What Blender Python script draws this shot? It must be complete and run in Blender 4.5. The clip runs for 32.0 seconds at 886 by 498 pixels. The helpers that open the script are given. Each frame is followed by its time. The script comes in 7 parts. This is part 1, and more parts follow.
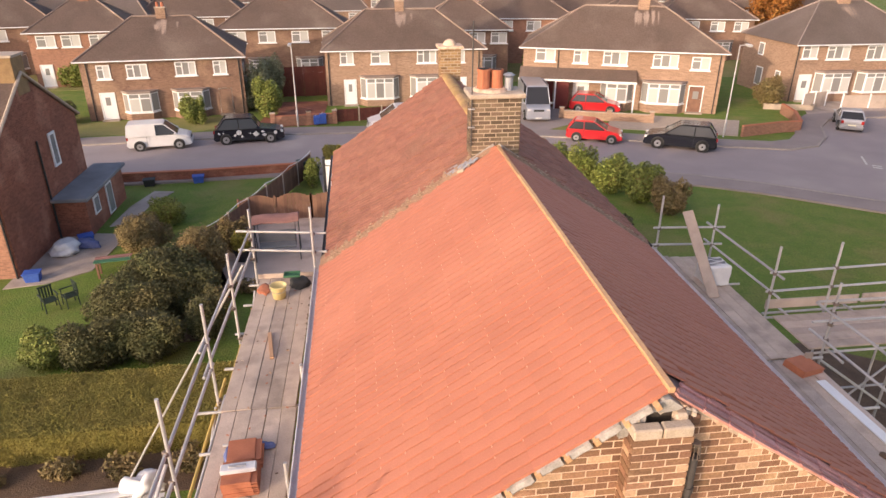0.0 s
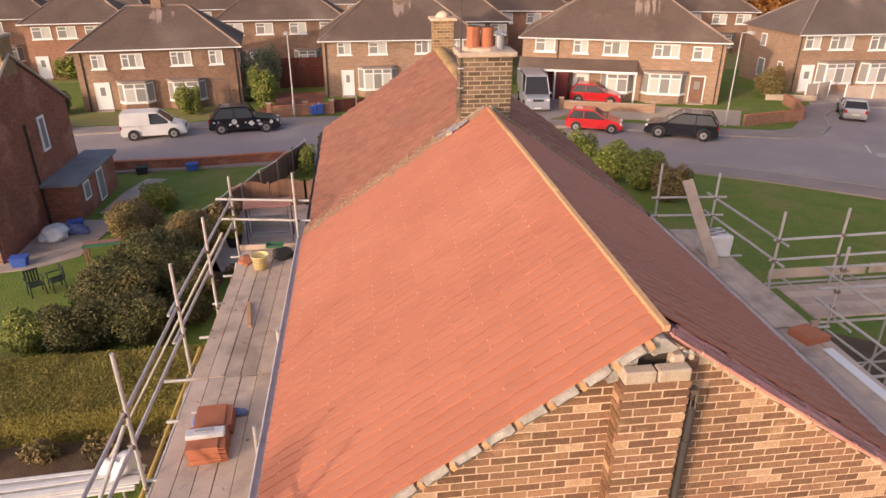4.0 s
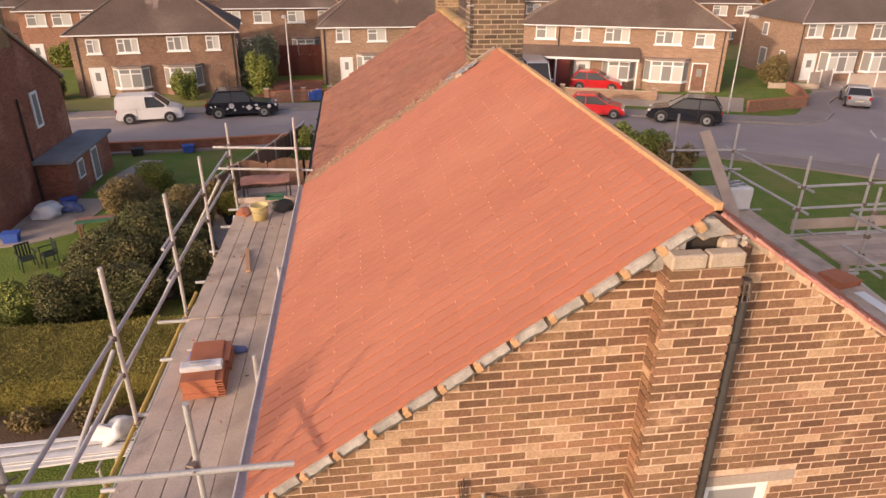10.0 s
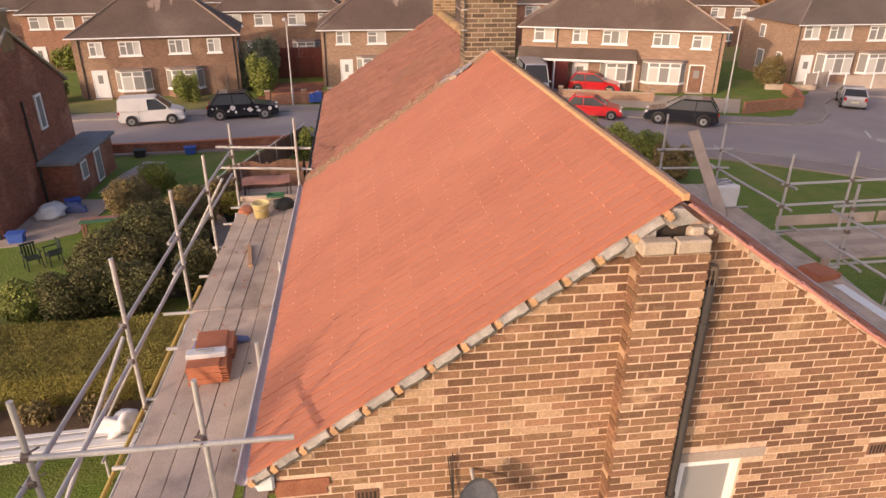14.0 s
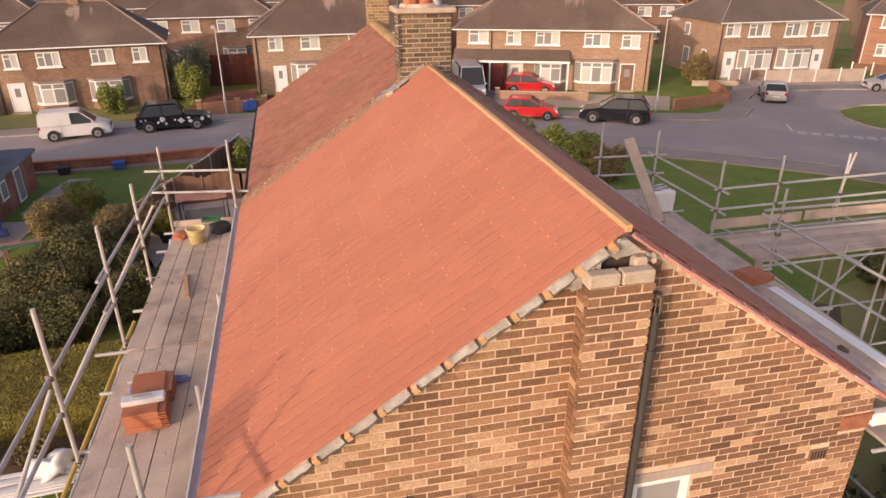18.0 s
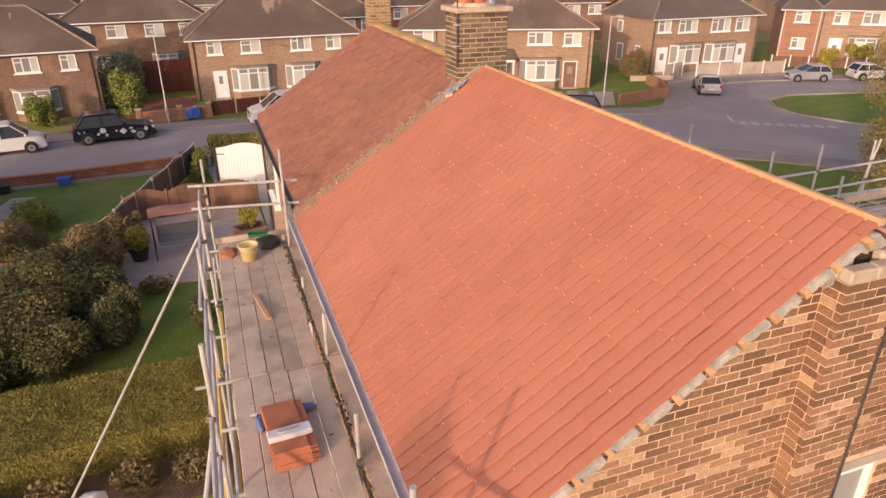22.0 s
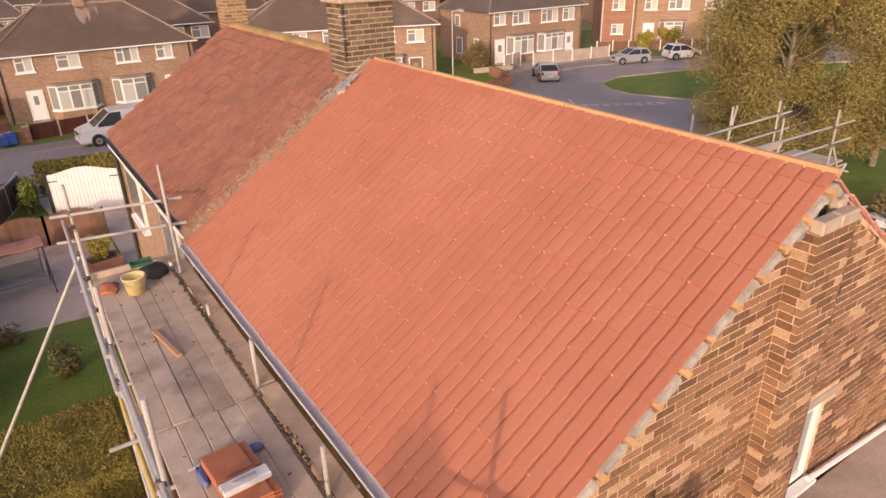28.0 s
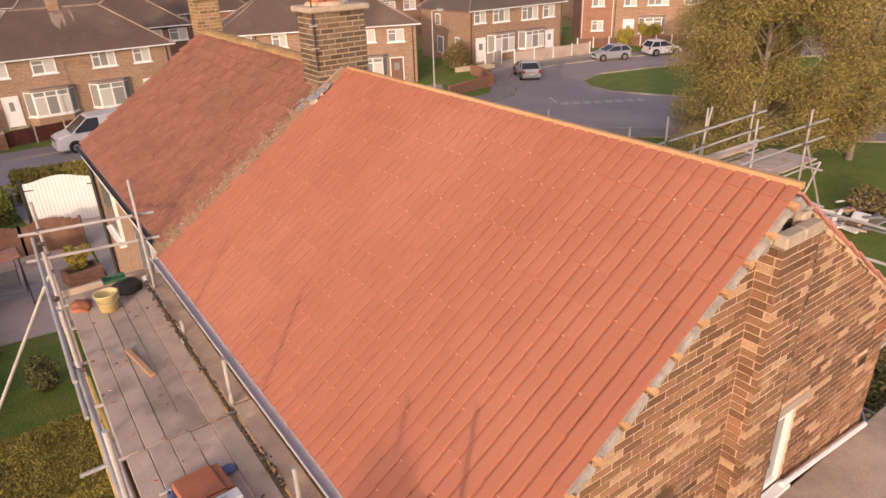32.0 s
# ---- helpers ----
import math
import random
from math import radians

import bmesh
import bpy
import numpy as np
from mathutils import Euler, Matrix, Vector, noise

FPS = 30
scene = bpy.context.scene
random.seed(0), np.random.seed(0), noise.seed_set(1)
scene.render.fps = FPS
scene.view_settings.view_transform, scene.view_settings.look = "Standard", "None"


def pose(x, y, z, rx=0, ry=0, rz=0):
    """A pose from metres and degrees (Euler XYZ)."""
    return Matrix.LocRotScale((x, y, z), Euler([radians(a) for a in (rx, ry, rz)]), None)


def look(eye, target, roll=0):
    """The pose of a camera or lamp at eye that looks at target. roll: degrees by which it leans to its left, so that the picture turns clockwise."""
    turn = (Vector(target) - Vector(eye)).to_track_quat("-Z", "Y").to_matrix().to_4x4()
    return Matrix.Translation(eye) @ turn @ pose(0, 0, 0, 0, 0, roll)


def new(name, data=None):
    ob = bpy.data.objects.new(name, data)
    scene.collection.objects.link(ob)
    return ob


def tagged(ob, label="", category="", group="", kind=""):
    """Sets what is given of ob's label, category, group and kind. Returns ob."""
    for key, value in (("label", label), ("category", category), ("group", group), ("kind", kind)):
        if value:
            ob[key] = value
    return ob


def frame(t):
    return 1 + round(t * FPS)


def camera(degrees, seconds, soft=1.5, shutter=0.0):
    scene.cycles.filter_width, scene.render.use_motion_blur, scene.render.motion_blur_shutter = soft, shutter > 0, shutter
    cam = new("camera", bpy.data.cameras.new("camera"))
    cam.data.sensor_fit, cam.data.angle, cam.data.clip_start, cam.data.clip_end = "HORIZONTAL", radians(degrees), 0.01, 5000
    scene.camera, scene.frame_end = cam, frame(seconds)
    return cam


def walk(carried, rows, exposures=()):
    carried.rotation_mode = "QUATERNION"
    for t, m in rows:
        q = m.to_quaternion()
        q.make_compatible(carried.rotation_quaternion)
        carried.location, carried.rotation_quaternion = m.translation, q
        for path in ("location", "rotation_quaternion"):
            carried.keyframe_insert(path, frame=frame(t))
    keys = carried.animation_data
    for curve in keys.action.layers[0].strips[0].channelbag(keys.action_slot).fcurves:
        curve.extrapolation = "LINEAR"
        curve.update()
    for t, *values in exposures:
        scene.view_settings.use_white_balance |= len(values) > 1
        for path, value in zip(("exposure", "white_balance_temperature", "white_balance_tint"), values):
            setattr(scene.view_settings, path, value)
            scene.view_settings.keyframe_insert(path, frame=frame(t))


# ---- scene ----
cam = camera(67.87, 32.0)
# seconds, eye (m), pitch, roll, yaw (degrees)
EXPOSURES = [(0.0, 0.98, 7000, 20), (5.0, 0.69, 7350, 24), (14.0, 0.62, 7400, 24), (25.0, 0.58, 7400, 26), (32.0, 0.50, 7400, 26)]
PATH = [
    (0, -2.604, -4.479, 11.187, -25.03, -0.21, -7.19),
    (0.5, -2.568, -4.540, 11.111, -25.03, -0.20, -7.20),
    (1, -2.538, -4.595, 11.032, -25.01, -0.23, -7.17),
    (1.5, -2.545, -4.631, 10.952, -24.98, -0.22, -7.18),
    (2, -2.569, -4.611, 10.838, -25.00, -0.22, -7.04),
    (2.5, -2.543, -4.529, 10.703, -25.00, -0.30, -6.84),
    (3, -2.442, -4.398, 10.571, -25.01, -0.30, -6.77),
    (3.5, -2.320, -4.273, 10.479, -25.05, -0.22, -6.83),
    (5.5, -2.316, -4.251, 9.994, -24.96, -0.12, -7.81),
    (6, -2.363, -4.266, 9.800, -24.94, -0.14, -7.80),
    (6.5, -2.483, -4.255, 9.606, -24.89, -0.16, -7.79),
    (7, -2.617, -4.248, 9.426, -24.89, -0.29, -7.67),
    (7.5, -2.699, -4.244, 9.343, -24.85, -0.33, -7.64),
    (8, -2.731, -4.221, 9.328, -24.88, -0.38, -7.48),
    (8.5, -2.707, -4.172, 9.327, -24.92, -0.39, -7.40),
    (9, -2.663, -4.114, 9.320, -24.91, -0.47, -7.33),
    (9.5, -2.602, -4.083, 9.315, -24.97, -0.38, -7.28),
    (10, -2.503, -4.120, 9.296, -24.98, -0.32, -7.27),
    (10.5, -2.376, -4.160, 9.282, -24.93, -0.24, -7.27),
    (11, -2.263, -4.164, 9.266, -24.92, -0.20, -7.34),
    (11.5, -2.236, -4.196, 9.239, -24.92, -0.18, -7.28),
    (12, -2.220, -4.221, 9.240, -24.92, -0.21, -6.97),
    (12.5, -2.279, -4.299, 9.216, -24.88, -0.19, -7.09),
    (13, -2.367, -4.405, 9.225, -24.86, -0.24, -7.12),
    (13.5, -2.415, -4.492, 9.275, -24.83, -0.26, -7.22),
    (14, -2.459, -4.529, 9.362, -24.81, -0.22, -7.25),
    (14.5, -2.463, -4.524, 9.432, -24.80, -0.23, -7.26),
    (16.5, -2.440, -4.517, 9.563, -24.82, -0.28, -6.28),
    (17, -2.468, -4.424, 9.580, -24.83, -0.34, -5.98),
    (17.5, -2.464, -4.338, 9.581, -24.82, -0.23, -7.58),
    (18, -2.420, -4.284, 9.596, -24.80, 0.11, -12.73),
    (18.5, -2.406, -4.301, 9.613, -24.79, 0.39, -16.22),
    (19, -2.485, -4.357, 9.628, -24.79, 0.52, -18.35),
    (19.5, -2.707, -4.348, 9.610, -24.74, 0.52, -18.55),
    (20, -2.932, -4.252, 9.585, -24.71, 0.48, -18.63),
    (20.5, -3.349, -4.031, 9.554, -24.70, 0.48, -19.62),
    (21, -3.777, -3.825, 9.555, -24.73, 0.47, -19.84),
    (21.5, -4.264, -3.583, 9.556, -24.72, 0.35, -19.77),
    (22, -4.773, -3.287, 9.552, -24.76, 0.20, -19.97),
    (22.5, -5.063, -3.053, 9.515, -24.74, 0.10, -20.62),
    (23, -5.313, -2.758, 9.514, -24.76, 0.32, -22.59),
    (23.5, -5.445, -2.519, 9.516, -24.80, 0.32, -24.96),
    (24, -5.454, -2.309, 9.507, -24.86, 0.63, -28.03),
    (24.5, -5.437, -2.178, 9.486, -24.92, 0.74, -29.91),
    (25, -5.409, -2.135, 9.461, -25.00, 0.91, -31.29),
    (25.5, -5.376, -2.150, 9.415, -25.01, 1.05, -32.73),
    (27.5, -5.417, -2.407, 9.332, -24.84, 1.23, -33.85),
    (28, -5.429, -2.443, 9.335, -24.86, 1.28, -34.12),
    (28.5, -5.423, -2.439, 9.310, -24.83, 1.32, -34.27),
    (29, -5.407, -2.459, 9.298, -24.83, 1.39, -34.45),
    (29.5, -5.379, -2.479, 9.299, -24.88, 1.44, -34.70),
    (30, -5.321, -2.500, 9.306, -24.79, 1.44, -34.92),
    (30.5, -5.288, -2.511, 9.330, -24.81, 1.52, -35.02),
    (31, -5.265, -2.504, 9.378, -24.81, 1.56, -35.15),
    (31.5, -5.231, -2.483, 9.429, -24.88, 1.64, -35.37),
    (32, -5.227, -2.451, 9.487, -25.12, 1.84, -35.65),
]
walk(cam, [(t, pose(x, y, z, 90 + p, r, w)) for t, x, y, z, p, r, w in PATH], EXPOSURES)

# ---------------------------------------------------------------- light
G0 = -1.3
world = bpy.data.worlds.new("world")
scene.world = world
world.use_nodes = True
sky = world.node_tree.nodes.new("ShaderNodeTexSky")
sky.sky_type, sky.sun_disc = "NISHITA", False
sky.sun_elevation, sky.sun_rotation = radians(24.7), radians(229.3)
sky.air_density, sky.dust_density, sky.ozone_density = 0.8, 2.0, 0.0
world.node_tree.links.new(sky.outputs[0], world.node_tree.nodes["Background"].inputs[0])
world.node_tree.nodes["Background"].inputs[1].default_value = 0.15
sun = new("sun", bpy.data.lights.new("sun", "SUN"))
sun.data.energy, sun.data.angle, sun.data.color = 1.75, radians(0.5), (1.0, 0.86, 0.66)
sun.matrix_world = look((0, 0, 60), (70.0, 60.2, 42.5))


# ---------------------------------------------------------------- materials
def mat(name, c1, c2, rough=0.85, scale=2.0, fine=60.0, bump=0.15, rnd=0.0, isl=0.0, metal=0.0, spec=0.3, contrast=1.0, stain=None, stain_scale=0.6, fine_amt=0.25, depth=0.004, stain_at=0.52, odd=None, courses=0.0):
    m = bpy.data.materials.new(name)
    m.use_nodes = True
    t = m.node_tree
    n, l = t.nodes, t.links
    p = n["Principled BSDF"]
    p.inputs["Roughness"].default_value = rough
    p.inputs["Metallic"].default_value = metal
    p.inputs["Specular IOR Level"].default_value = spec
    geo = n.new("ShaderNodeNewGeometry")

    def noise_at(sc, det=4.0):
        k = n.new("ShaderNodeTexNoise")
        k.inputs["Scale"].default_value, k.inputs["Detail"].default_value = sc, det
        l.new(geo.outputs["Position"], k.inputs["Vector"])
        return k

    def spread(k, lo, hi):
        r = n.new("ShaderNodeMapRange")
        r.inputs[1].default_value, r.inputs[2].default_value = lo, hi
        l.new(k, r.inputs[0])
        return r.outputs[0]

    def mixed(kind, fac, a, b_):
        x = n.new("ShaderNodeMix")
        x.data_type, x.blend_type = "RGBA", kind
        for sock, v in ((x.inputs[0], fac), (x.inputs[6], a), (x.inputs[7], b_)):
            if isinstance(v, (float, int)):
                sock.default_value = v
            elif isinstance(v, tuple):
                sock.default_value = (*v, 1)
            else:
                l.new(v, sock)
        return x.outputs[2]

    big = noise_at(scale)
    w_ = 0.22 / contrast
    col = mixed("MIX", spread(big.outputs[0], 0.5 - w_, 0.5 + w_), tuple(c1), tuple(c2))
    if stain:
        sn = noise_at(stain_scale, 6.0)
        col = mixed("MIX", spread(sn.outputs[0], stain_at, stain_at + 0.16), col, tuple(stain))
    fn = noise_at(fine, 3.0)
    if rnd or isl:
        if rnd:
            oi = n.new("ShaderNodeObjectInfo")
            src = oi.outputs["Random"]
        else:
            src = geo.outputs["Random Per Island"]
        amt = rnd or isl
        hs = n.new("ShaderNodeHueSaturation")
        mr = n.new("ShaderNodeMapRange")
        mr.inputs[3].default_value, mr.inputs[4].default_value = 1 - amt, 1 + amt
        l.new(src, mr.inputs[0])
        l.new(mr.outputs[0], hs.inputs["Value"])
        mr2 = n.new("ShaderNodeMath")
        mr2.operation = "MULTIPLY_ADD"
        fr = n.new("ShaderNodeMath")
        fr.operation = "FRACT"
        m3 = n.new("ShaderNodeMath")
        m3.operation = "MULTIPLY"
        m3.inputs[1].default_value = 7.31
        l.new(src, m3.inputs[0])
        l.new(m3.outputs[0], fr.inputs[0])
        l.new(fr.outputs[0], mr2.inputs[0])
        mr2.inputs[1].default_value, mr2.inputs[2].default_value = amt * 0.04, 0.5 - amt * 0.02
        l.new(mr2.outputs[0], hs.inputs["Hue"])
        l.new(col, hs.inputs["Color"])
        col = hs.outputs[0]
        if odd:
            f2 = n.new("ShaderNodeMath")
            f2.operation = "MULTIPLY"
            f2.inputs[1].default_value = 23.7
            l.new(src, f2.inputs[0])
            f3 = n.new("ShaderNodeMath")
            f3.operation = "FRACT"
            l.new(f2.outputs[0], f3.inputs[0])
            col = mixed("MIX", spread(f3.outputs[0], 1 - odd[1], 1 - odd[1] * 0.55), col, odd[0])
    if courses:
        sx = n.new("ShaderNodeSeparateXYZ")
        l.new(geo.outputs["Position"], sx.inputs[0])
        ad = n.new("ShaderNodeMath")
        l.new(sx.outputs[0], ad.inputs[0])
        l.new(sx.outputs[1], ad.inputs[1])
        cx = n.new("ShaderNodeCombineXYZ")
        l.new(ad.outputs[0], cx.inputs[0])
        l.new(sx.outputs[2], cx.inputs[1])
        bk_ = n.new("ShaderNodeTexBrick")
        l.new(cx.outputs[0], bk_.inputs["Vector"])
        for k, v in (("Scale", 1.0), ("Brick Width", 0.235), ("Row Height", 0.0835), ("Mortar Size", 0.009), ("Mortar Smooth", 0.2)):
            bk_.inputs[k].default_value = v
        for k, v in (("Color1", 1 - courses), ("Color2", 1 + courses), ("Mortar", 1.2)):
            bk_.inputs[k].default_value = (v, v, v, 1)
        col = mixed("MULTIPLY", 1.0, col, bk_.outputs["Color"])
    fa = n.new("ShaderNodeMapRange")
    fa.inputs[3].default_value, fa.inputs[4].default_value = 1 - fine_amt, 1 + fine_amt
    l.new(fn.outputs[0], fa.inputs[0])
    fc = n.new("ShaderNodeVectorMath")
    fc.operation = "SCALE"
    l.new(col, fc.inputs[0])
    l.new(fa.outputs[0], fc.inputs[3])
    l.new(fc.outputs[0], p.inputs["Base Color"])
    if bump:
        bp = n.new("ShaderNodeBump")
        bp.inputs["Strength"].default_value, bp.inputs["Distance"].default_value = bump, depth
        l.new(fn.outputs[0], bp.inputs["Height"])
        l.new(bp.outputs[0], p.inputs["Normal"])
    return m


def glass_mat(name, c, rough=0.08):
    m = bpy.data.materials.new(name)
    m.use_nodes = True
    p = m.node_tree.nodes["Principled BSDF"]
    p.inputs["Base Color"].default_value = (*c, 1)
    p.inputs["Roughness"].default_value = rough
    p.inputs["Specular IOR Level"].default_value = 0.35
    return m


def paint_mat(name, c, rough=0.3, coat=0.6, metal=0.0):
    m = mat(name, c, tuple(v * 0.85 for v in c), rough, 1.5, 30, 0.0, fine_amt=0.06, metal=metal, spec=0.5)
    m.node_tree.nodes["Principled BSDF"].inputs["Coat Weight"].default_value = coat
    return m


M_TILE = mat("new_tile", (0.462, 0.178, 0.112), (0.43, 0.160, 0.101), 0.7, 0.7, 90, 0.2, rnd=0.03, spec=0.2, fine_amt=0.14, stain=(0.475, 0.190, 0.121), stain_scale=0.4)
M_TILE_REST = mat("new_tile_far", (0.462, 0.178, 0.112), (0.43, 0.160, 0.101), 0.7, 0.7, 90, 0.2, isl=0.03, spec=0.2, fine_amt=0.14)
M_OLD = mat("old_tile", (0.345, 0.148, 0.096), (0.255, 0.108, 0.074), 0.9, 5.0, 40, 0.7, isl=0.10, fine_amt=0.6, stain=(0.25, 0.120, 0.080), stain_scale=0.6, stain_at=0.55)
M_MORTAR_OLD = mat("mossy_mortar", (0.33, 0.20, 0.13), (0.25, 0.15, 0.095), 0.95, 5, 50, 0.8, fine_amt=0.5, stain=(0.50, 0.39, 0.27), stain_scale=9, stain_at=0.60)
M_LICHEN = mat("lichen_crumbs", (0.42, 0.29, 0.19), (0.27, 0.16, 0.10), 0.95, 14, 50, 0.8, isl=0.35, fine_amt=0.4)
M_RIDGE_OLD = mat("lichen_ridge", (0.35, 0.21, 0.11), (0.42, 0.27, 0.11), 0.9, 3.5, 40, 0.6, rnd=0.2, fine_amt=0.5, contrast=1.8, stain=(0.30, 0.15, 0.09), stain_scale=4, stain_at=0.56)
M_BRICK = mat("brick", (0.315, 0.172, 0.096), (0.185, 0.096, 0.058), 0.9, 0.5, 45, 0.6, rnd=0.32, fine_amt=0.5, contrast=1.3, stain=(0.48, 0.295, 0.175), stain_scale=2.7, stain_at=0.60, odd=((0.50, 0.32, 0.20), 0.13))
M_BRICK_REST = mat("brick_rest", (0.315, 0.172, 0.096), (0.185, 0.096, 0.058), 0.9, 0.5, 45, 0.6, isl=0.32, fine_amt=0.5, contrast=1.3, stain=(0.48, 0.295, 0.175), stain_scale=2.7, stain_at=0.60, odd=((0.50, 0.32, 0.20), 0.13))
M_MORTAR = mat("mortar", (0.70, 0.50, 0.36), (0.58, 0.40, 0.28), 0.95, 2.2, 30, 0.6, fine_amt=0.35, contrast=1.6, stain=(0.44, 0.28, 0.18), stain_scale=5, stain_at=0.58)
M_GREYMORTAR = mat("grey_mortar", (0.42, 0.375, 0.335), (0.28, 0.25, 0.22), 0.95, 9, 60, 0.9, fine_amt=0.3, contrast=1.4)
M_STONE = mat("stone_coping", (0.50, 0.40, 0.31), (0.40, 0.31, 0.23), 0.9, 6, 60, 0.6, fine_amt=0.3)
M_BATTEN = mat("orange_batten", (0.62, 0.36, 0.18), (0.52, 0.29, 0.15), 0.8, 8, 60, 0.3, rnd=0.12, fine_amt=0.2)
# near-black: soot of the flue, and painted shade inside slots and openings
M_SOOT_SHADE = mat("soot_and_hole_shade", (0.06, 0.045, 0.035), (0.03, 0.025, 0.02), 0.95, 6, 40, 0.5)
M_BOARD = mat("scaffold_board", (0.55, 0.435, 0.35), (0.43, 0.335, 0.27), 0.9, 3.5, 60, 0.5, rnd=0.14, fine_amt=0.28, stain=(0.34, 0.265, 0.215), stain_scale=1.8)
M_STEEL = mat("galvanised_tube", (0.52, 0.49, 0.47), (0.42, 0.395, 0.375), 0.5, 6, 50, 0.2, rnd=0.12, metal=0.25, fine_amt=0.2)
M_YELLOW_TUBE = mat("yellow_tube", (0.62, 0.42, 0.10), (0.48, 0.34, 0.12), 0.6, 6, 50, 0.2, fine_amt=0.2)
M_CLAMP = mat("rusty_clamp", (0.16, 0.12, 0.10), (0.26, 0.2, 0.16), 0.6, 20, 80, 0.3, metal=0.5)
M_LEAD = mat("lead_sheet", (0.36, 0.36, 0.38), (0.26, 0.26, 0.28), 0.5, 7, 40, 0.5, metal=0.3)
M_WHITE = mat("white_upvc", (0.80, 0.79, 0.77), (0.74, 0.73, 0.71), 0.4, 2, 30, 0.05, fine_amt=0.06)
M_OFFWHITE = mat("weathered_white", (0.72, 0.70, 0.67), (0.60, 0.58, 0.55), 0.6, 4, 40, 0.2, fine_amt=0.15)
M_BLACKPIPE = mat("grey_pvc", (0.078, 0.068, 0.064), (0.058, 0.05, 0.047), 0.55, 5, 50, 0.1)
M_GUTTER_DARK = mat("black_gutter", (0.035, 0.033, 0.032), (0.055, 0.05, 0.045), 0.5, 5, 40, 0.1)
M_GUTTER = mat("grey_gutter", (0.64, 0.57, 0.56), (0.53, 0.46, 0.45), 0.6, 4, 50, 0.1, fine_amt=0.2)
M_GLASS = glass_mat("window_glass", (0.25, 0.24, 0.225))
M_GLASS_NET = glass_mat("netted_glass", (0.52, 0.50, 0.46), 0.25)
M_CARGLASS = glass_mat("car_glass", (0.03, 0.03, 0.033), 0.12)
M_FARBRICK = mat("red_brown_brick", (0.235, 0.140, 0.097), (0.18, 0.106, 0.074), 0.9, 0.5, 14, 0.4, fine_amt=0.4, stain=(0.32, 0.205, 0.135), stain_scale=0.3, courses=0.17)
M_FARBRICK2 = mat("buff_brick", (0.335, 0.218, 0.15), (0.275, 0.175, 0.118), 0.9, 0.5, 14, 0.4, fine_amt=0.32, courses=0.17)
M_FARBRICK3 = mat("orange_brick", (0.34, 0.175, 0.115), (0.27, 0.138, 0.092), 0.9, 0.5, 14, 0.4, fine_amt=0.3, courses=0.17)
# dark brick of walls and drive; also shades the neighbour's gable by colour
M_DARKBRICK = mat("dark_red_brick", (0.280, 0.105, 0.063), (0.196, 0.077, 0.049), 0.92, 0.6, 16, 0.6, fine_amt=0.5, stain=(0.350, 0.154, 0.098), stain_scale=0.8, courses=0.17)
M_FARROOF = mat("brown_concrete_tile", (0.275, 0.195, 0.155), (0.215, 0.152, 0.122), 0.9, 0.5, 9, 0.5, fine_amt=0.3, stain=(0.36, 0.27, 0.215), stain_scale=0.25)
M_LIMED = mat("limed_tile", (0.33, 0.245, 0.198), (0.28, 0.202, 0.16), 0.9, 0.5, 9, 0.5, fine_amt=0.3)
M_FARROOF2 = mat("grey_slate", (0.29, 0.225, 0.195), (0.235, 0.182, 0.152), 0.85, 0.5, 9, 0.4, fine_amt=0.25)
M_FELT = mat("roof_felt", (0.240, 0.240, 0.246), (0.180, 0.180, 0.186), 0.95, 1.2, 50, 0.4, fine_amt=0.2)
M_REDDOOR = mat("maroon_paint", (0.16, 0.03, 0.025), (0.12, 0.025, 0.02), 0.6, 2, 40, 0.1)
M_GRASS = mat("lawn", (0.112, 0.175, 0.026), (0.155, 0.195, 0.038), 0.95, 1.3, 16, 0.9, fine_amt=0.7, stain=(0.20, 0.195, 0.055), stain_scale=0.35, depth=0.05, contrast=1.4)
M_GRASS2 = mat("rough_grass", (0.20, 0.20, 0.06), (0.26, 0.22, 0.085), 0.95, 0.5, 24, 0.8, fine_amt=0.5, depth=0.03)
M_TARMAC = mat("tarmac", (0.325, 0.272, 0.262), (0.270, 0.228, 0.222), 0.9, 0.4, 40, 0.3, fine_amt=0.16, stain=(0.370, 0.315, 0.292), stain_scale=0.2)
M_PAVE = mat("pavement_asphalt", (0.31, 0.255, 0.23), (0.25, 0.205, 0.19), 0.92, 0.6, 40, 0.3, fine_amt=0.2)
M_KERB = mat("kerb_concrete", (0.36, 0.31, 0.27), (0.28, 0.24, 0.21), 0.9, 2, 40, 0.3)
M_CONC = mat("concrete", (0.46, 0.37, 0.305), (0.36, 0.29, 0.24), 0.92, 1.2, 40, 0.4, fine_amt=0.25, stain=(0.27, 0.215, 0.175), stain_scale=0.7)
M_SOIL = mat("soil", (0.160, 0.104, 0.064), (0.104, 0.067, 0.045), 0.98, 2.5, 25, 0.9, fine_amt=0.45, depth=0.03)
M_LINE = mat("road_paint", (0.62, 0.58, 0.53), (0.45, 0.42, 0.38), 0.8, 6, 40, 0.1, fine_amt=0.3)
M_FENCE = mat("fence_wood", (0.217, 0.115, 0.073), (0.147, 0.081, 0.056), 0.9, 2.5, 30, 0.5, rnd=0.15, fine_amt=0.3)
M_FENCE_RED = mat("red_stained_timber", (0.16, 0.05, 0.035), (0.115, 0.035, 0.026), 0.85, 2.5, 30, 0.3, rnd=0.12, fine_amt=0.25)
M_TIMBER = mat("new_timber", (0.52, 0.31, 0.18), (0.42, 0.24, 0.14), 0.8, 5, 60, 0.2, fine_amt=0.2)
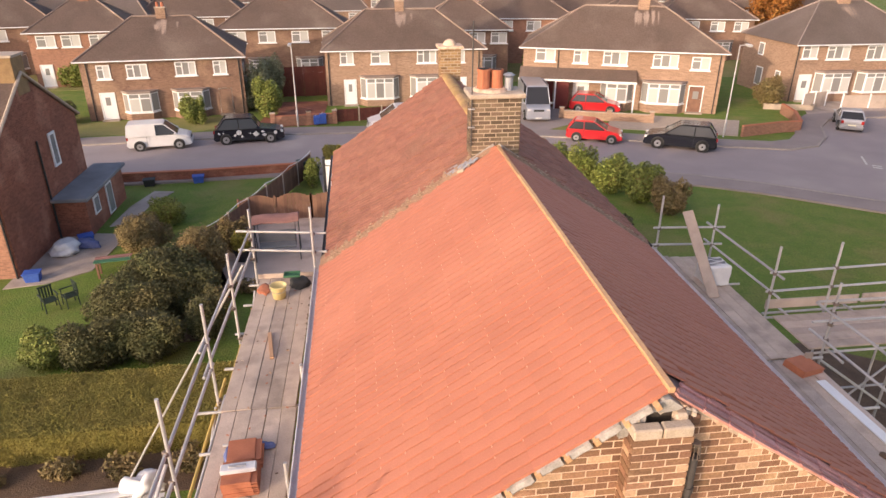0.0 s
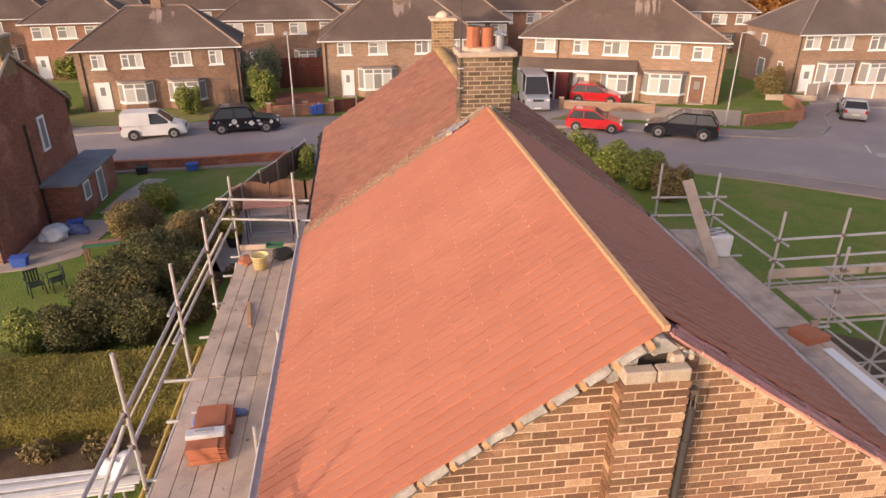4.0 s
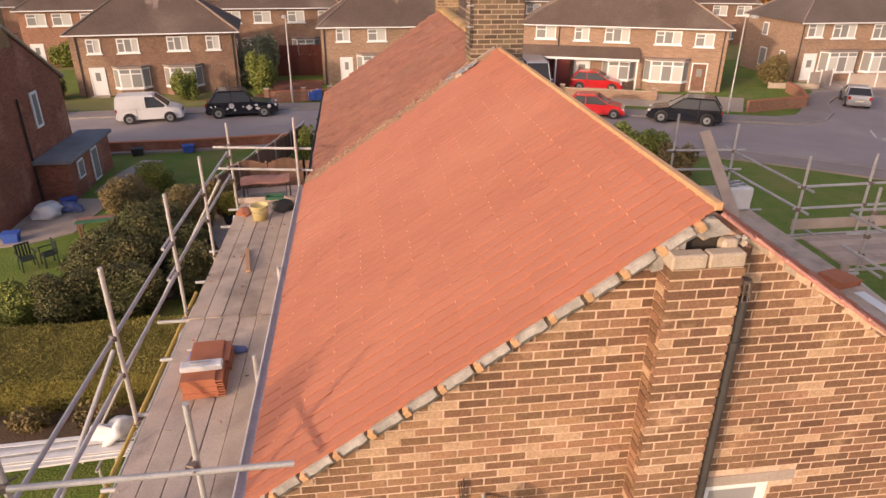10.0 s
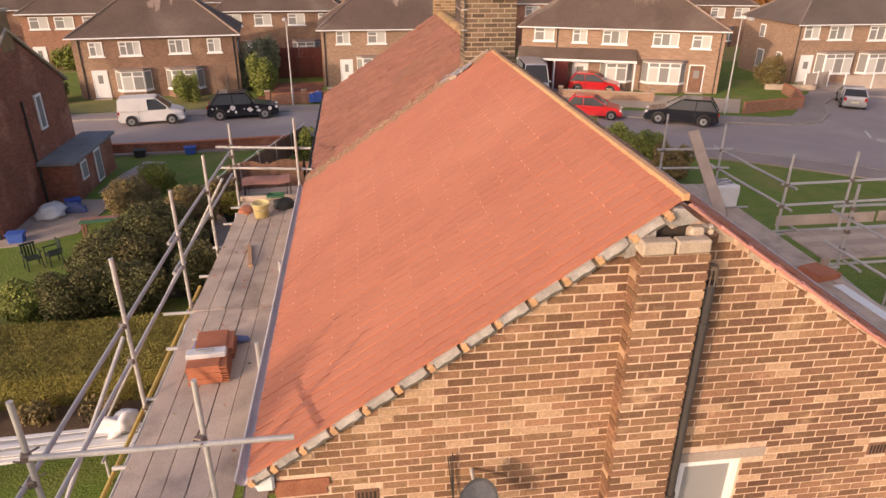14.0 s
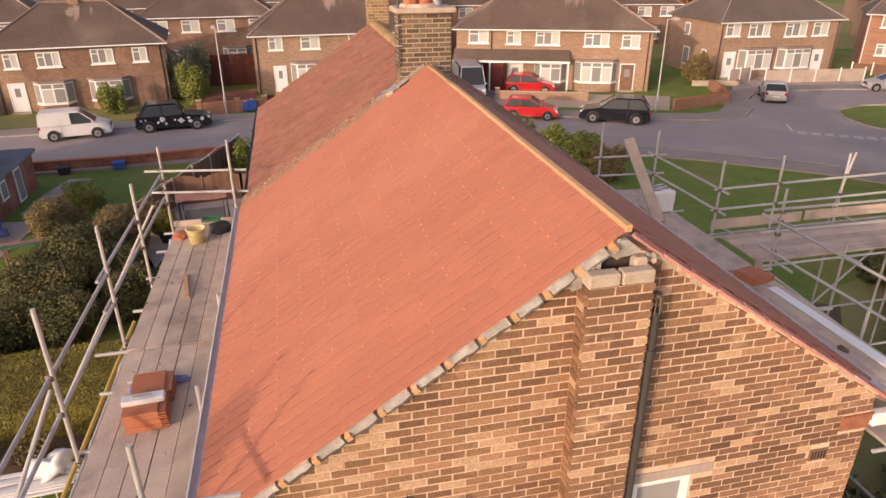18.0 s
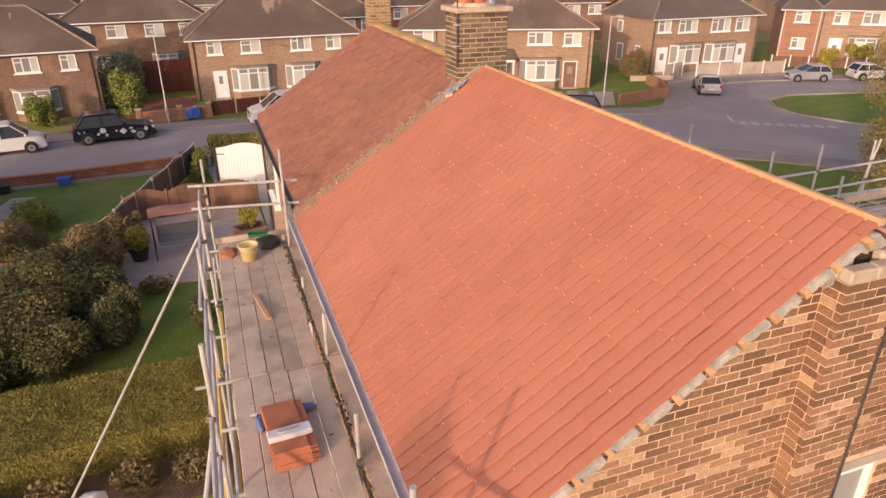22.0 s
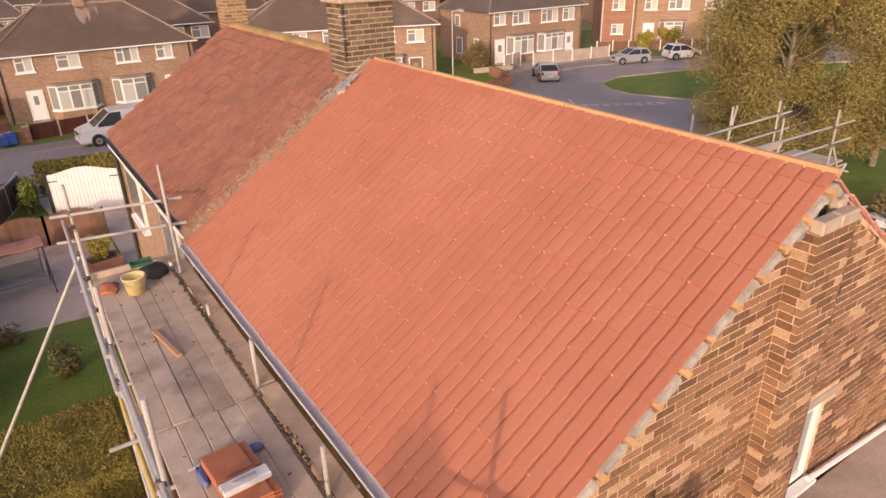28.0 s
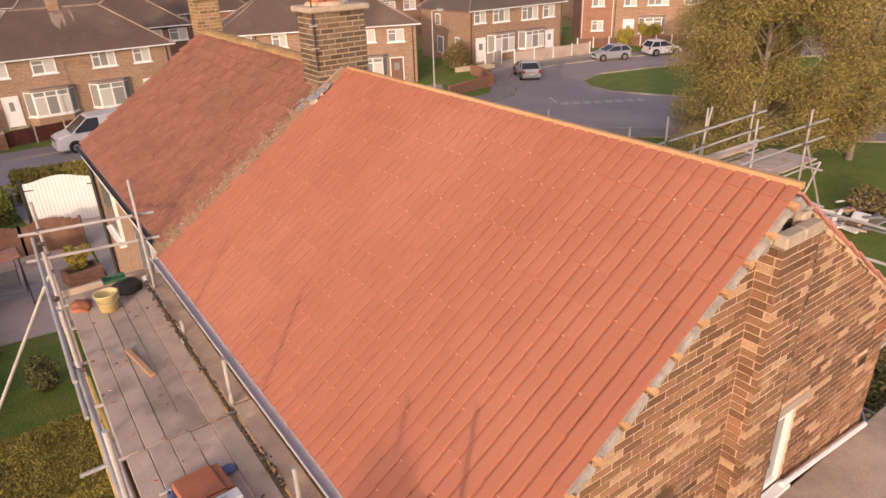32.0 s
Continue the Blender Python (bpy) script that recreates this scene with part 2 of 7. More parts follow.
M_HEDGE = mat("hedge_leaf", (0.28, 0.23, 0.066), (0.215, 0.19, 0.05), 0.9, 0.9, 20, 0.0, isl=0.12, spec=0.1, fine_amt=0.2)
M_HEDGE_CORE = mat("hedge_inside", (0.24, 0.20, 0.065), (0.17, 0.145, 0.05), 0.95, 3, 20, 0.5)
M_BUSH = mat("dark_bush_leaf", (0.070, 0.080, 0.028), (0.120, 0.100, 0.040), 0.75, 0.9, 20, 0.0, isl=0.3, fine_amt=0.2)
M_BUSH_LIGHT = mat("autumn_bush_leaf", (0.23, 0.155, 0.065), (0.165, 0.135, 0.055), 0.75, 1.2, 20, 0.0, isl=0.3, fine_amt=0.2)
M_GREENBUSH = mat("green_bush_leaf", (0.149, 0.189, 0.038), (0.203, 0.209, 0.047), 0.65, 1.2, 20, 0.0, isl=0.4, fine_amt=0.2)
M_CONIFER = mat("conifer_leaf", (0.19, 0.205, 0.115), (0.24, 0.235, 0.135), 0.7, 1.0, 20, 0.0, isl=0.3, fine_amt=0.2)
M_BIRCH = mat("birch_leaf", (0.295, 0.222, 0.075), (0.22, 0.183, 0.058), 0.7, 0.4, 20, 0.0, isl=0.32, fine_amt=0.2)
M_ORANGE_LEAF = mat("orange_leaf", (0.34, 0.125, 0.025), (0.24, 0.11, 0.03), 0.7, 0.5, 20, 0.0, isl=0.35, fine_amt=0.2)
M_YELLOW_LEAF = mat("yellow_leaf", (0.42, 0.32, 0.045), (0.26, 0.23, 0.05), 0.7, 3, 20, 0.0, isl=0.35, fine_amt=0.2)
M_BARK = mat("bark", (0.16, 0.12, 0.09), (0.10, 0.075, 0.055), 0.95, 4, 30, 0.7, fine_amt=0.4)
M_BIRCHBARK = mat("pale_bark", (0.24, 0.20, 0.155), (0.14, 0.115, 0.09), 0.9, 3, 20, 0.4, fine_amt=0.4)
M_BUCKET = mat("yellow_plastic", (0.76, 0.62, 0.30), (0.70, 0.56, 0.25), 0.5, 5, 40, 0.05, fine_amt=0.06)
M_NIB = mat("pale_tile_corner", (0.70, 0.40, 0.28), (0.60, 0.31, 0.21), 0.8, 5, 40, 0.1)
M_MEMBRANE = mat("roof_membrane", (0.27, 0.155, 0.125), (0.21, 0.12, 0.10), 0.9, 2, 40, 0.2)
M_PATIO = mat("patio_concrete", (0.58, 0.45, 0.37), (0.47, 0.365, 0.30), 0.92, 1.2, 40, 0.4, fine_amt=0.25, stain=(0.36, 0.275, 0.22), stain_scale=0.7)
M_BLACK = mat("black_plastic", (0.03, 0.03, 0.03), (0.05, 0.048, 0.045), 0.6, 8, 30, 0.4)
M_GREEN = mat("green_plastic", (0.05, 0.15, 0.08), (0.04, 0.12, 0.06), 0.5, 5, 30, 0.1)
M_DKGREEN = mat("dark_green_plastic", (0.02, 0.035, 0.026), (0.03, 0.045, 0.033), 0.5, 5, 30, 0.1)
M_BLUE = mat("blue_plastic", (0.05, 0.12, 0.42), (0.04, 0.09, 0.33), 0.5, 4, 30, 0.1)
M_BLUECLOTH = mat("blue_denim", (0.16, 0.19, 0.36), (0.10, 0.12, 0.24), 0.95, 9, 60, 0.5)
M_CORBEL = mat("red_corbel", (0.36, 0.145, 0.08), (0.26, 0.098, 0.058), 0.8, 9, 50, 0.4, fine_amt=0.4)
M_TERRACOTTA = mat("terracotta", (0.48, 0.175, 0.095), (0.39, 0.135, 0.072), 0.85, 4, 40, 0.3, fine_amt=0.15)
M_BAG = mat("white_woven_bag", (0.74, 0.72, 0.70), (0.60, 0.58, 0.57), 0.8, 5, 80, 0.3, fine_amt=0.15)
M_CANVAS = mat("faded_red_canvas", (0.30, 0.15, 0.125), (0.23, 0.115, 0.095), 0.95, 3, 40, 0.2)
M_TYRE = mat("tyre_rubber", (0.022, 0.021, 0.02), (0.035, 0.033, 0.03), 0.9, 8, 40, 0.2)
M_RIM = mat("alloy_rim", (0.55, 0.55, 0.55), (0.45, 0.45, 0.45), 0.35, 8, 40, 0.0, metal=0.7)
M_HUBCAP = mat("steel_hubcap", (0.36, 0.36, 0.36), (0.28, 0.28, 0.28), 0.4, 8, 40, 0.0, metal=0.5)
M_LAMP_GLASS = glass_mat("lamp_lens", (0.6, 0.58, 0.55), 0.1)
M_REDLAMP = glass_mat("rear_lamp", (0.35, 0.02, 0.015), 0.15)
M_PLATE = mat("plate", (0.7, 0.68, 0.5), (0.65, 0.62, 0.45), 0.6, 5, 40, 0.0)


# ---------------------------------------------------------------- mesh helpers
def mesh_of(name, verts, faces, material):
    me = bpy.data.meshes.new(name)
    me.from_pydata([tuple(v) for v in verts], [], faces)
    me.materials.append(material)
    me.update()
    return me


def empty(name, x=0, y=0, z=0, rz=0, **tags):
    ob = new(name)
    ob.matrix_world = pose(x, y, z, 0, 0, rz)
    return tagged(ob, **tags)


def hang(ob, parent):
    if parent is not None:
        ob.parent = parent
    return ob


def part(name, bm, material, parent, label="", smooth=False):
    """One mesh object from a bmesh, under a thing or a part (in the parent's own axes)."""
    me = bpy.data.meshes.new(name)
    bmesh.ops.recalc_face_normals(bm, faces=bm.faces)
    bm.to_mesh(me)
    bm.free()
    if smooth:
        for f in me.polygons:
            f.use_smooth = True
    me.materials.append(material)
    return tagged(hang(new(name, me), parent), label=label)


def bm_box(x0, x1, y0, y1, z0, z1, bevel=0.0, bm=None, m=None):
    bm = bm or bmesh.new()
    r = bmesh.ops.create_cube(bm, size=1)["verts"]
    for v in r:
        v.co = Vector(((x0 + x1) / 2 + v.co.x * (x1 - x0), (y0 + y1) / 2 + v.co.y * (y1 - y0), (z0 + z1) / 2 + v.co.z * (z1 - z0)))
    if bevel:
        es = list({e for v in r for e in v.link_edges})
        r = list({v for f in bmesh.ops.bevel(bm, geom=es, offset=bevel, segments=1, affect="EDGES")["faces"] for v in f.verts} | {v for v in r if v.is_valid})
    if m is not None:
        bmesh.ops.transform(bm, matrix=m, verts=[v for v in r if v.is_valid])
    return bm


def bm_tube(p, q, r, seg=10, r2=None, bm=None):
    bm = bm or bmesh.new()
    p, q = Vector(p), Vector(q)
    d = q - p
    m = Matrix.Translation((p + q) / 2) @ d.to_track_quat("Z", "Y").to_matrix().to_4x4()
    bmesh.ops.create_cone(bm, cap_ends=True, segments=seg, radius1=r, radius2=r if r2 is None else r2, depth=d.length, matrix=m)
    return bm


def bm_prism(pts, y0, y1, bm=None):
    """A profile in x and z, drawn out along y."""
    bm = bm or bmesh.new()
    a = [bm.verts.new((x, y0, z)) for x, z in pts]
    b_ = [bm.verts.new((x, y1, z)) for x, z in pts]
    bm.faces.new(a)
    bm.faces.new(b_[::-1])
    k = len(pts)
    for i in range(k):
        bm.faces.new((a[i], b_[i], b_[(i + 1) % k], a[(i + 1) % k]))
    return bm


def sheet(name, outline, z, material, **tags):
    """A flat outline on the ground, with sides down into it."""
    bm = bmesh.new()
    top = [bm.verts.new((x, y, z)) for x, y in outline]
    low = [bm.verts.new((x, y, G0 - 0.25)) for x, y in outline]
    bm.faces.new(top)
    k = len(outline)
    for i in range(k):
        bm.faces.new((top[i], top[(i + 1) % k], low[(i + 1) % k], low[i]))
    bmesh.ops.triangulate(bm, faces=[f for f in bm.faces if len(f.verts) > 4])
    return tagged(part(name, bm, material, None), **tags)

# ---------------------------------------------------------------- ground, road, pavements
bm = bmesh.new()
bmesh.ops.create_grid(bm, x_segments=40, y_segments=40, size=1)
for v in bm.verts:
    v.co = Vector((60 * v.co.x + 1400 * v.co.x ** 3 + 10, 60 * v.co.y + 1400 * v.co.y ** 3 + 30, G0))
tagged(part("ground", bm, M_GRASS, None), label="short green lawn and verge grass", category="ground", kind="structure")

NEAR = [(-90, 29), (-60, 31.6), (-40, 32.9), (-25, 33.8), (-16, 34.3), (-5.4, 35.0), (4, 34.0), (9, 32.9), (14.1, 31.4), (17, 30.3), (20, 28.6), (25, 24.9), (31, 19), (38, 11), (46, 0), (60, -22)]
FAR = [(-90, 36.5), (-60, 39.2), (-40, 40.2), (-25, 40.7), (-16, 41.3), (-8, 42.2), (-2, 42.0), (6, 40.8), (14, 38.6), (21.5, 35.8), (25.6, 34.6)]
road = FAR + [(28, 35.2), (30, 37.2), (31.6, 40), (33.4, 41.8), (37, 42.2), (41, 41.8), (48, 40), (60, 36), (80, 30), (80, 22), (60, 28), (48, 34.2), (43, 35.6), (38.6, 36.6), (35.6, 35.6), (34.2, 33.4), (34.0, 31), (36, 26.5), (42, 19), (50, 8), (66, -16)] + NEAR[::-1]
bm = bmesh.new()
top = [bm.verts.new((x, y, G0 + 0.02)) for x, y in road]
bm.faces.new(top)
bmesh.ops.triangulate(bm, faces=bm.faces[:])
tagged(part("road", bm, M_TARMAC, None), label="worn grey tarmac estate road with a side turning", category="road", kind="structure")


def strip(name, line, w0, w1, z, material, **tags):
    """A band along a line, from w0 to w1 to its left, z over the ground, with real edges."""
    bm = bmesh.new()
    rows = []
    for i, (x, y) in enumerate(line):
        a, b_ = Vector(line[max(i - 1, 0)]), Vector(line[min(i + 1, len(line) - 1)])
        d = (b_ - a).normalized()
        nrm = Vector((-d.y, d.x))
        p, q = Vector((x, y)) + nrm * w0, Vector((x, y)) + nrm * w1
        rows.append([bm.verts.new((*p, G0 - 0.1)), bm.verts.new((*p, G0 + z)), bm.verts.new((*q, G0 + z)), bm.verts.new((*q, G0 - 0.1))])
    for r, s in zip(rows, rows[1:]):
        for i in range(3):
            bm.faces.new((r[i], r[i + 1], s[i + 1], s[i]))
    return tagged(part(name, bm, material, None), **tags)


SIDE = [(25.6, 34.6), (28, 35.2), (30, 37.2), (31.6, 40), (33.4, 41.8), (37, 42.2), (41, 41.8), (48, 40), (60, 36), (80, 30)]
GREEN = [(80, 22), (60, 28), (48, 34.2), (43, 35.6), (38.6, 36.6), (35.6, 35.6), (34.2, 33.4), (34.0, 31), (36, 26.5), (42, 19), (50, 8), (66, -16)]
strip("pavement_far", FAR, 0.15, 1.9, 0.10, M_PAVE, label="asphalt pavement along the far side of the road", category="pavement", kind="structure")
strip("pavement_side", SIDE, 0.15, 2.0, 0.106, M_PAVE, label="asphalt pavement round the turning", category="pavement", kind="structure")
strip("pavement_near", NEAR, -1.9, -0.15, 0.10, M_PAVE, label="asphalt pavement beside the lawn", category="pavement", kind="structure")
for nm, ln, a, c in (("kerb_far", FAR, 0, 0.15), ("kerb_side", SIDE, 0, 0.15), ("kerb_near", NEAR, -0.15, 0), ("kerb_green", GREEN, 0, 0.15)):
    strip(nm, ln, a, c, 0.125 if nm == "kerb_side" else 0.12, M_KERB, label="pale concrete kerb stones", category="kerb", kind="structure")
line = empty("give_way_line", label="worn white broken line painted across the turning", category="road marking")
dirn = (Vector((33.6, 27.9)) - Vector((28.6, 31.0))).normalized()
for row in (0, 0.42):
    for i in range(8):
        a = Vector((28.7, 31.0)) + dirn * (i * 0.78) + Vector((-dirn.y, dirn.x)) * -row
        bm = bm_box(0, 0.52, -0.08, 0.08, 0, 0.006, m=Matrix.Translation((a.x, a.y, G0 + 0.021)) @ Matrix.Rotation(math.atan2(dirn.y, dirn.x), 4, "Z"))
        part("dash", bm, M_LINE, line)
bm = bm_box(0, 1.9, -0.06, 0.06, 0, 0.006, m=Matrix.Translation((28.5, 31.2, G0 + 0.021)) @ Matrix.Rotation(radians(62), 4, "Z"))
part("stub_line", bm, M_LINE, line)

# ---------------------------------------------------------------- the house that is being re-roofed
ZR, SL = 7.60, 0.678
TH = math.atan(SL)
CO, SI = math.cos(TH), math.sin(TH)
XE, YJ, YF = 3.40, 7.82, 15.4
XL, XO, WL = 3.56, 3.46, 3.35
TW, Y_TILE = 0.314, -0.083
# distance of each tile course's low edge from the ridge, along the slope
DOWNS = [0.18, 0.493, 0.806, 1.113, 1.427, 1.759, 2.091, 2.423, 2.755, 3.087, 3.425, 3.752, 4.065, 4.315]


def slope_z(x):
    return ZR - SL * abs(x)


house = empty("re_roofed_house", label="semi-detached brick house with half its roof newly tiled", category="house")
# body walls below the roof, with the gable as a wall of its own
bm = bm_box(-WL, 0.22 - WL, 0.16, YF - 0.1, G0, 5.16)
part("wall_left", bm, M_FARBRICK2, house, "brown brick side wall")
bm = bm_box(2.84, 3.06, 0.16, YF - 0.1, G0, 5.16)
part("wall_right", bm, M_FARBRICK2, house)
bm = bm_prism([(-WL, G0), (3.06, G0), (3.06, slope_z(3.06) - 0.16), (0, ZR - 0.16), (-WL, slope_z(WL) - 0.16)], YF - 0.3, YF - 0.08)
part("wall_far_gable", bm, M_FARBRICK2, house)
WX0, WX1, WZ0, WZ1, YW = 0.445, 1.095, 3.75, 4.81, 0.075
wt = lambda x: slope_z(x) - 0.095
bm = bm_prism([(-WL, G0), (WX0, G0), (WX0, wt(WX0)), (0, ZR - 0.095), (-WL, wt(WL))], 0.058, 0.26)
bm_prism([(WX1, G0), (3.055, G0), (3.055, wt(3.06)), (WX1, wt(WX1))], 0.058, 0.26, bm=bm)
bm_prism([(WX0, G0), (WX1, G0), (WX1, WZ0), (WX0, WZ0)], 0.058, 0.26, bm=bm)
bm_prism([(WX0, WZ1), (WX1, WZ1), (WX1, wt(WX1)), (WX0, wt(WX0))], 0.058, 0.26, bm=bm)
gable = part("wall_gable", bm, M_MORTAR, house, "gable wall of tan and brown bricks in stretcher bond")

# felted roof deck under the tiles
for s, nm in ((-1, "deck_left"), (1, "deck_right")):
    for xe, y0, y1, nm2 in ((XE if s > 0 else XL - 0.02, 0.07, YJ, nm), (XE if s > 0 else XO, YJ, YF, nm + "_old")):
        bm = bm_prism([(0, ZR - 0.045), (s * xe, slope_z(xe) - 0.045), (s * xe, slope_z(xe) - 0.10), (0, ZR - 0.12)], y0, y1)
        part(nm2, bm, M_MEMBRANE, house)


ROLL = [(0.0, 0.0), (0.012, 0.92), (0.06, 1.0), (0.30, 1.02), (0.60, 0.98), (0.79, 0.92), (0.825, 0.80), (0.835, 0.0)]


def tile_shape(width, length, rolls, rise, lift, thick, cut=1.0):
    """One interlocking tile: x across, y up the slope, z out of it; cut: the part of its width that is kept."""
    us = [(r + u) / rolls for r in range(rolls) for u, h in ROLL] + [1.0]
    hs = [h for r in range(rolls) for u, h in ROLL] + [0.0]
    if cut < 1.0:
        keep = [(u, h) for u, h in zip(us, hs) if u < cut]
        us, hs = [u for u, h in keep] + [cut], [h for u, h in keep] + [keep[-1][1]]
        width, us = width * cut, [u / cut for u in us]
    vs, fs = [], []
    for y, l_ in ((0.0, lift), (length, 0.0)):
        for u, h in zip(us, hs):
            vs.append((u * width, y, rise * h + l_))
    k = len(us)
    for u in us:
        vs.append((u * width, 0.004, lift - thick))
    for i in range(k - 1):
        fs.append((i, i + 1, k + i + 1, k + i))
        fs.append((2 * k + i, 2 * k + i + 1, i + 1, i))
    a = len(vs)
    vs += [(0, length, -thick), (width, length, -thick)]
    fs += [(0, k, a, 2 * k), (k - 1, 3 * k - 1, a + 1, 2 * k - 1)]
    return vs, fs


def slope_matrix(s, yl, down):
    """Where a tile lies: s -1 left, 1 right; its low edge is `down` metres from the ridge along the slope."""
    o = Vector((s * down * CO, yl, ZR - down * SI))
    ax, ay = Vector((0, s, 0)), Vector((-s * CO, 0, SI))
    az = ax.cross(ay)
    return Matrix(((ax.x, ay.x, az.x, o.x), (ax.y, ay.y, az.y, o.y), (ax.z, ay.z, az.z, o.z), (0, 0, 0, 1)))


# old half of the roof: joined, weathered tiles with gaps and slipped courses
rng = random.Random(5)
for s, nm in ((-1, "old_tile_left"), (1, "old_tile_right")):
    vv, ff = [], []
    for c in range(15):
        down = 0.2175 + 0.302 * c
        if down > (XE if s > 0 else XO) / CO + 0.04:
            break
        for j in range(24):
            y0 = YJ + 0.02 + j * 0.315
            if y0 + 0.30 > YF + 0.05:
                continue
            vs, fs = tile_shape(0.300, min(0.34, down - 0.03), 2, 0.030, 0.034 + rng.uniform(-0.008, 0.016), 0.020)
            m = slope_matrix(s, y0 if s > 0 else y0 + 0.300, down + rng.uniform(-0.012, 0.012)) @ Matrix.Rotation(rng.uniform(-0.03, 0.03), 4, "Z") @ Matrix.Rotation(rng.uniform(-0.025, 0.025), 4, "Y")
            a = len(vv)
            vv += [m @ Vector(v) for v in vs]
            ff += [tuple(a + i for i in f) for f in fs]
    tagged(hang(new(nm, mesh_of(nm, vv, ff, M_OLD)), house), label="weathered dark red roof tiles", kind="stuff")
for j in range(17):
    y0 = YJ + 0.65 + j * 0.425
    bm = bmesh.new()
    for i in range(7):
        a0, a1 = math.pi * i / 7, math.pi * (i + 1) / 7
        v = [bm.verts.new((0.15 * math.cos(a), y, ZR - 0.045 + 0.09 * math.sin(a) + (j % 3) * 0.004)) for y in (y0, y0 + 0.418) for a in (a0, a1)]
        bm.faces.new((v[0], v[1], v[3], v[2]))
    bmesh.ops.remove_doubles(bm, verts=bm.verts, dist=0.001)
    bmesh.ops.solidify(bm, geom=bm.faces[:], thickness=0.015)
    part("ridge_tile", bm, M_RIDGE_OLD, house, "lichen-covered ridge tile")

# crumbling mortar fillet where old and new roof meet
rng = random.Random(9)
for s in (-1, 1):
    bm = bmesh.new()
    k = 60
    rows = []
    for i in range(k + 1):
        d = 0.15 + ((XE if s > 0 else XL) / CO - 0.15) * i / k
        w0, w1 = 0.19 + rng.uniform(-0.05, 0.03), 0.27 + rng.uniform(-0.14, 0.14)
        h = 0.062 + rng.uniform(-0.012, 0.018)
        row = []
        for yy, hh in ((YJ - w0, 0.012), (YJ - w0 * 0.5, h * 0.7), (YJ + w1 * 0.3, h), (YJ + w1, 0.045)):
            row.append(bm.verts.new((s * d * CO, yy, ZR - d * SI + hh)))
        rows.append(row)
    for r, q in zip(rows, rows[1:]):
        for i in range(3):
            bm.faces.new((r[i], r[i + 1], q[i + 1], q[i]))
    part("mortar_fillet", bm, M_MORTAR_OLD, house, "crumbling mossy mortar joint")
    bm = bmesh.new()
    for i in range(290):
        d = 0.45 + (XE / CO - 0.55) * rng.random() ** 1.25
        r_ = rng.uniform(0.007, 0.021)
        bmesh.ops.create_icosphere(bm, subdivisions=1, radius=r_, matrix=Matrix.Translation((s * d * CO, YJ + rng.gauss(0.02, 0.10), ZR - d * SI + 0.060)) @ Matrix.Diagonal((1.5, 1, 0.7, 1)))
    tagged(part("mortar_grit", bm, M_LICHEN, house), label="pale crumbs of old mortar", kind="stuff")

# ridge batten and verge of the new half
for y0, y1, x0, lab in ((-0.03, 3.1, 0.045, "bare orange roofing batten"), (3.12, 5.9, 0.05, ""), (5.92, 7.66, 0.045, "")):
    part("ridge_batten", bm_box(x0 - 0.062, x0 - 0.002, y0, y1, ZR - 0.03, ZR + 0.030, 0.004), M_BATTEN, house, lab)
for s in (-1, 1):
    for c in range(14 if s < 0 else 13):
        d = DOWNS[c] - 0.045
        step = DOWNS[min(c + 1, 13)] - DOWNS[min(c, 12)]
        z0 = ZR - d * SI
        m = Matrix.Translation((s * d * CO, 0, z0 - 0.065)) @ Matrix.Rotation(s * TH, 4, "Y")
        if s > 0:
            continue
        part("batten_end", bm_box(-0.028, 0.028, -0.06 - rng.uniform(0, 0.03), 0.3, -0.028, 0.03, 0.003, m=m), M_BATTEN, house)
        if c == (13 if s < 0 else 12):
            continue
        bm = bmesh.new()
        L = step - 0.060
        n_ = 5
        cols = []
        for i in range(n_ + 1):
            q = -L / 2 + L * i / n_
            wob = rng.uniform(-0.005, 0.005)
            cols.append([bm.verts.new(p) for p in ((q, -0.045 + wob, 0.034), (q, -0.062 + wob * 1.5, -0.02 + wob), (q, -0.02 + wob, -0.07 + wob), (q, 0.1, -0.075), (q, 0.1, 0.034))])
        for r, q in zip(cols, cols[1:]):
            for i in range(5):
                bm.faces.new((r[i], r[(i + 1) % 5], q[(i + 1) % 5], q[i]))
        bm.faces.new(cols[0][::-1])
        bm.faces.new(cols[-1])
        dm = d + 0.03 + step / 2
        bmesh.ops.transform(bm, verts=bm.verts, matrix=Matrix.Translation((s * dm * CO, 0, ZR - dm * SI - 0.062)) @ Matrix.Rotation(s * TH, 4, "Y"))
        part("verge_mortar", bm, M_GREYMORTAR if s < 0 else M_MORTAR, house, "lump of grey bedding mortar" if s < 0 else "rough pale mortar")
M_UNDERCLOAK = mat("undercloak_board", (0.62, 0.30, 0.25), (0.44, 0.19, 0.155), 0.9, 3, 50, 0.4, rnd=0.28, fine_amt=0.3)
for c in range(11):
    for k, w in enumerate((0.03, 0.12, 0.21, 0.31, 0.41)):
        d = 0.10 + 0.345 * c + 0.075 * k
        L = rng.uniform(0.44, 0.62)
        if (d + L) * CO > 3.45:
            continue
        m = Matrix.Translation(((d + L / 2) * CO, w, ZR - (d + L / 2) * SI - 0.036 + 0.010 * (k % 2))) @ Matrix.Rotation(TH + 0.028, 4, "Y") @ Matrix.Rotation(0.05 + rng.uniform(-0.012, 0.012), 4, "Z")
        part("undercloak_strip", bm_box(-L / 2, L / 2, -0.034, 0.034 - rng.uniform(0.0, 0.018), -0.012, 0.012, 0.003, m=m), M_UNDERCLOAK, house, "weathered undercloak strip")
x = 0.30
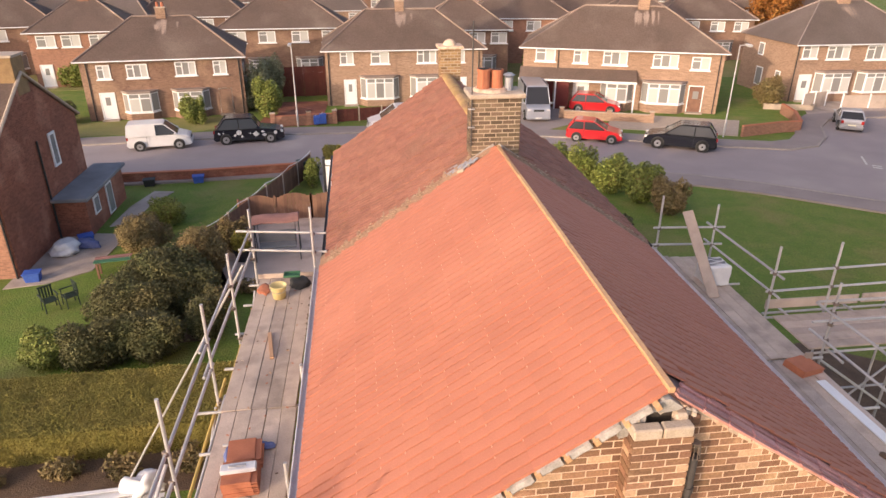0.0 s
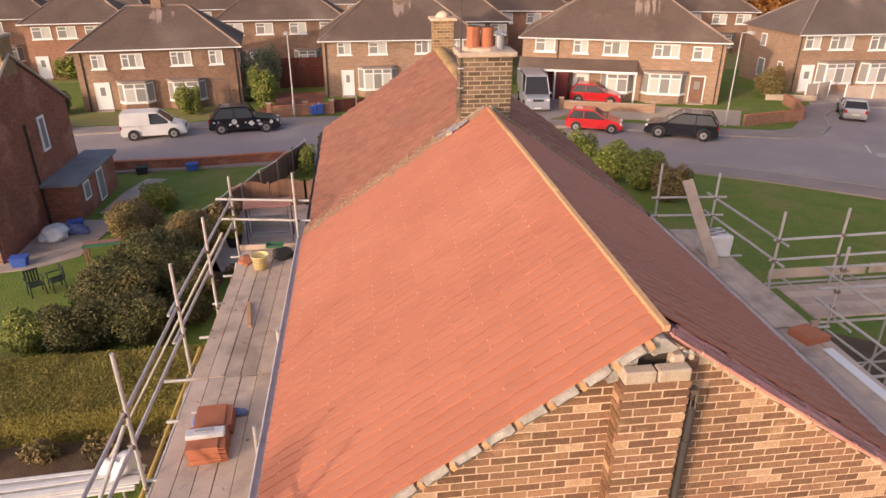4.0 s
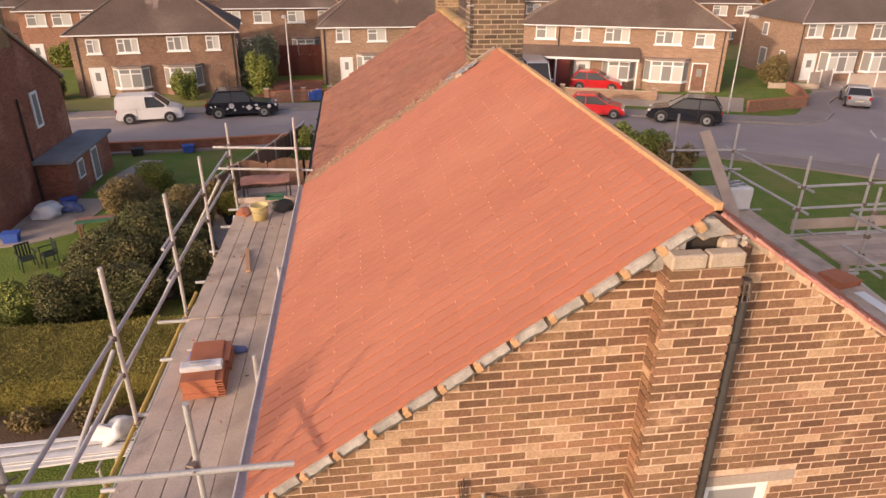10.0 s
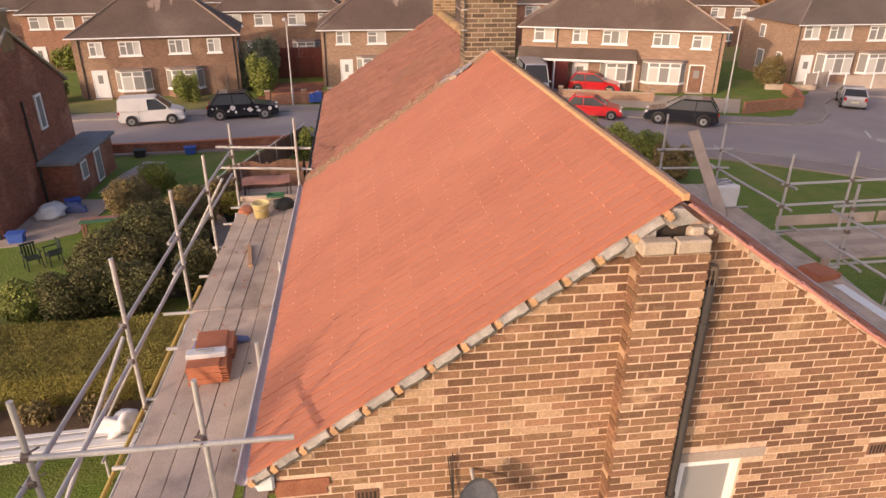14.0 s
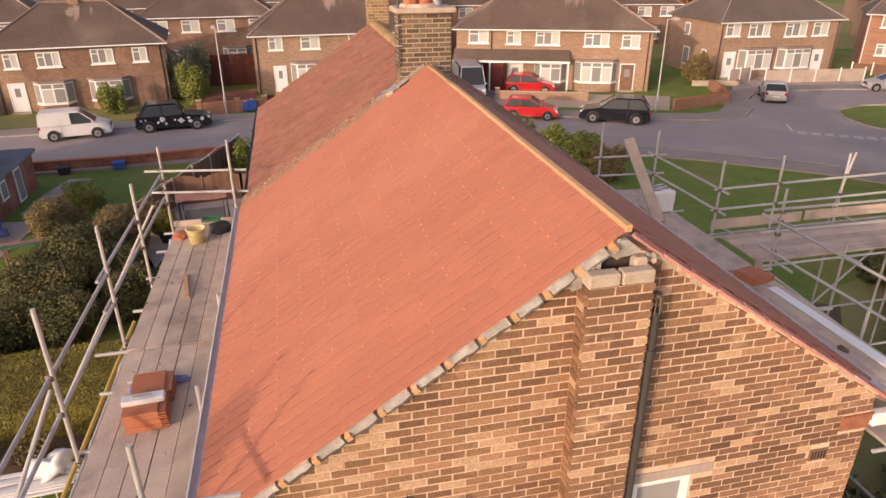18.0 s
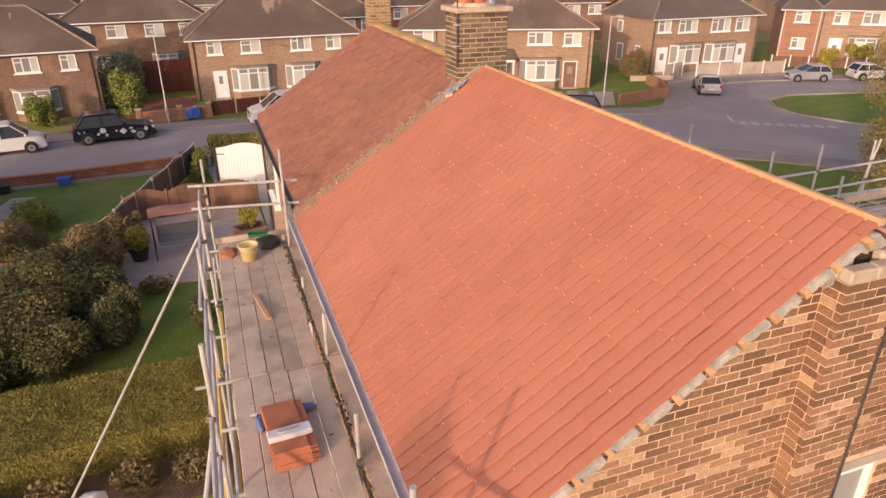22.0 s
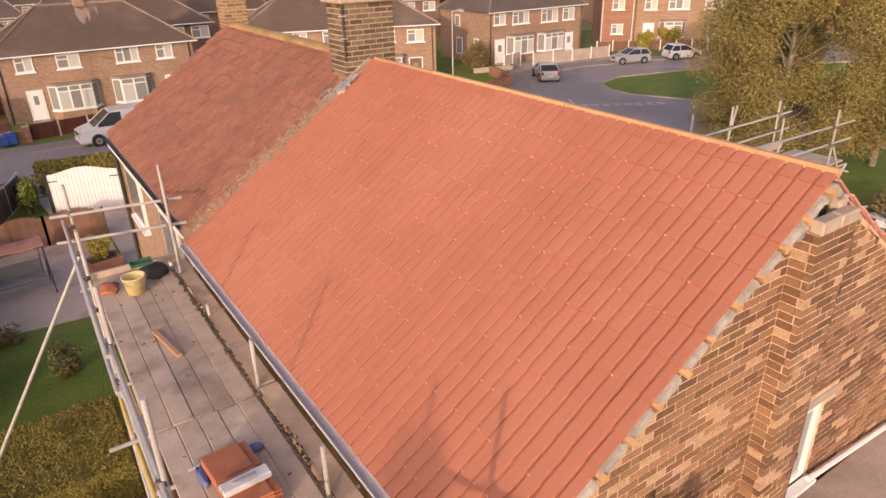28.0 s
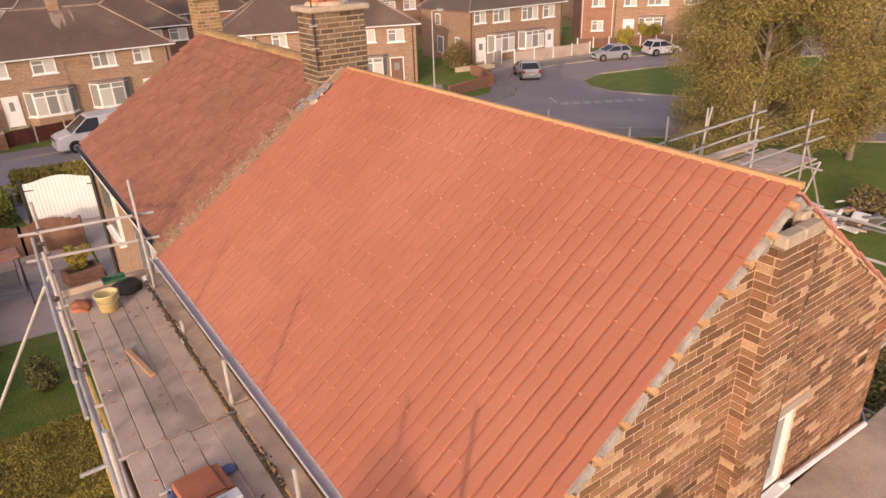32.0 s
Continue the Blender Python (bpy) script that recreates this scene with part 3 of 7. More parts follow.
while x < 2.95:
    w = rng.uniform(0.10, 0.26)
    a, c = x, min(x + w, 3.06)
    lo, hi, y_ = rng.uniform(0.07, 0.12), rng.uniform(0.02, 0.05), rng.uniform(0.032, 0.050)
    part("verge_pointing", bm_prism([(a, slope_z(a) - lo), (a, slope_z(a) - hi), (c, slope_z(c) - hi), (c, slope_z(c) - lo * 0.9)], y_, 0.0515), rng.choice((M_MORTAR, M_MORTAR, M_MORTAR, M_STONE)), house, "rough pale verge pointing")
    x = c + rng.uniform(0.0, 0.02)
# chimney breast on the gable, cut off and open at the top
BX0, BX1, BY = -0.33, 0.23, -0.15
part("breast_core", bm_box(BX0 + 0.006, BX1 - 0.006, BY + 0.006, 0.07, G0, 7.165), M_MORTAR, house, "chimney breast running up the gable")
for x0, x1, y0, y1 in ((BX0 - 0.015, -0.075, BY - 0.02, BY + 0.10), (-0.062, BX1 - 0.01, BY - 0.02, BY + 0.10)):
    part("coping_brick", bm_box(x0, x1, y0, y1, 7.175, 7.290, 0.014), M_STONE, house, "pale rendered brick")
part("coping_brick", bm_box(BX0 - 0.02, BX0 + 0.10, BY + 0.105, 0.06, 7.17, 7.32, 0.02), M_STONE, house)
part("breast_shoulder", bm_box(BX0 + 0.01, BX1 - 0.01, BY + 0.101, 0.10, 6.95, 7.17), M_STONE, house)
# dark plates give the closed flue its soot and the shade of its depth
part("flue_floor", bm_box(-0.20, 0.11, BY + 0.105, 0.05, 7.171, 7.19), M_SOOT_SHADE, house, "sooty flue opening, its inner shade a dark plate")
part("flue_back", bm_box(-0.20, 0.12, 0.046, 0.0575, 7.172, 7.40), M_SOOT_SHADE, house, "sooty flue opening, its inner shade a dark plate")
part("flaunching", bm_prism([(-0.42, 7.10), (-0.19, 7.16), (-0.19, 7.385), (-0.02, 7.36), (0.10, 7.375), (0.15, 7.40), (0.02, 7.505), (-0.04, 7.505), (-0.42, 7.26)], -0.03, 0.057), M_GREYMORTAR, house, "rough grey mortar flaunching")
part("jamb_stone", bm_box(0.085, 0.215, -0.06, 0.05, 7.172, 7.345, 0.025), M_STONE, house, "loose pale stone beside the flue")
part("jamb_stone", bm_box(0.225, 0.36, -0.02, 0.05, 7.16, 7.275, 0.02), M_BRICK, house)
for i in range(7):
    x, y, z = rng.uniform(-0.05, 0.30), rng.uniform(0.0, 0.04), rng.uniform(7.34, 7.42)
    bm = bmesh.new()
    bmesh.ops.create_icosphere(bm, subdivisions=1, radius=rng.uniform(0.03, 0.05))
    for v in bm.verts:
        v.co *= rng.uniform(0.7, 1.2)
        v.co += Vector((x, y, z - 0.45 * max(abs(x) - 0.1, 0)))
    part("rubble", bm, M_GREYMORTAR if i % 2 else M_STONE, house)

# vent pipe beside the breast
pipe = empty("soil_vent_pipe", label="grey plastic soil pipe with a wire cage on the brick gable", category="pipe")
part("pipe", bm_tube((0.318, -0.065, G0), (0.318, -0.065, 6.86), 0.052, 14), M_BLACKPIPE, pipe, smooth=False)
for z in (6.46, 4.55, 2.6):
    part("clip", bm_tube((0.318, -0.065, z - 0.03), (0.318, -0.065, z + 0.03), 0.064, 14), M_BLACKPIPE, pipe)
    part("bracket", bm_box(0.298, 0.338, -0.06, 0.07, z - 0.02, z + 0.02), M_BLACKPIPE, pipe)
cage = part("cage", bm_tube((0.318, -0.065, 6.99), (0.318, -0.065, 7.02), 0.045, 12), M_CLAMP, pipe, "dark wire cage")
for i in range(9):
    a = math.tau * i / 9
    part("wire", bm_tube((0.318 + 0.06 * math.cos(a), -0.065 + 0.06 * math.sin(a), 6.85), (0.318 + 0.045 * math.cos(a), -0.065 + 0.045 * math.sin(a), 7.005), 0.006, 5), M_CLAMP, cage)

# small window, lintel, air bricks, corbels, dish on the gable
win = empty("gable_window", label="small white plastic window with frosted glass in the gable", category="window", kind="structure")
for a in ((WX0, WX1, WZ1 - 0.075, WZ1), (WX0, WX1, WZ0, WZ0 + 0.085), (WX0, WX0 + 0.08, WZ0 + 0.085, WZ1 - 0.075), (WX1 - 0.08, WX1, WZ0 + 0.085, WZ1 - 0.075)):
    part("frame", bm_box(a[0], a[1], YW, YW + 0.055, a[2], a[3], 0.006), M_WHITE, win)
part("pane", bm_box(WX0 + 0.08, WX1 - 0.08, YW + 0.035, YW + 0.043, WZ0 + 0.085, WZ1 - 0.075), glass_mat("frosted_glass", (0.30, 0.29, 0.28), 0.35), win)
part("sill", bm_box(WX0 - 0.05, WX1 + 0.05, -0.06, YW + 0.02, WZ0 - 0.05, WZ0, 0.008), M_WHITE, win)
part("lintel", bm_box(WX0 - 0.12, WX1 + 0.22, 0.044, 0.07, WZ1 + 0.01, WZ1 + 0.12, 0.004), M_CONC, house, "concrete lintel")
for x in (-2.56, 2.55):
    ab = part("air_brick", bm_box(x - 0.11, x + 0.11, 0.045, 0.065, 4.70, 4.85, 0.006), M_FENCE, house, "dark brown air brick")
    for i in range(5):
        # dark bars paint the shade inside the slots
        part("slot", bm_box(x - 0.085 + i * 0.037, x - 0.068 + i * 0.037, 0.040, 0.050, 4.725, 4.825), M_SOOT_SHADE, ab)
for s in (-1, 1):
    for k in (0, 1):
        c0, c1, cz = (-WL - 0.02, -2.88, 4.85) if s < 0 else (2.72, 3.10, 5.04)
        part("corbel", bm_box(c0, c1 - 0.03 * k, 0.03 + 0.012 * k, 0.06, cz + 0.098 * (1 - k), cz + 0.098 * (1 - k) + 0.092, 0.005), M_CORBEL, house, "smooth red corbel bricks")
    for y0, y1, mt, lab in ((-0.03, YJ - 0.05, M_GUTTER, "grey half-round gutter"), (YJ - 0.03, YF + 0.05, M_GUTTER_DARK, "black gutter")):
        xe = XE if s > 0 else XL - 0.02 if y0 < 1 else XO
        ze = slope_z(xe) - 0.13
        if y0 < 1:
            part("soffit_box", bm_box(min(s * (WL + 0.01 if s < 0 else 3.07), s * (xe - 0.02)), max(s * (WL + 0.01 if s < 0 else 3.07), s * (xe - 0.02)), 0.0, 0.12, ze - 0.10, ze + 0.06, 0.02), M_WHITE, house, "white plastic eaves box")
        part("soffit", bm_box(min(s * (WL - 0.01 if s < 0 else 3.05), s * xe), max(s * (WL - 0.01 if s < 0 else 3.05), s * xe), max(y0, 0.12), y1, ze - 0.14, ze - 0.10), M_WHITE, house)
        part("fascia", bm_box(min(s * (xe - 0.01), s * (xe + 0.02)), max(s * (xe - 0.01), s * (xe + 0.02)), max(y0, 0.12), y1, ze - 0.16, ze + 0.05), M_WHITE, house)
        rg_ = 0.058 if y0 < 1 or s > 0 else 0.036
        gx, gz = xe + rg_ + 0.020, ze + 0.085
        bm = bmesh.new()
        rows = []
        for y in (y0, y1):
            rows.append([bm.verts.new((s * gx + r * math.cos(a), y, gz + r * math.sin(a))) for r in (rg_, rg_ - 0.008) for a in [math.pi + math.pi * i / 8 for i in range(9)]])
        for i in range(8):
            for k in (0, 9):
                bm.faces.new((rows[0][k + i], rows[0][k + i + 1], rows[1][k + i + 1], rows[1][k + i]))
        for i in (0, 8):
            bm.faces.new((rows[0][i], rows[1][i], rows[1][9 + i], rows[0][9 + i]))
        g_ = part("gutter", bm, mt, house, lab)
        if mt is M_GUTTER and s < 0:
            part("rim", bm_box(-gx - 0.066, -gx - 0.048, y0, y1, gz - 0.002, gz + 0.012, 0.003), M_OFFWHITE, g_, "white gutter rim")
dish = empty("satellite_dish", -1.60, -0.02, 4.98, label="grey satellite dish bracketed to the brick gable", category="satellite dish")
bm = bmesh.new()
rows = []
for i in range(6):
    r = 0.225 * i / 5
    rows.append([bm.verts.new((r * math.cos(a), r * 1.1 * math.sin(a), 0.55 * r * r)) for a in [math.tau * k / 20 for k in range(20)]] if i else [bm.verts.new((0, 0, 0))])
for i in range(20):
    bm.faces.new((rows[0][0], rows[1][i], rows[1][(i + 1) % 20]))
for r, q in zip(rows[1:], rows[2:]):
    for i in range(20):
        bm.faces.new((r[i], q[i], q[(i + 1) % 20], r[(i + 1) % 20]))
bmesh.ops.solidify(bm, geom=bm.faces[:], thickness=0.012)
bmesh.ops.transform(bm, verts=bm.verts, matrix=pose(0, -0.30, -0.02, 68, 0, 12))
bmesh.ops.scale(bm, vec=(0.84, 1.0, 0.84), verts=bm.verts)
part("reflector", bm, M_LEAD, dish, smooth=True)
part("arm", bm_tube((0, -0.3, -0.12), (0.05, -0.62, 0.02), 0.012, 6), M_BLACKPIPE, dish)
part("receiver", bm_tube((0.03, -0.58, 0.0), (0.06, -0.66, 0.04), 0.03, 8), M_GUTTER, dish)
part("bracket", bm_tube((0, 0.05, 0.02), (0, -0.3, -0.05), 0.018, 8), M_STEEL, dish)
for i in range(3):
    part("cable", bm_tube((-0.18 - 0.02 * i, 0.02, 0.25 - 0.03 * i), (-0.14 + 0.03 * i, 0.01, -1.2), 0.006, 5), M_BLACK, dish)

# windows and pipe on the side wall of the neighbour's half
for y0, y1, z0, z1 in ((9.2, 10.6, 3.6, 4.85), (12.6, 14.0, 3.6, 4.85), (9.2, 10.6, 0.2, 1.7)):
    w_ = part("window", bm_box(-3.41, -3.33, y0, y1, z0, z1), M_WHITE, house, "white plastic window")
    part("pane", bm_box(-3.42, -3.405, y0 + 0.09, y1 - 0.09, z0 + 0.09, z1 - 0.09), M_GLASS, w_)
    part("sill", bm_box(-3.49, -3.34, y0 - 0.06, y1 + 0.06, z0 - 0.06, z0), M_WHITE, w_)
part("downpipe", bm_tube((-3.43, 8.15, G0), (-3.43, 8.15, 5.0), 0.04, 10), M_WHITE, house)
part("downpipe", bm_tube((-3.43, 14.9, G0), (-3.43, 14.9, 5.0), 0.04, 10), M_GUTTER_DARK, house)
part("door", bm_box(-3.41, -3.34, 7.0, 7.9, G0, 0.75), M_WHITE, house, "white back door")


# ---------------------------------------------------------------- chimneys
def stack(name, x0, x1, y0, y1, z0, z1, coping, label, tint):
    st = empty(name, label=label, category="chimney")
    part("core", bm_box(x0 + 0.012, x1 - 0.012, y0 + 0.012, y1 - 0.012, z0, z1), M_STACKMORTAR, st)
    shapes = {}
    zz, c = z1 - 0.08, 0
    r = random.Random(3)
    while zz > z0 + 0.3:
        for side in range(4):
            ln = (x1 - x0) if side % 2 == 0 else (y1 - y0)
            n_ = max(2, round(ln / 0.235))
            u = ln / n_
            edges = [0] + [u * (i + (0.5 if c % 2 else 0)) for i in range(1 - (c % 2), n_)] + [ln] if n_ > 1 else [0, ln]
            edges = sorted({round(max(0, min(ln, e)), 4) for e in edges})
            for a, b_ in zip(edges, edges[1:]):
                if b_ - a < 0.05:
                    continue
                w_ = round(b_ - a - 0.021, 3)
                if w_ not in shapes:
                    shapes[w_] = mesh_of("brick", [v.co for v in bm_box(-w_ / 2, w_ / 2, -0.012, 0.03, 0, 0.062).verts], [[0, 1, 3, 2], [2, 3, 7, 6], [6, 7, 5, 4], [4, 5, 1, 0], [2, 6, 4, 0], [7, 3, 1, 5]], tint)
                mid = (a + b_) / 2
                px, py, rot = ((x0 + mid, y0 + 0.012, 0), (x1 - 0.012, y0 + mid, 90), (x1 - mid, y1 - 0.012, 180), (x0 + 0.012, y1 - mid, -90))[side]
                ob = hang(new("brick", shapes[w_]), st)
                ob.matrix_local = pose(px + r.uniform(-0.002, 0.002), py + r.uniform(-0.003, 0.003), zz, 0, 0, rot)
        zz -= 0.083
        c += 1
    if coping:
        part("coping", bm_box(x0 - 0.07, x1 + 0.07, y0 - 0.07, y1 + 0.07, z1 - 0.005, z1 + 0.09, 0.02), M_STONE, st, "weathered concrete coping slab")
    return st


M_STACKMORTAR = mat("weathered_stack_mortar", (0.50, 0.39, 0.29), (0.37, 0.28, 0.205), 0.95, 5, 40, 0.6, fine_amt=0.35)
M_SOOTBRICK = mat("sooty_brick", (0.20, 0.14, 0.09), (0.125, 0.088, 0.058), 0.92, 3, 50, 0.6, rnd=0.45, fine_amt=0.4)
M_BUFFBRICK = mat("buff_stack_brick", (0.34, 0.215, 0.11), (0.24, 0.145, 0.075), 0.92, 3, 50, 0.6, rnd=0.35, fine_amt=0.4)
st = stack("party_chimney", -0.48, 0.47, 7.80, 8.42, 6.95, 8.50, True, "square sooty brick chimney stack on the party wall", M_SOOTBRICK)
for x, y, r, h, mt, lab in ((-0.22, 8.12, 0.135, 0.42, M_TERRACOTTA, "round terracotta chimney pot"), (0.04, 8.15, 0.13, 0.40, M_TERRACOTTA, "round terracotta chimney pot")):
    bm = bm_tube((x, y, 8.58), (x, y, 8.58 + h), r, 16, r * 0.86)
    bm_tube((x, y, 8.58 + h - 0.05), (x, y, 8.58 + h), r * 0.98, 16, bm=bm)
    pot = part("pot", bm, mt, st, lab)
    # dark disc paints the sooty, shaded inside of the solid pot
    part("pot_mouth", bm_tube((x, y, 8.58 + h - 0.01), (x, y, 8.58 + h + 0.004), r * 0.72, 14), M_SOOT_SHADE, pot)
cowl = part("cowl", bm_tube((0.27, 8.1, 8.57), (0.27, 8.1, 8.84), 0.08, 14), M_LEAD, st, "galvanised flue cowl")
part("cowl_cap", bm_tube((0.27, 8.1, 8.88), (0.27, 8.1, 8.92), 0.12, 14, 0.05), M_LEAD, cowl)
for i in range(4):
    a = math.tau * i / 4
    part("strut", bm_tube((0.27 + 0.07 * math.cos(a), 8.1 + 0.07 * math.sin(a), 8.82), (0.27 + 0.08 * math.cos(a), 8.1 + 0.08 * math.sin(a), 8.9), 0.008, 5), M_LEAD, cowl)
part("haunch", bm_tube((-0.09, 8.13, 8.575), (-0.09, 8.13, 8.64), 0.36, 14, 0.30), M_MORTAR, st)
aerial = empty("aerial_mast", label="thin dark aerial mast strapped to the chimney", category="aerial")
part("mast", bm_tube((-0.50, 7.77, 7.6), (-0.50, 7.77, 9.9), 0.014, 6), M_BLACKPIPE, aerial)
for z in (7.95, 8.3):
    part("strap", bm_box(-0.56, -0.44, 7.75, 7.81, z, z + 0.02), M_STEEL, aerial)
# torn lead flashing and broken mortar at its foot
fl = empty("torn_flashing", label="torn grey lead flashing at the chimney foot", category="flashing")
for k, (x, y, w, d) in enumerate(((-0.62, 7.70, 0.30, 0.26), (-0.85, 7.86, 0.24, 0.30), (-0.50, 7.62, 0.2, 0.14))):
    bm = bmesh.new()
    bmesh.ops.create_grid(bm, x_segments=5, y_segments=5, size=0.5)
    r = random.Random(k)
    for v in bm.verts:
        px, py = x + v.co.x * w + r.uniform(-0.015, 0.015), y + v.co.y * d + r.uniform(-0.015, 0.015)
        v.co = Vector((px, py, slope_z(px) + 0.055 + r.uniform(-0.012, 0.03)))
    bmesh.ops.solidify(bm, geom=bm.faces[:], thickness=0.006)
    part("sheet", bm, M_LEAD, fl)
for s in (-1, 1):
    bm = bm_box(-0.5, 0.5, -0.02, 0.02, -0.1, 0.14)
    bmesh.ops.transform(bm, verts=bm.verts, matrix=Matrix.Translation((s * 0.24, 7.785, slope_z(0.24) + 0.01)) @ Matrix.Rotation(s * TH, 4, "Y") @ Matrix.Diagonal((0.5, 1, 0.35, 1)))
    part("apron", bm, M_GREYMORTAR, fl, "grey mortar apron")
for i in range(5):
    x, y = rng.uniform(-0.75, -0.45), rng.uniform(7.5, 7.7)
    bm = bmesh.new()
    bmesh.ops.create_icosphere(bm, subdivisions=1, radius=rng.uniform(0.03, 0.05), matrix=Matrix.Translation((x, y, slope_z(x) + 0.05)))
    part("mortar_lump", bm, M_STONE, fl)
far_st = stack("end_chimney", -0.18, 0.42, 15.2, 15.75, 6.6, 8.35, False, "buff brick end chimney with a domed cap", M_BUFFBRICK)
part("cap", bm_box(-0.26, 0.50, 15.12, 15.83, 8.34, 8.43, 0.02), M_MORTAR, far_st)
bm = bmesh.new()
bmesh.ops.create_uvsphere(bm, u_segments=12, v_segments=8, radius=0.2, matrix=Matrix.Translation((0.12, 15.47, 8.42)) @ Matrix.Diagonal((1, 1, 0.9, 1)))
part("dome", bm, M_MORTAR, far_st, "round cement cap")

# ---------------------------------------------------------------- scaffolds
R_T = 0.0242


def tube(p, q, parent, material=None, name="ledger"):
    return part(name, bm_tube(p, q, R_T, 10), material or M_STEEL, parent)


def clamp(p, parent, turn=0):
    """A swivel coupler: two half shells and a bolt."""
    bm = bm_box(-0.035, 0.035, -0.045, 0.045, -0.035, 0.035, 0.012)
    bm_tube((0.03, 0.05, 0.0), (0.09, 0.05, 0.02), 0.009, 6, bm=bm)
    bm_tube((-0.03, -0.05, 0.0), (-0.075, -0.06, 0.03), 0.009, 6, bm=bm)
    bmesh.ops.transform(bm, verts=bm.verts, matrix=pose(*p, 0, 0, turn))
    return part("clamp", bm, M_CLAMP, parent)


def board(x0, y0, x1, y1, z, parent, w=0.222, t=0.038, tilt=0.0):
    a, b_ = Vector((x0, y0)), Vector((x1, y1))
    d = b_ - a
    bm = bm_box(0, d.length, -w / 2, w / 2, -t, 0, 0.006)
    bmesh.ops.transform(bm, verts=bm.verts, matrix=Matrix.Translation((x0, y0, z)) @ Matrix.Rotation(math.atan2(d.y, d.x), 4, "Z") @ Matrix.Rotation(tilt, 4, "X"))
    ob = part("board", bm, M_BOARD, parent)
    return ob


rng = random.Random(21)
sc = empty("eaves_scaffold", label="galvanised tube scaffold with grey boards below the tiled eaves", category="scaffold")
ZB = 4.58
outer = [(-5.09, -0.28, 6.33), (-5.11, 2.06, 6.37), (-5.10, 4.45, 6.27), (-5.05, 6.36, 6.20), (-4.97, 8.42, 6.22)]
inner = [(-3.84, -0.10, 6.28), (-3.77, 2.15, 5.18), (-3.71, 4.25, 5.22), (-3.70, 6.3, 4.75), (-3.69, 7.95, 6.40)]
for x, y, z in outer + inner:
    tube((x + 0.02, y, G0), (x, y, z), sc, name="standard")
    part("base_plate", bm_box(x - 0.055, x + 0.095, y - 0.075, y + 0.075, G0, G0 + 0.012), M_STEEL, sc)
for z, dx in ((5.56, -0.055), (5.10, -0.055), (4.46, 0.055), (2.2, 0.055)):
    tube((-5.10 + dx, -0.9, z), (-5.06 + dx, 4.6, z + 0.01), sc)
    tube((-5.07 + dx * 1.9, 4.2, z + 0.02), (-4.98 + dx * 1.9, 8.75, z), sc)
    for x, y, zz in outer:
        clamp((x + dx * 0.5, y, z), sc, rng.uniform(0, 90))
for z in (4.47, 2.2):
    tube((-3.77, -0.6, z - 0.05), (-3.70, 8.6, z - 0.05), sc)
for y in (-0.30, 1.0, 2.12, 3.2, 4.14, 5.3, 6.42, 7.5, 8.36):
    tube((-5.13 if y != 4.14 else -5.40, y, ZB - 0.075), (-3.45, y + 0.02, ZB - 0.075), sc, name="transom")
part("timber_ledger", bm_box(-5.02, -4.98, 0.2, 6.2, ZB - 0.19, ZB - 0.15, 0.004), M_YELLOW_TUBE, sc, "yellow painted tube")
tube((-5.16, 0.4, 4.40), (-5.12, 5.2, 4.38), sc, M_YELLOW_TUBE)
for z in (5.83,):
    tube((-5.05, -0.33, z + 0.01), (-3.12, -0.15, z - 0.14), sc)
    clamp((-5.09, -0.30, z), sc, 20)
    clamp((-3.86, -0.16, z - 0.09), sc, 70)
for z in (5.78, 5.36):
    tube((-5.25, 8.36, z), (-3.42, 8.06, z), sc)
    clamp((-4.97, 8.36, z), sc, 20)
    clamp((-3.69, 8.05, z), sc, 70)
tube((-5.04, 7.55, 5.40), (-9.0, 8.1, G0), sc, name="raker")
tube((-5.14, 2.0, 5.45), (-5.9, -0.4, 3.3), sc, name="brace")
tube((-5.15, -0.2, 2.3), (-5.13, 4.4, 4.4), sc, name="brace")
tube((-5.12, 4.6, 2.3), (-5.02, 8.3, 4.4), sc, name="brace")
xs = [-4.87, -4.64, -4.41, -4.18, -3.95]
for i, x in enumerate(xs):
    board(x, -1.25 + rng.uniform(-0.1, 0.1), x + 0.03, 4.04 + rng.uniform(-0.008, 0.008), ZB + rng.uniform(-0.004, 0.006), sc)
    board(x + 0.01, 3.94 + (4.06 - 3.94), x + 0.07, 8.55 + rng.uniform(-0.1, 0.1), ZB + rng.uniform(-0.004, 0.006), sc)
board(-3.62, 0.35, -3.60, 4.2, ZB - 0.02, sc)
board(-3.61, 4.25, -3.59, 8.5, ZB - 0.02, sc)
bm = bm_box(-4.95, -3.62, 8.50, 8.54, ZB, ZB + 0.11, 0.004)
part("toe_board", bm, M_BOARD, sc)
bm = bmesh.new()
for i in range(240):
    y = rng.uniform(0.6, 8.2)
    s = rng.uniform(0.006, 0.02)
    bmesh.ops.create_icosphere(bm, subdivisions=1, radius=s, matrix=Matrix.Translation((-3.77 + rng.gauss(0, 0.022), y, ZB + s * 0.4)) @ Matrix.Diagonal((1, 2.4, 0.6, 1)))
tagged(part("mortar_debris", bm, M_SOIL, sc), label="dark crumbs of old mortar", kind="stuff")

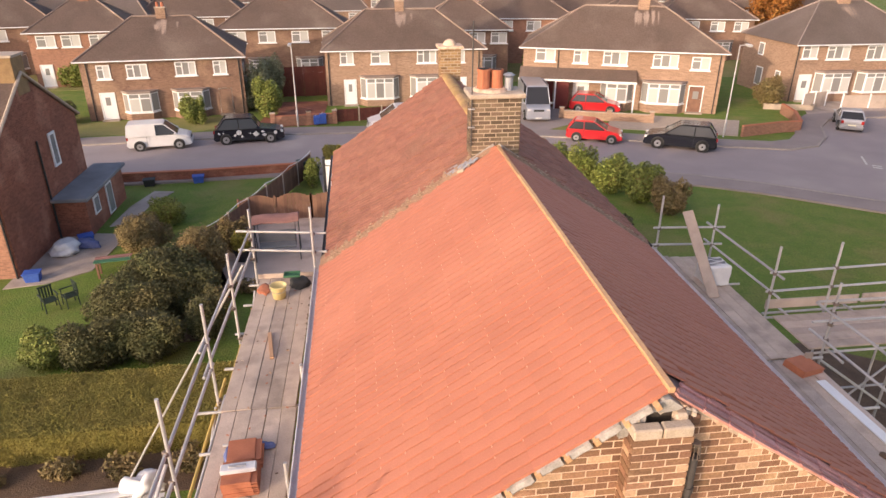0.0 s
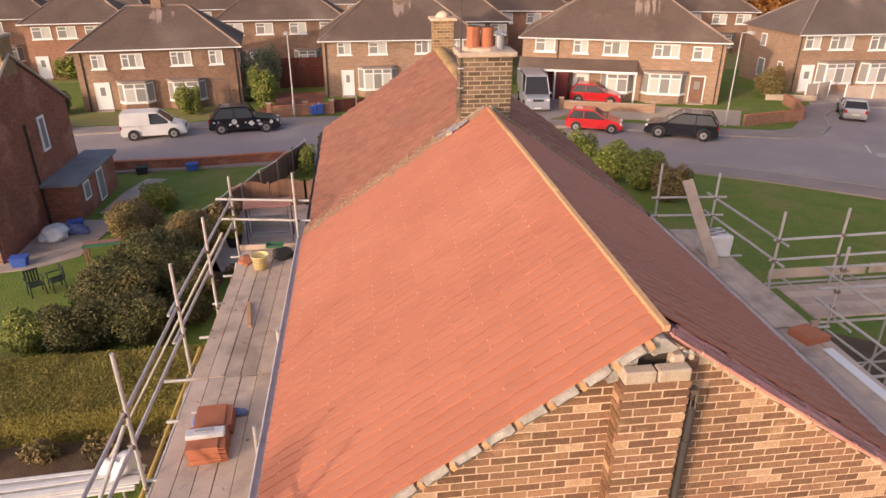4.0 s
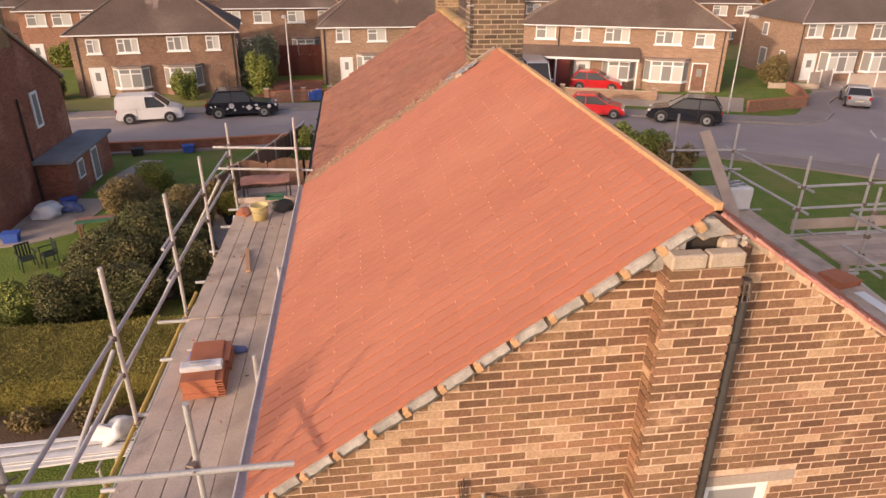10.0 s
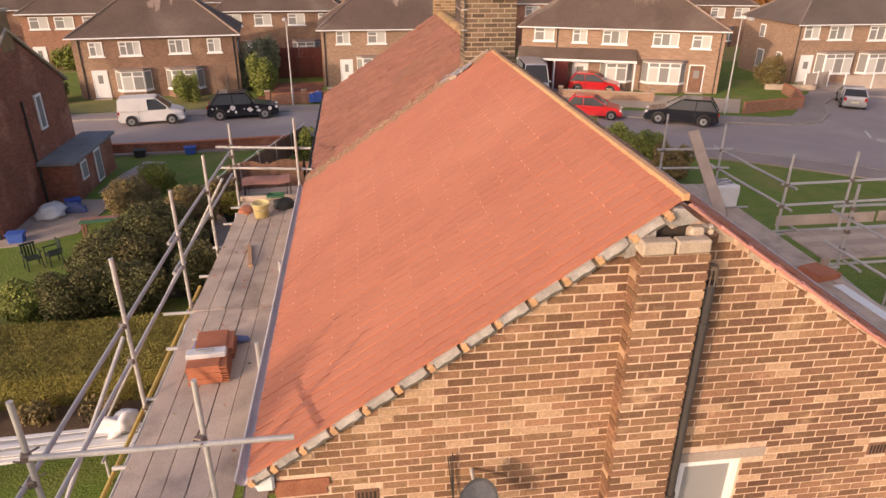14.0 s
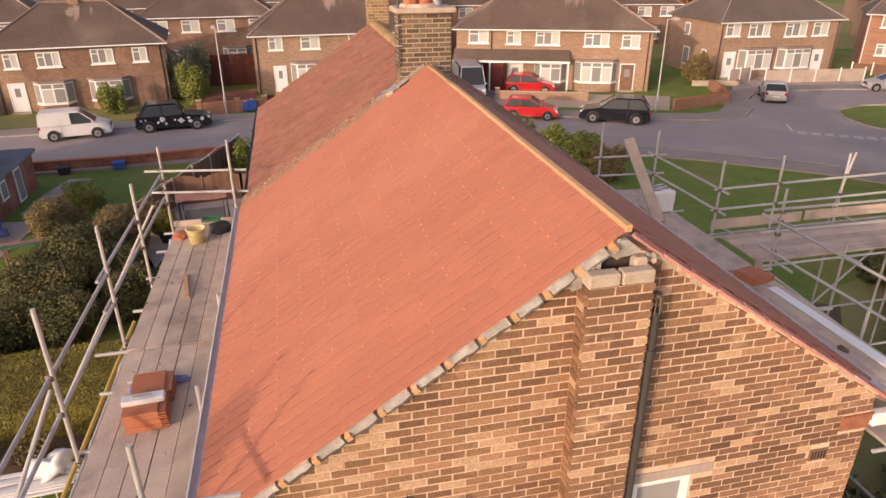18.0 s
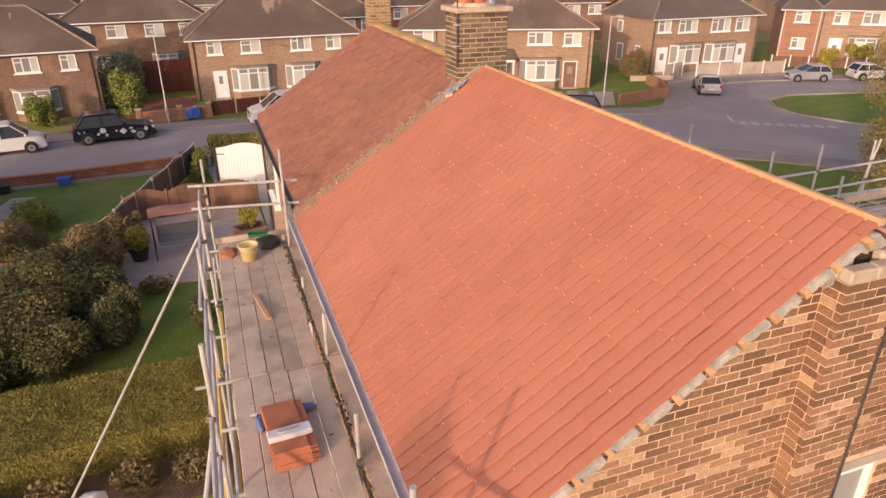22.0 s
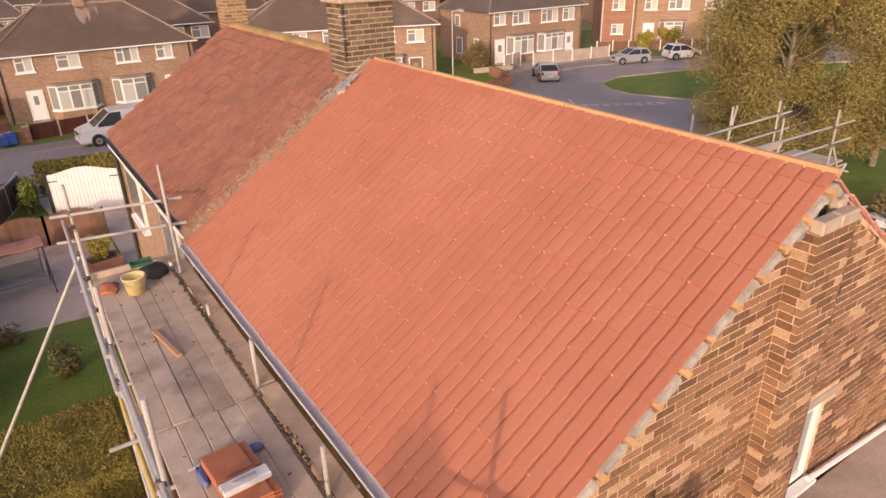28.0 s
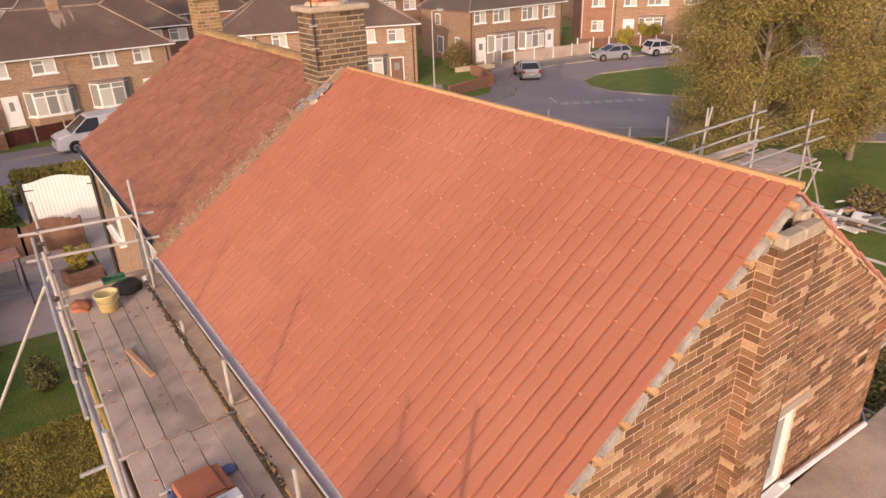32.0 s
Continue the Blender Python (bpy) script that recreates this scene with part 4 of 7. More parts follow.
sr = empty("long_scaffold", label="tube scaffold with a boarded side bay running off the house", category="scaffold")
poles = [(5.07, 8.06, 6.02), (3.84, 8.2, 6.22), (5.12, 5.83, 6.03), (6.46, 5.94, 6.0), (8.07, 6.08, 5.9), (10.0, 6.1, 5.76), (5.50, 4.61, 5.88), (7.0, 4.6, 4.75), (9.75, 4.60, 5.85), (5.15, 2.2, 5.0), (4.55, 0.05, 4.92), (5.3, -0.3, 4.7), (3.75, 2.5, 4.7), (3.75, 6.0, 4.7), (6.6, 1.4, 3.4), (8.2, 2.6, 3.2)]
for x, y, z in poles:
    tube((x, y, G0), (x - 0.01, y, z), sr, name="standard")
    part("base_plate", bm_box(x - 0.075, x + 0.075, y - 0.075, y + 0.075, G0, G0 + 0.012), M_STEEL, sr)
tube((8.45, 5.0, G0), (8.63, 5.2, 5.71), sr, name="standard")
tube((7.95, 6.2, 3.9), (8.12, 6.02, 5.93), sr, name="standard")
for z in (5.46, 5.05):
    tube((5.05, 5.88, z), (10.6, 6.12, z - 0.04), sr)
    tube((5.2, 4.68, z + 0.03), (10.75, 4.7, z - 0.02), sr)
    tube((5.06, 8.4, z), (5.15, 5.6, z), sr)
    tube((3.7, 8.2, z + 0.02), (5.3, 8.06, z + 0.02), sr)
    for x, y, zz in poles[:9]:
        if zz > z + 0.1:
            clamp((x, y, z), sr, rng.uniform(0, 90))
for z, x1 in ((5.28, 5.62), (4.72, 5.62)):
    tube((5.45, 5.0, z), (x1, 0.3, z - 0.02), sr)
    clamp((5.5, 4.61, z), sr, 40)
for y in (0.2, 1.6, 3.0, 4.4, 5.8, 7.2, 8.2):
    tube((3.45, y, ZB - 0.075), (5.35, y, ZB - 0.075), sr, name="transom")
for x in (5.6, 7.0, 8.4, 9.9):
    tube((x, 4.2, ZB - 0.075), (x, 6.4, ZB - 0.075), sr, name="transom")
for a, c in (((5.2, 4.62, ZB - 0.13), (10.6, 4.62, ZB - 0.13)), ((5.2, 6.05, ZB - 0.13), (10.5, 6.1, ZB - 0.13)), ((5.2, 4.62, 2.4), (10.6, 4.62, 2.4)), ((5.2, 6.05, 2.4), (10.5, 6.1, 2.4)), ((5.12, -0.3, 2.4), (5.12, 8.3, 2.4)), ((5.12, 0, ZB - 0.13), (5.12, 8.3, ZB - 0.13)), ((3.75, 0, ZB - 0.13), (3.75, 8.3, ZB - 0.13)), ((5.3, 1.0, 3.0), (9.2, 3.4, 2.9)), ((5.3, 0.4, 1.6), (9.5, 3.2, 1.5)), ((6.6, 1.4, 3.1), (10, 4.6, 3.4))):
    tube(a, c, sr)
for a, c in (((5.5, 4.6, 4.3), (9.8, 4.6, 1.2)), ((9.9, 6.1, 4.3), (6.4, 6.0, 1.0)), ((4.55, 0.05, 3.6), (5.3, -0.3, 0.4)), ((5.15, 0.2, 0.6), (5.15, 4.5, 3.8)), ((5.6, 4.0, 0.4), (8.4, 2.6, 3.4)), ((9.80, 4.62, 5.1), (11.4, 4.4, 2.2)), ((10.5, 4.55, 4.5), (9.75, 4.6, 3.2))):
    tube(a, c, sr, name="brace")
for i in range(6):
    x = 3.72 + 0.232 * i
    board(x, 0.22 + rng.uniform(-0.05, 0.05), x + 0.02, 4.3 + rng.uniform(-0.03, 0.03), ZB + rng.uniform(-0.004, 0.006), sr)
    board(x + 0.02, 4.36, x + 0.05, 8.5 + rng.uniform(-0.1, 0.1), ZB + rng.uniform(-0.004, 0.006), sr)
for i in range(5):
    y = 4.72 + 0.232 * i
    board(5.22, y, 8.9, y + 0.02, ZB - 0.01, sr)
    board(8.95, y, 10.48, y + 0.02, ZB - 0.01, sr)
part("toe_board", bm_box(5.2, 7.2, 6.0, 6.035, ZB, ZB + 0.2, 0.004), M_BOARD, sr)
part("toe_board", bm_box(7.3, 10.3, 6.02, 6.055, ZB, ZB + 0.2, 0.004), M_BOARD, sr)

# ---------------------------------------------------------------- things on the scaffolds
bk = empty("bucket", -4.42, 7.62, ZB + 0.006, label="pale yellow builder's bucket standing on the scaffold boards", category="bucket")
bm = bmesh.new()
prof = [(0.0, 0.0), (0.125, 0.0), (0.165, 0.27), (0.178, 0.275), (0.178, 0.285), (0.158, 0.285), (0.118, 0.02), (0.0, 0.02)]
rows = [[bm.verts.new((r * math.cos(a), r * math.sin(a), z)) for a in [math.tau * i / 20 for i in range(20)]] for r, z in prof[1:-1]]
for r, q in zip(rows, rows[1:]):
    for i in range(20):
        bm.faces.new((r[i], r[(i + 1) % 20], q[(i + 1) % 20], q[i]))
bm.faces.new(rows[0][::-1])
bm.faces.new(rows[-1])
part("body", bm, M_BUCKET, bk, smooth=True)
pts = [Vector((0.172 * math.cos(a), -0.03 - 0.12 * math.sin(a), 0.26 - 0.10 * math.sin(a))) for a in [math.pi * i / 10 for i in range(11)]]
bm = bmesh.new()
for p, q in zip(pts, pts[1:]):
    bm_tube(p, q, 0.005, 5, bm=bm)
part("handle", bm, M_STEEL, bk)


def lump(name, x, y, z, rx, ry, rz, material, seed, rough=0.3, sub=3, **tags):
    bm = bmesh.new()
    bmesh.ops.create_icosphere(bm, subdivisions=sub, radius=1)
    for v in bm.verts:
        n_ = noise.noise(v.co * 1.7 + Vector((seed, 0, 0))) * rough + noise.noise(v.co * 4 + Vector((0, seed, 0))) * rough * 0.5
        c = v.co * (1 + n_)
        v.co = Vector((x + c.x * rx, y + c.y * ry, z + max(c.z, -0.35) * rz + 0.35 * rz))
    return tagged(part(name, bm, material, None, smooth=True), **tags)


lump("rubble_sack", -4.05, 8.12, ZB, 0.23, 0.2, 0.13, M_BLACK, 3, label="crumpled black rubble sack on the boards", category="sack")
tr = empty("mortar_tray", -4.2, 8.22, ZB + 0.19, label="green plastic tray lying on the black sack", category="tray")
part("base", bm_box(-0.16, 0.16, -0.1, 0.1, 0, 0.012, 0.004), M_GREEN, tr)
for a in ((-0.17, -0.155, -0.11, 0.11), (0.155, 0.17, -0.11, 0.11), (-0.155, 0.155, -0.11, -0.095), (-0.155, 0.155, 0.095, 0.11)):
    part("rim", bm_box(*a, 0, 0.05, 0.003), M_GREEN, tr)
lump("broken_tile", -4.75, 8.0, ZB, 0.14, 0.22, 0.05, M_TERRACOTTA, 5, 0.4, label="small lump of broken red tile on the boards", category="rubble")
stick = empty("timber_offcut", label="short pale timber offcut lying on the boards", category="timber")
bm = bm_box(-0.42, 0.42, -0.032, 0.032, 0, 0.045, 0.003)
bmesh.ops.transform(bm, verts=bm.verts, matrix=pose(-4.40, 5.80, ZB + 0.008, 0, 0, 99))
part("piece", bm, M_TIMBER, stick)
for i in range(46):
    x, y = rng.uniform(-4.95, -3.9), rng.uniform(0.5, 8.0)
    if -4.75 < x < -4.05 and 2.1 < y < 3.3:
        continue
    bm = bm_box(-0.02, 0.02, -0.008, 0.008, 0, 0.008, m=pose(x, y, ZB + 0.008, 0, 0, rng.uniform(0, 180)))
    part("debris_chip", bm, rng.choice((M_TIMBER, M_STONE, M_SOIL, M_TERRACOTTA)), sc)

# two piles of new tiles with a white pack on them
pile = empty("tile_pile", -4.42, 2.72, ZB + 0.008, 4, label="two low piles of new terracotta roof tiles on the boards", category="roof tiles")
tv, tf = tile_shape(0.46, 0.42, 1, 0.030, 0.0, 0.016)
me_pile = mesh_of("loose_tile", tv, tf, M_TERRACOTTA)
for px, py, k, rot in ((-0.24, -0.50, 7, 0), (-0.22, 0.00, 5, 0)):
    for i in range(k):
        ob = hang(new("tile", me_pile), pile)
        ob.matrix_local = pose(px + rng.uniform(-0.012, 0.012), py + rng.uniform(-0.012, 0.012), 0.02 + i * 0.034, 0, 0, rng.uniform(-1.5, 1.5))
pk = empty("white_pack", -4.43, 2.46, ZB + 0.262, 4, label="white foam pack with a tool laid on the tile piles", category="pack")
part("slab", bm_box(-0.23, 0.23, -0.075, 0.075, 0.0, 0.07, 0.012), M_BAG, pk)
part("tool", bm_box(-0.12, 0.10, -0.02, 0.015, 0.07, 0.09, 0.004), M_STEEL, pk)
cloth = empty("blue_overalls", label="crumpled blue work trousers behind the tile piles", category="clothes")
for k, (x, y, rx, ry, rz) in enumerate(((-4.42, 3.22, 0.24, 0.06, 0.035), (-4.14, 3.16, 0.09, 0.07, 0.045), (-4.70, 3.08, 0.05, 0.17, 0.03))):
    bm = bmesh.new()
    bmesh.ops.create_icosphere(bm, subdivisions=3, radius=1)
    for v in bm.verts:
        v.co *= 1 + 0.35 * noise.noise(v.co * 2.5 + Vector((k * 3, 0, 0)))
        v.co = Vector((x + v.co.x * rx, y + v.co.y * ry, ZB + 0.01 + (max(v.co.z, -0.3) + 0.3) * rz))
    part("leg" if k else "waist", bm, M_BLUECLOTH, cloth, smooth=True)
ham = empty("roofing_hammer", label="steel roofing hammer lying beside the tile pile", category="hammer")
part("head", bm_box(-4.80, -4.68, 3.22, 3.26, ZB + 0.01, ZB + 0.045, 0.006), M_STEEL, ham)
part("shaft", bm_tube((-4.72, 3.24, ZB + 0.026), (-4.66, 2.95, ZB + 0.02), 0.013, 8), M_BLACK, ham)

# right platform
bg_ = empty("white_bulk_bag", 4.72, 7.25, ZB + 0.006, label="open white woven bag of slates on the boards", category="bag")
bm = bm_box(-0.27, 0.27, -0.25, 0.25, 0, 0.46, 0.03)
bmesh.ops.subdivide_edges(bm, edges=bm.edges[:], cuts=2, use_grid_fill=True)
for v in bm.verts:
    v.co += Vector([noise.noise(v.co * 5 + Vector((i * 9, 0, 0))) * 0.03 for i in range(3)])
part("sack", bm, M_BAG, bg_)
for i in range(5):
    part("slate", bm_box(-0.2, 0.2, -0.06, 0.0, 0, 0.012, m=pose(rng.uniform(-0.05, 0.05), -0.15 + i * 0.08, 0.47, 65 + rng.uniform(-12, 12), rng.uniform(-15, 15), 0)), M_FELT, bg_)
pl = empty("leaning_plank", label="grey scaffold board leaning on the guard rail", category="plank")
a, c = Vector((4.38, 8.1, 5.88)), Vector((4.40, 6.52, ZB + 0.02))
d = c - a
bm = bm_box(-0.11, 0.11, -0.019, 0.019, 0, d.length, 0.005)
bmesh.ops.transform(bm, verts=bm.verts, matrix=Matrix.Translation(a) @ d.to_track_quat("Z", "Y").to_matrix().to_4x4() @ Matrix.Rotation(radians(20), 4, "Z"))
part("board", bm, M_BOARD, pl)
wbd = empty("white_fascia_board", label="new white plastic fascia board lying along the platform", category="board")
bm = bm_box(-0.085, 0.085, 0, 2.6, 0, 0.022, 0.004)
bmesh.ops.transform(bm, verts=bm.verts, matrix=pose(4.86, 1.05, ZB + 0.008, 0, 0, 2))
part("length", bm, M_WHITE, wbd)
bm = bm_box(-0.06, 0.06, 0, 0.14, 0, 0.02, 0.004, m=pose(4.84, 0.78, ZB + 0.008, 0, 0, 10))
part("offcut", bm, M_WHITE, wbd)
rt = empty("red_tile_stack", 4.72, 3.95, ZB + 0.008, label="small stack of red tiles on the boards", category="roof tiles")
for i in range(3):
    ob = hang(new("tile", me_pile), rt)
    ob.matrix_local = pose(-0.2 + rng.uniform(-0.02, 0.02), -0.2, 0.02 + i * 0.034, 0, 0, 14)
part("end_block", bm_box(0.1, 0.24, 0.22, 0.26, 0.0, 0.2, 0.004), M_BOARD, rt)
lump("grit_heap", 4.55, 1.9, ZB, 0.06, 0.09, 0.03, M_SOIL, 8, 0.4, 2, label="small dark heap of grit on the boards", category="rubble")

# ---------------------------------------------------------------- houses across the road
def bars(x0, x1, z0, z1, y0, y1, w):
    """A window or door frame: one ring."""
    bm = bmesh.new()
    q = [[bm.verts.new((x, y, z)) for x, z in ((x0 + e, z0 + e), (x1 - e, z0 + e), (x1 - e, z1 - e), (x0 + e, z1 - e))] for y in (y0, y1) for e in (0, w)]
    for i in range(4):
        k = (i + 1) % 4
        bm.faces.new((q[0][i], q[0][k], q[1][k], q[1][i]))
        bm.faces.new((q[2][i], q[3][i], q[3][k], q[2][k]))
        bm.faces.new((q[0][i], q[2][i], q[2][k], q[0][k]))
        bm.faces.new((q[1][i], q[1][k], q[3][k], q[3][i]))
    return bm


def window(parent, x0, x1, z0, z1, cols=2, glass=None, y=0.0):
    w = part("window", bars(x0, x1, z0, z1, y - 0.05, y + 0.02, 0.085), M_WHITE, parent, "white plastic window")
    for i in range(1, cols):
        c = x0 + (x1 - x0) * i / cols
        part("mullion", bm_box(c - 0.042, c + 0.042, y - 0.05, y + 0.02, z0 + 0.085, z1 - 0.085), M_WHITE, w)
    for i in range(cols):
        a, c = x0 + (x1 - x0) * i / cols + 0.05, x0 + (x1 - x0) * (i + 1) / cols - 0.05
        part("pane", bm_box(a, c, y - 0.02, y - 0.008, z0 + 0.07, z1 - 0.07), (glass or M_GLASS) if i != cols - 1 or cols == 1 else M_GLASS_NET, w)
    if cols > 1:
        part("transom", bm_box(x0 + 0.07, x0 + (x1 - x0) / cols, y - 0.055, y + 0.015, z1 - 0.36, z1 - 0.30), M_WHITE, w)
    part("sill", bm_box(x0 - 0.09, x1 + 0.09, y - 0.14, y + 0.02, z0 - 0.09, z0), M_WHITE, w)
    return w


def bay(parent, x0, x1, z0, z1, wallmat, roof=True):
    w, s, d = x1 - x0, 0.5, 0.62
    plan = [(x0, 0.02), (x0 + s, -d), (x1 - s, -d), (x1, 0.02)]

    def prism(pl, a, c, grow=0.0):
        bm = bmesh.new()
        cx = (x0 + x1) / 2
        q = [(cx + (x - cx) * (1 + grow), y * (1 + grow * 2)) for x, y in pl]
        lo, hi = [bm.verts.new((x, y, a)) for x, y in q], [bm.verts.new((x, y, c)) for x, y in q]
        bm.faces.new(lo[::-1])
        bm.faces.new(hi)
        for i in range(4):
            bm.faces.new((lo[i], lo[(i + 1) % 4], hi[(i + 1) % 4], hi[i]))
        return bm
    b_ = part("bay_window", prism(plan, z0, z1), M_WHITE, parent, "white plastic bay window")
    part("bay_base", prism(plan, 0.0, z0, 0.004), wallmat, b_)
    part("bay_roof", prism(plan, z1, z1 + 0.16, 0.07), M_FARROOF2, b_)
    part("bay_sill", prism(plan, z0 - 0.08, z0 - 0.005, 0.05), M_WHITE, b_)
    fw = w - 2 * s
    for i in range(2 if fw < 2.0 else 3):
        k = 2 if fw < 2.0 else 3
        a, c = x0 + s + fw * i / k + 0.06, x0 + s + fw * (i + 1) / k - 0.06
        part("pane", bm_box(a, c, -d - 0.012, -d + 0.01, z0 + 0.09, z1 - 0.42), M_GLASS_NET if i != 1 else M_GLASS, b_)
        part("top_pane", bm_box(a, c, -d - 0.012, -d + 0.01, z1 - 0.34, z1 - 0.08), M_GLASS, b_)
    for sg, px in ((1, x0), (-1, x1)):
        ang = math.atan2(-d, s * sg)
        ln = math.hypot(d, s)
        bm = bm_box(0.09, ln - 0.09, -0.012, 0.012, z0 + 0.09, z1 - 0.09)
        bmesh.ops.transform(bm, verts=bm.verts, matrix=Matrix.Translation((px, 0.015 * 1, 0)) @ Matrix.Rotation(ang, 4, "Z"))
        part("pane", bm, M_GLASS, b_)
    return b_


def door(parent, x0, x1, z1, material, y=0.0, lab=""):
    d = part("door", bm_box(x0, x1, y - 0.04, y + 0.02, 0.05, z1, 0.01), material, parent, lab)
    part("door_frame", bars(x0 - 0.09, x1 + 0.09, 0.0, z1 + 0.09, y - 0.06, y + 0.02, 0.08), M_WHITE, d)
    part("door_glass", bm_box(x0 + 0.28, x1 - 0.28, y - 0.05, y - 0.038, 1.15, 1.75), M_GLASS, d)
    part("step", bm_box(x0 - 0.15, x1 + 0.15, y - 0.45, y, 0, 0.10), M_CONC, d)
    return d


def hip_roof(W, D, e, r, run=None, o=0.32, th=0.12):
    bm = bmesh.new()
    run = run if run is not None else D * 0.5
    lo = [bm.verts.new(p) for p in ((-o, -o, e), (W + o, -o, e), (W + o, D + o, e), (-o, D + o, e))]
    up = [bm.verts.new(p) for p in ((run, D / 2, r), (W - run, D / 2, r))]
    for f in ((lo[0], lo[1], up[1], up[0]), (lo[1], lo[2], up[1]), (lo[2], lo[3], up[0], up[1]), (lo[3], lo[0], up[0])):
        bm.faces.new(f)
    bmesh.ops.solidify(bm, geom=bm.faces[:], thickness=th)
    return bm


def semi(name, x, y, yaw, W, D, e, r, wallmat, roofmat, label, wins=(), bays=(), doors=(), stacks=(), side_wins=(), run=None, pipes=(), extra_label=""):
    h = empty(name, x, y, G0, yaw, label=label, category="house", group="houses of the estate")
    part("wall", bm_box(0, W, 0, D, 0, e + 0.02), wallmat, h)
    rf = part("roof", hip_roof(W, D, e, r, run), roofmat, h, "hipped roof of brown concrete tiles")
    rn = run if run is not None else D * 0.5
    bm = bm_tube((rn, D / 2, r + 0.01), (W - rn, D / 2, r + 0.01), 0.09, 8)
    for c, k in (((-0.32, -0.32), (rn, D / 2)), ((W + 0.32, -0.32), (W - rn, D / 2)), ((W + 0.32, D + 0.32), (W - rn, D / 2)), ((-0.32, D + 0.32), (rn, D / 2))):
        bm_tube((*c, e + 0.03), (*k, r + 0.02), 0.075, 6, bm=bm)
    part("ridge_cap", bm, roofmat, rf)
    for px, py, sx, sy, top in stacks:
        ch = part("chimney", bm_box(px - sx, px + sx, py - sy, py + sy, r - 0.9, top, 0.02), wallmat, rf, "brick chimney")
        part("chimney_cap", bm_box(px - sx - 0.06, px + sx + 0.06, py - sy - 0.06, py + sy + 0.06, top, top + 0.09), M_STONE, ch)
        if len(wins) and y < 60:
            bm = bmesh.new()
            gs = random.Random(int(px * 100 + y))
            pitch = (r - e) / (D / 2 + 0.32)
            for k in range(16):
                u, a, b_ = px + gs.gauss(0.15, 0.38), py - gs.uniform(0.35, 0.9), py - gs.uniform(1.1, 2.0)
                w, lift_ = gs.uniform(0.05, 0.13), 0.012 + 0.0015 * k
                bm.faces.new([bm.verts.new((u + i * w, v_, e + pitch * (v_ + 0.32) + lift_)) for i, v_ in ((-1, a), (-0.4, b_), (0.4, b_), (1, a))])
            tagged(part("lime_streak", bm, M_LIMED, rf), label="pale lime streaks below the chimney", kind="stuff")
        for i in (-0.5, 0.5):
            part("chimney_pot", bm_tube((px + i * sx, py, top + 0.09), (px + i * sx, py, top + 0.42), 0.12, 10, 0.10), M_TERRACOTTA, ch)
    part("gutter", bm_box(-0.36, W + 0.36, -0.44, -0.33, e - 0.06, e + 0.03, 0.02), M_WHITE, h, "white gutter")
    for px in pipes:
        part("downpipe", bm_tube((px, -0.06, 0), (px, -0.06, e - 0.1), 0.04, 8), M_GUTTER_DARK if wallmat is not M_FARBRICK3 else M_WHITE, h)
    for a in wins:
        window(h, *a)
    for a in bays:
        bay(h, *a, wallmat)
    for a in doors:
        door(h, *a)
    for sx, y0, y1, z0, z1 in side_wins:
        w = part("side_window", bm_box(min(sx - 0.05, sx + 0.05), sx + 0.05, y0, y1, z0, z1), M_WHITE, h, "white side window")
        part("pane", bm_box(sx - 0.06, sx + 0.06, y0 + 0.09, y1 - 0.09, z0 + 0.09, z1 - 0.09), M_GLASS, w)
    return h


semi("semi_detached_house", -22.9, 47.9, 7, 11.5, 7.2, 4.42, 7.15, M_FARBRICK, M_FARROOF, "brown brick semi-detached pair with a soot-pale chimney patch",
     wins=((1.1, 2.05, 3.1, 4.12, 2), (3.15, 4.65, 3.1, 4.12, 3), (6.6, 8.1, 3.15, 4.18, 3), (9.35, 10.35, 3.15, 4.18, 2)),
     bays=((2.55, 5.1, 0.62, 2.05), (6.1, 8.85, 0.62, 2.05)), doors=((1.05, 1.95, 2.02, M_WHITE, 0.0, "white front door"), (9.6, 10.45, 2.0, M_REDDOOR, 0.06, "dark recessed door with white jambs")),
     stacks=((5.75, 3.6, 0.36, 0.26, 7.75),), side_wins=((11.5, 1.2, 2.0, 2.6, 3.7), (11.5, 4.2, 5.0, 1.0, 2.2)), pipes=(0.45, 11.25))
semi("semi_detached_house", -5.2, 51.2, 1, 13.0, 7.2, 4.45, 7.3, M_FARBRICK2, M_FARROOF, "buff brick semi-detached pair with white bays behind a low wall",
     wins=((1.2, 2.3, 3.35, 4.35, 2), (3.7, 5.2, 3.35, 4.3, 2), (7.5, 9.1, 3.35, 4.4, 3), (10.3, 11.5, 3.35, 4.35, 2)),
     bays=((2.75, 5.95, 0.62, 2.3), (6.9, 9.6, 0.62, 2.3)), doors=((1.5, 2.35, 2.05, M_WHITE, 0.0, "white front door"), (10.7, 11.6, 2.05, M_WHITE, 0.0, "white front door")),
     stacks=((6.4, 3.6, 0.38, 0.26, 7.9),), pipes=(0.25, 12.7))
